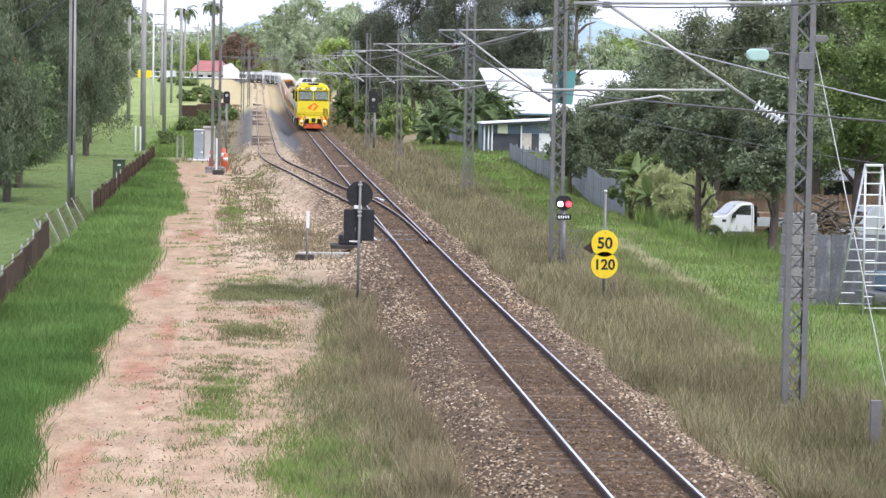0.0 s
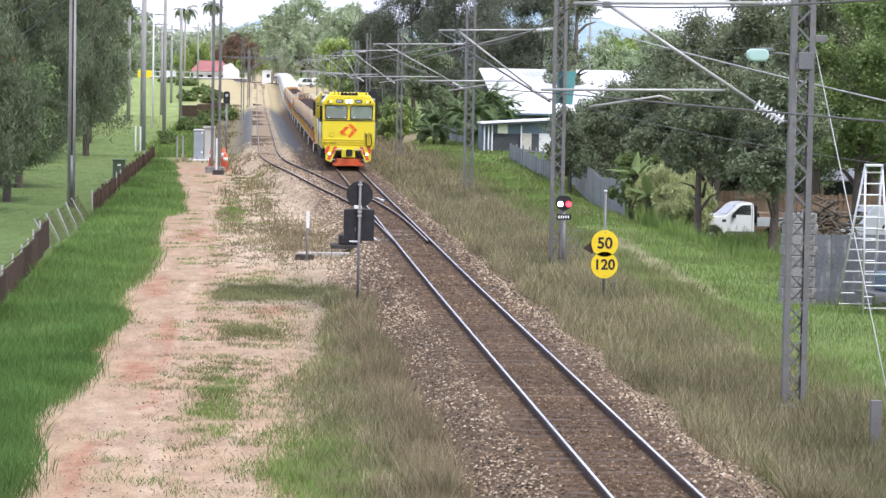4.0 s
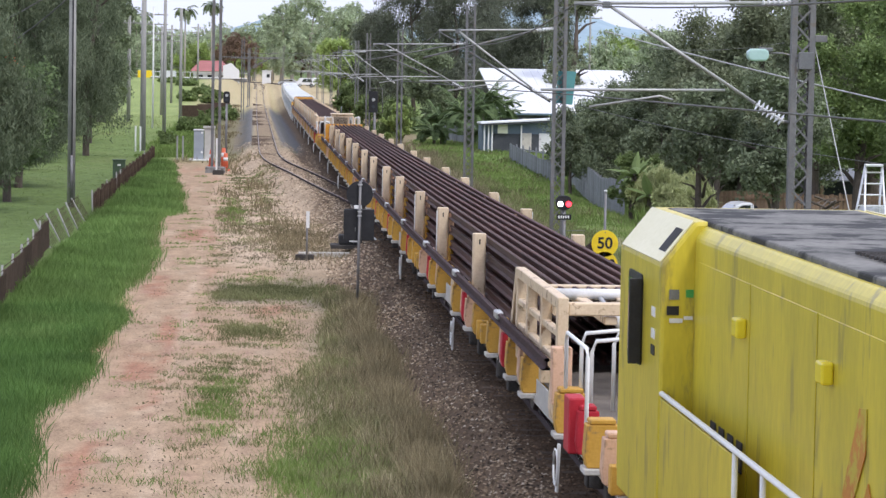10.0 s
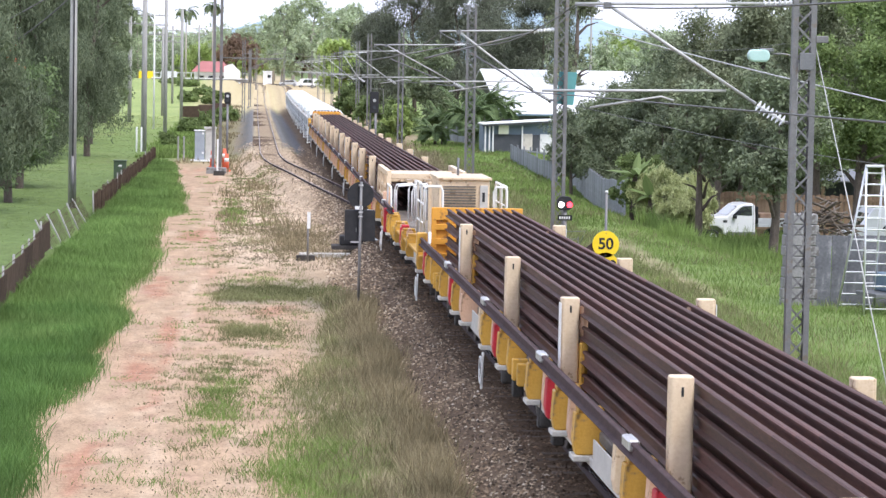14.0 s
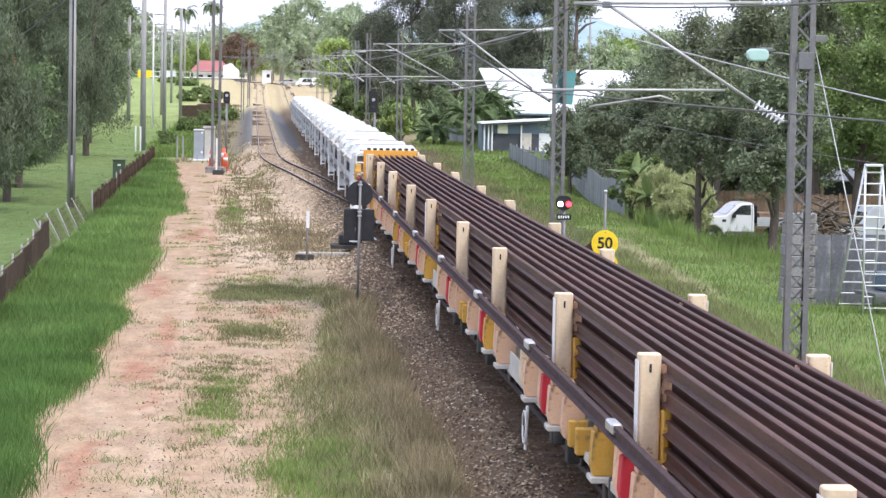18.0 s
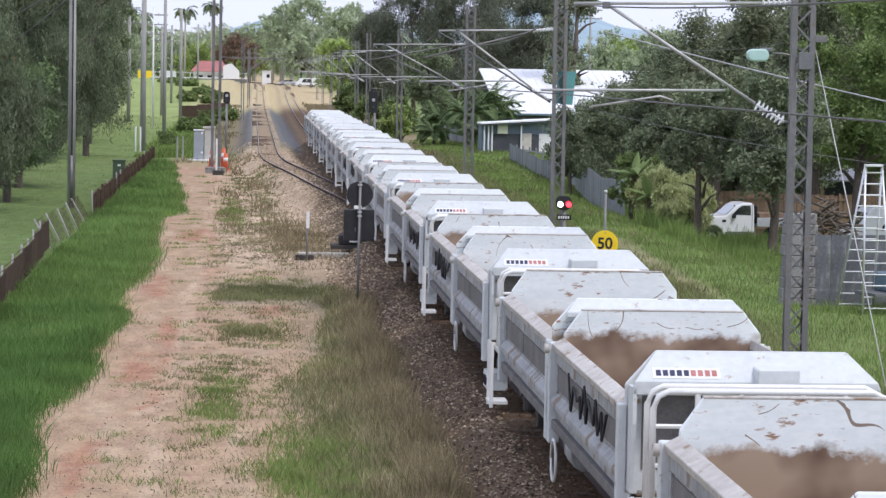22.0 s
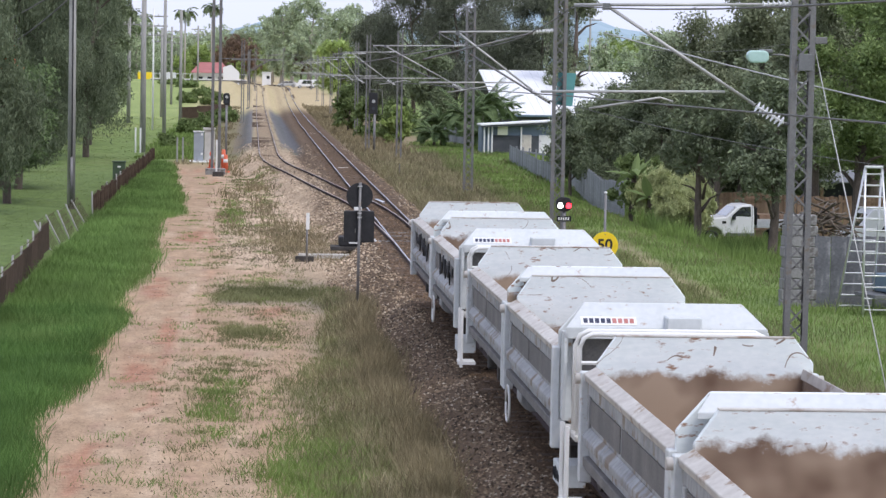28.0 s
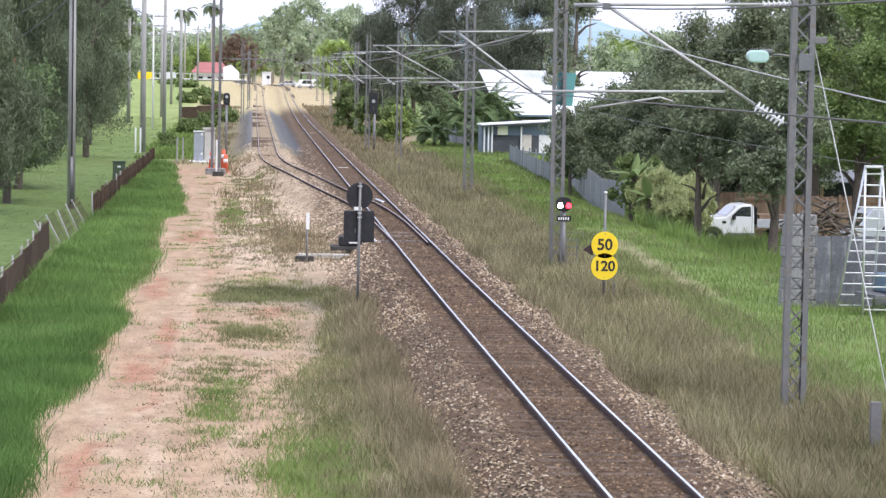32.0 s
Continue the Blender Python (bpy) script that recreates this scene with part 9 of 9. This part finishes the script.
def build_car(name, label, category, x, y, turn, kind, group=""):
    """A parked car, van or tray-back ute; its nose points along -x of its own frame."""
    c = thing(name, label, category, group, at=pose(x, y, ground_z(x, y), 0, 0, turn))
    P = lambda n, bm, mat, lb="", bv=0.0, parent=None: part(n, bm, mat, parent or c, lb, bv)
    if kind == "ute":
        prof = [(-2.4, 0.45), (-2.48, 0.80), (-2.36, 1.04), (-2.1, 1.14), (-0.98, 1.22), (-0.50, 1.64), (-0.30, 1.73), (0.08, 1.75), (0.20, 1.68), (0.24, 1.2), (0.24, 0.45), (-1.1, 0.42), (-1.18, 0.66), (-1.42, 0.80), (-1.78, 0.80), (-2.02, 0.66), (-2.1, 0.42)]
        P("body", prism(bmesh.new(), prof, 1, -0.88, 0.88), M_CARWHITE, "white painted cab", 0.06)
        P("tray", box(bmesh.new(), 0.34, 2.7, -0.92, 0.92, 0.78, 0.9), M_ALU, "aluminium tray", 0.015)
        for s in (-1, 1):
            P("tray_side", box(bmesh.new(), 0.34, 2.7, min(s * 0.9, s * 0.93), max(s * 0.9, s * 0.93), 0.9, 1.15), M_ALU, "", 0.008)
        P("headboard", box(bmesh.new(), 0.29, 0.34, -0.9, 0.9, 0.9, 1.62), M_BLACK, "black ladder frame", 0.01)
        P("load", box(bmesh.new(), 0.5, 1.7, -0.6, 0.6, 0.9, 1.32), M_FENCETAN, "timber offcuts", 0.03)
        glass = [[(-0.74, 1.26), (-0.42, 1.57), (-0.28, 1.64), (0.06, 1.65), (0.08, 1.24)]]
        screen = (-0.96, 1.25, -0.52, 1.63)
        P("door_seam", box(bmesh.new(), 0.12, 0.138, -0.884, -0.879, 0.52, 1.72), M_STEELDARK)
        P("flare", box(bmesh.new(), -1.0, 0.22, -0.90, -0.875, 0.44, 0.56), M_STEELDARK, "grey side step", 0.015)
        P("vent", box(bmesh.new(), -1.15, -0.98, -0.892, -0.879, 0.95, 1.05), M_BLACK)
        axles = (-1.6, 1.45)
    else:
        prof = [(-2.1, 0.35), (-2.15, 0.75), (-1.2, 0.98), (-0.55, 1.44), (1.2, 1.48), (1.95, 1.0), (2.05, 0.4)] if kind == "car" else \
               [(-2.3, 0.4), (-2.35, 1.0), (-1.9, 1.2), (-1.3, 1.95), (2.2, 1.98), (2.3, 0.5)]
        P("body", prism(bmesh.new(), prof, 1, -0.85, 0.85), M_CARWHITE, "white painted body", 0.07)
        top = 1.36 if kind == "car" else 1.8
        glass = [[(-1.0, 1.03), (-0.5, top), (0.2, top + 0.03), (0.2, 1.02)], [(0.28, 1.02), (0.28, top + 0.03), (1.1, top), (1.45, 1.04)]]
        screen = (-1.17, 1.0, -0.57, 1.42) if kind == "car" else (-1.88, 1.22, -1.32, 1.9)
        axles = (-1.3, 1.3)
    for s in (-1, 1):
        for q in glass:
            lo, hi = sorted((s * 0.86, s * (0.886 if kind == "ute" else 0.862)))
            if kind != "ute":
                lo, hi = sorted((s * 0.84, s * 0.858))
            P("side_window", prism(bmesh.new(), q, 1, lo, hi), M_GLASS, "dark side window")
        for a in axles:
            wl = P("wheel", rod(bmesh.new(), (a, s * 0.70, 0.33), (a, s * 0.90, 0.33), 0.33, 18), M_RUBBER, "black tyre", 0.02)
            P("rim", rod(bmesh.new(), (a, s * 0.895, 0.33), (a, s * 0.91, 0.33), 0.19, 14), M_ALU, "silver rim", 0, wl)
        P("headlight", box(bmesh.new(), prof[1][0] - 0.01, prof[1][0] + 0.08, min(s * 0.5, s * 0.8), max(s * 0.5, s * 0.8), 0.68, 0.84), M_STEEL2, "clear headlamp", 0.02)
        P("mirror", box(bmesh.new(), -0.75, -0.6, min(s * 0.9, s * 1.05), max(s * 0.9, s * 1.05), 1.12, 1.26), M_BLACK, "", 0.02)
    xa, za, xb, zb = screen
    bm = bmesh.new()
    nx, nz = (za - zb), (xb - xa)
    ln = math.hypot(nx, nz)
    nx, nz = nx / ln * 0.012, nz / ln * 0.012
    v = [bm.verts.new(q) for q in ((xa + nx, -0.74, za + nz), (xb + nx, -0.66, zb + nz), (xb + nx, 0.66, zb + nz), (xa + nx, 0.74, za + nz))]
    bm.faces.new(v)
    P("windscreen", bm, M_GLASS, "dark windscreen")
    P("bumper", box(bmesh.new(), prof[0][0] - 0.12, prof[0][0] + 0.1, -0.84, 0.84, 0.38, 0.56), M_STEELDARK if kind == "ute" else M_CARWHITE, "", 0.03)
    return c


def build_yard():
    paling_fence("boundary_fence", "silvered timber paling fence along the bank", (15.3, 172), (11.1, 117), 1.85, 0.24, M_FENCEGREY, 1, 3)
    paling_fence("boundary_fence", "grey sheet fence at the yard's edge", (9.35, 69.2), (15.5, 68.4), 1.82, 0.40, M_FENCEGREYDARK, 1, 5, 0.002)
    paling_fence("yard_fence", "tan timber paling fence behind parked cars", (13.6, 120), (25.0, 118), 1.95, 0.2, M_FENCETAN, -1, 7)
    paling_fence("boundary_fence", "low grey fence behind the banana plants", (11.0, 226), (13.6, 221), 1.4, 0.3, M_FENCEGREY, 1, 9)
    paling_fence("boundary_fence", "short grey paling fence before the shed", (13.2, 191), (14.6, 174), 1.1, 0.24, M_FENCEGREY, 1, 13)
    # stacked-block pillar behind the near mast
    x, y = 9.0, 69.4
    p = thing("block_pillar", "pillar of stacked rough grey blocks", "pillar", at=pose(x, y, ground_z(x, y)))
    r = random.Random(12)
    forms = [mesh_of("block", box(bmesh.new(), -w / 2, w / 2, -0.22, 0.22, 0.0, 0.265), M_CONCRETE, 0.025, 1) for w in (0.84, 0.92, 0.78)]
    for k in range(9):
        placed(part("block", forms[r.randint(0, 2)], None, p), r.uniform(-0.03, 0.03), 0, k * 0.27 - 0.1, 0, 0, r.uniform(-2, 2))
    build_car("ute", "white tray-back ute parked on the grass", "ute", 15.65, 114.0, 6, "ute")
    build_car("parked_van", "white van parked by the branch heap", "van", 20.9, 108.5, 4, "van")
    # ladder: two aluminium legs frames
    x, y = 10.18, 66.5
    l = thing("step_ladder", "tall aluminium A-frame ladder standing in the yard", "ladder", at=pose(x, y, ground_z(x, y)))
    for foot_y, left, right in ((-0.35, -0.24, 0.46), (0.95, -0.62, 0.30)):
        lo, hi = (Vector((left, foot_y, 0)), Vector((right, foot_y, 0))), (Vector((-0.20, 0.02 * foot_y, 3.62)), Vector((0.21, 0.02 * foot_y, 3.62)))
        for p, q in zip(lo, hi):
            part("stile", rod(bmesh.new(), p, q, 0.028, 8), M_ALU, l, "aluminium stile")
        for k in range(13):
            q = (k + 0.6) / 13.2
            part("rung", rod(bmesh.new(), lo[0].lerp(hi[0], q), lo[1].lerp(hi[1], q), 0.018, 6), M_ALU, l)
    part("top_cap", box(bmesh.new(), -0.22, 0.23, -0.06, 0.08, 3.60, 3.66), M_ALU, l, "", 0.01)
    # trailer frame with a tarp
    t = thing("yard_trailer", "blue-grey covered trailer by the ladder", "trailer", at=pose(11.35, 66.9, ground_z(11.35, 66.9), 0, 0, 12))
    part("tray", box(bmesh.new(), -0.8, 1.0, -0.7, 0.7, 0.55, 1.0), M_BLUEGREY, t, "blue-grey tarp cover", 0.06)
    part("frame", box(bmesh.new(), -1.3, 1.0, -0.6, 0.6, 0.45, 0.54), M_STEELDARK, t, "", 0.01)
    for s in (-1, 1):
        part("wheel", rod(bmesh.new(), (0.2, s * 0.62, 0.3), (0.2, s * 0.8, 0.3), 0.3, 14), M_RUBBER, t, "black tyre", 0.02)
    # heap of cut branches
    h = thing("branch_heap", "heap of cut grey branches by the fence", "branch heap", at=pose(17.3, 106.0, ground_z(17.3, 106)))
    r = random.Random(9)
    for k in range(110):
        a = Vector((r.uniform(-1.2, 1.2), r.uniform(-0.6, 0.6), r.uniform(0.1, 1.1) * 2.1))
        d = Vector((r.uniform(-1, 1), r.uniform(-0.6, 0.6), r.uniform(-0.35, 0.35))).normalized() * r.uniform(0.4, 0.8)
        a.z = max(0.12, a.z * (1 - 0.25 * abs(a.x)))
        part("branch", tube(bmesh.new(), [a - d, a + Vector((0, 0, r.uniform(0, 0.12))), a + d], r.uniform(0.02, 0.055), 5), M_TIMBERPILE, h)
    # dark-roofed house beyond the tan fence
    b = thing("carport", "low grey-roofed carport behind the tan fence", "carport", at=pose(25.6, 135, ground_z(25.6, 135)))
    for x in (-2.2, 2.2):
        for y in (0.2, 4.6):
            part("post", box(bmesh.new(), x - 0.08, x + 0.08, y - 0.08, y + 0.08, -0.3, 1.95), M_FENCETAN, b, "tan timber post", 0.01)
    part("roof", prism(bmesh.new(), [(-0.3, 1.9), (5.2, 2.3), (5.2, 2.38), (-0.3, 1.98)], 0, -2.6, 2.6), M_FENCEGREY, b, "weathered grey roof", 0.01)
    part("wall", box(bmesh.new(), -2.5, 2.5, 5.0, 5.1, -0.3, 2.2), M_DARKWALL, b)
    # street lamp behind the mast
    x, y = 10.7, 80.0
    s = thing("street_lamp", "street lamp with a pale green glass head", "street lamp", at=pose(x, y, ground_z(x, y)))
    g = -ground_z(x, y)
    part("pole", rod(bmesh.new(), (0.2, 0, -0.3), (0.2, 0, g + 5.6), 0.07, 10, 0.05), M_STEEL, s)
    part("arm", tube(bmesh.new(), [(0.2, 0, g + 5.5), (0.1, 0, g + 5.8), (-0.2, 0, g + 5.86), (-0.6, 0, g + 5.86)], 0.03, 8), M_STEEL, s)
    head = part("head", prism(bmesh.new(), round_rect(-1.25, -0.62, g + 5.62, g + 5.98, 0.15), 1, -0.16, 0.16), M_LAMPGLASS, s, "pale green lamp bowl", 0.05)
    part("cap", box(bmesh.new(), -0.9, -0.5, -0.1, 0.1, g + 5.9, g + 6.02), M_STEELDARK, head, "", 0.03)
    # parked vehicles near the station and on the park road
    for x, y, t, k in ((8.3, 622, 5, "van"), (11.5, 626, 0, "van"), (14.0, 630, 4, "car"), (4.6, 640, -5, "car")):
        build_car("parked_van" if k == "van" else "parked_car", "white vehicle parked near the station", "van" if k == "van" else "car", x, y, t, k, "station vehicles")
    build_car("parked_car", "white car parked beyond the park trees", "car", -25.5, 372, 10, "car")
    # brown retaining bank sheets near the far poles
    for i in range(3):
        bm = box(bmesh.new(), -2.0, 2.0, -0.1, 0.1, -0.2, 1.5)
        solid("retaining_wall", bm, M_FENCEBROWN, "dark rusty retaining sheet by the bank", "retaining wall", "retaining sheets", at=pose(-11.2 + i * 1.6, 312 + i * 14, ground_z(-11, 312 + i * 14), 0, 0, 60), bevel=0.02)


M_FENCEGREYDARK = surface("dark_slate_sheet", (0.085, 0.088, 0.096), (0.165, 0.168, 0.18), 1.4, 0.85, 0, 0.15, 14, vary=0.15, spots=((0.26, 0.26, 0.27), 1.6, 0.25))
M_LAMPGLASS = surface("pale_green_glass", (0.38, 0.56, 0.52), (0.46, 0.64, 0.60), 4, 0.2, 0, 0)
build_houses()
build_yard()


# ---------------------------------------------------------------- what moves
SPEED, NOSE_AT_9 = 22.7, 30.66


def motions():
    """The train runs towards and past the camera along the line, quickening by a metre near half way."""
    for ob, s in CONSIST:
        rows = []
        for k in range(33):
            gain = 1.1 * float(smooth01(14, 17, k))
            x, y, z, h = line_at(NOSE_AT_9 + SPEED * (9 - k) - gain + s)
            rows.append((k, pose(x, y, z, 0, 0, -math.degrees(h))))
        walk(ob, rows)


motions()
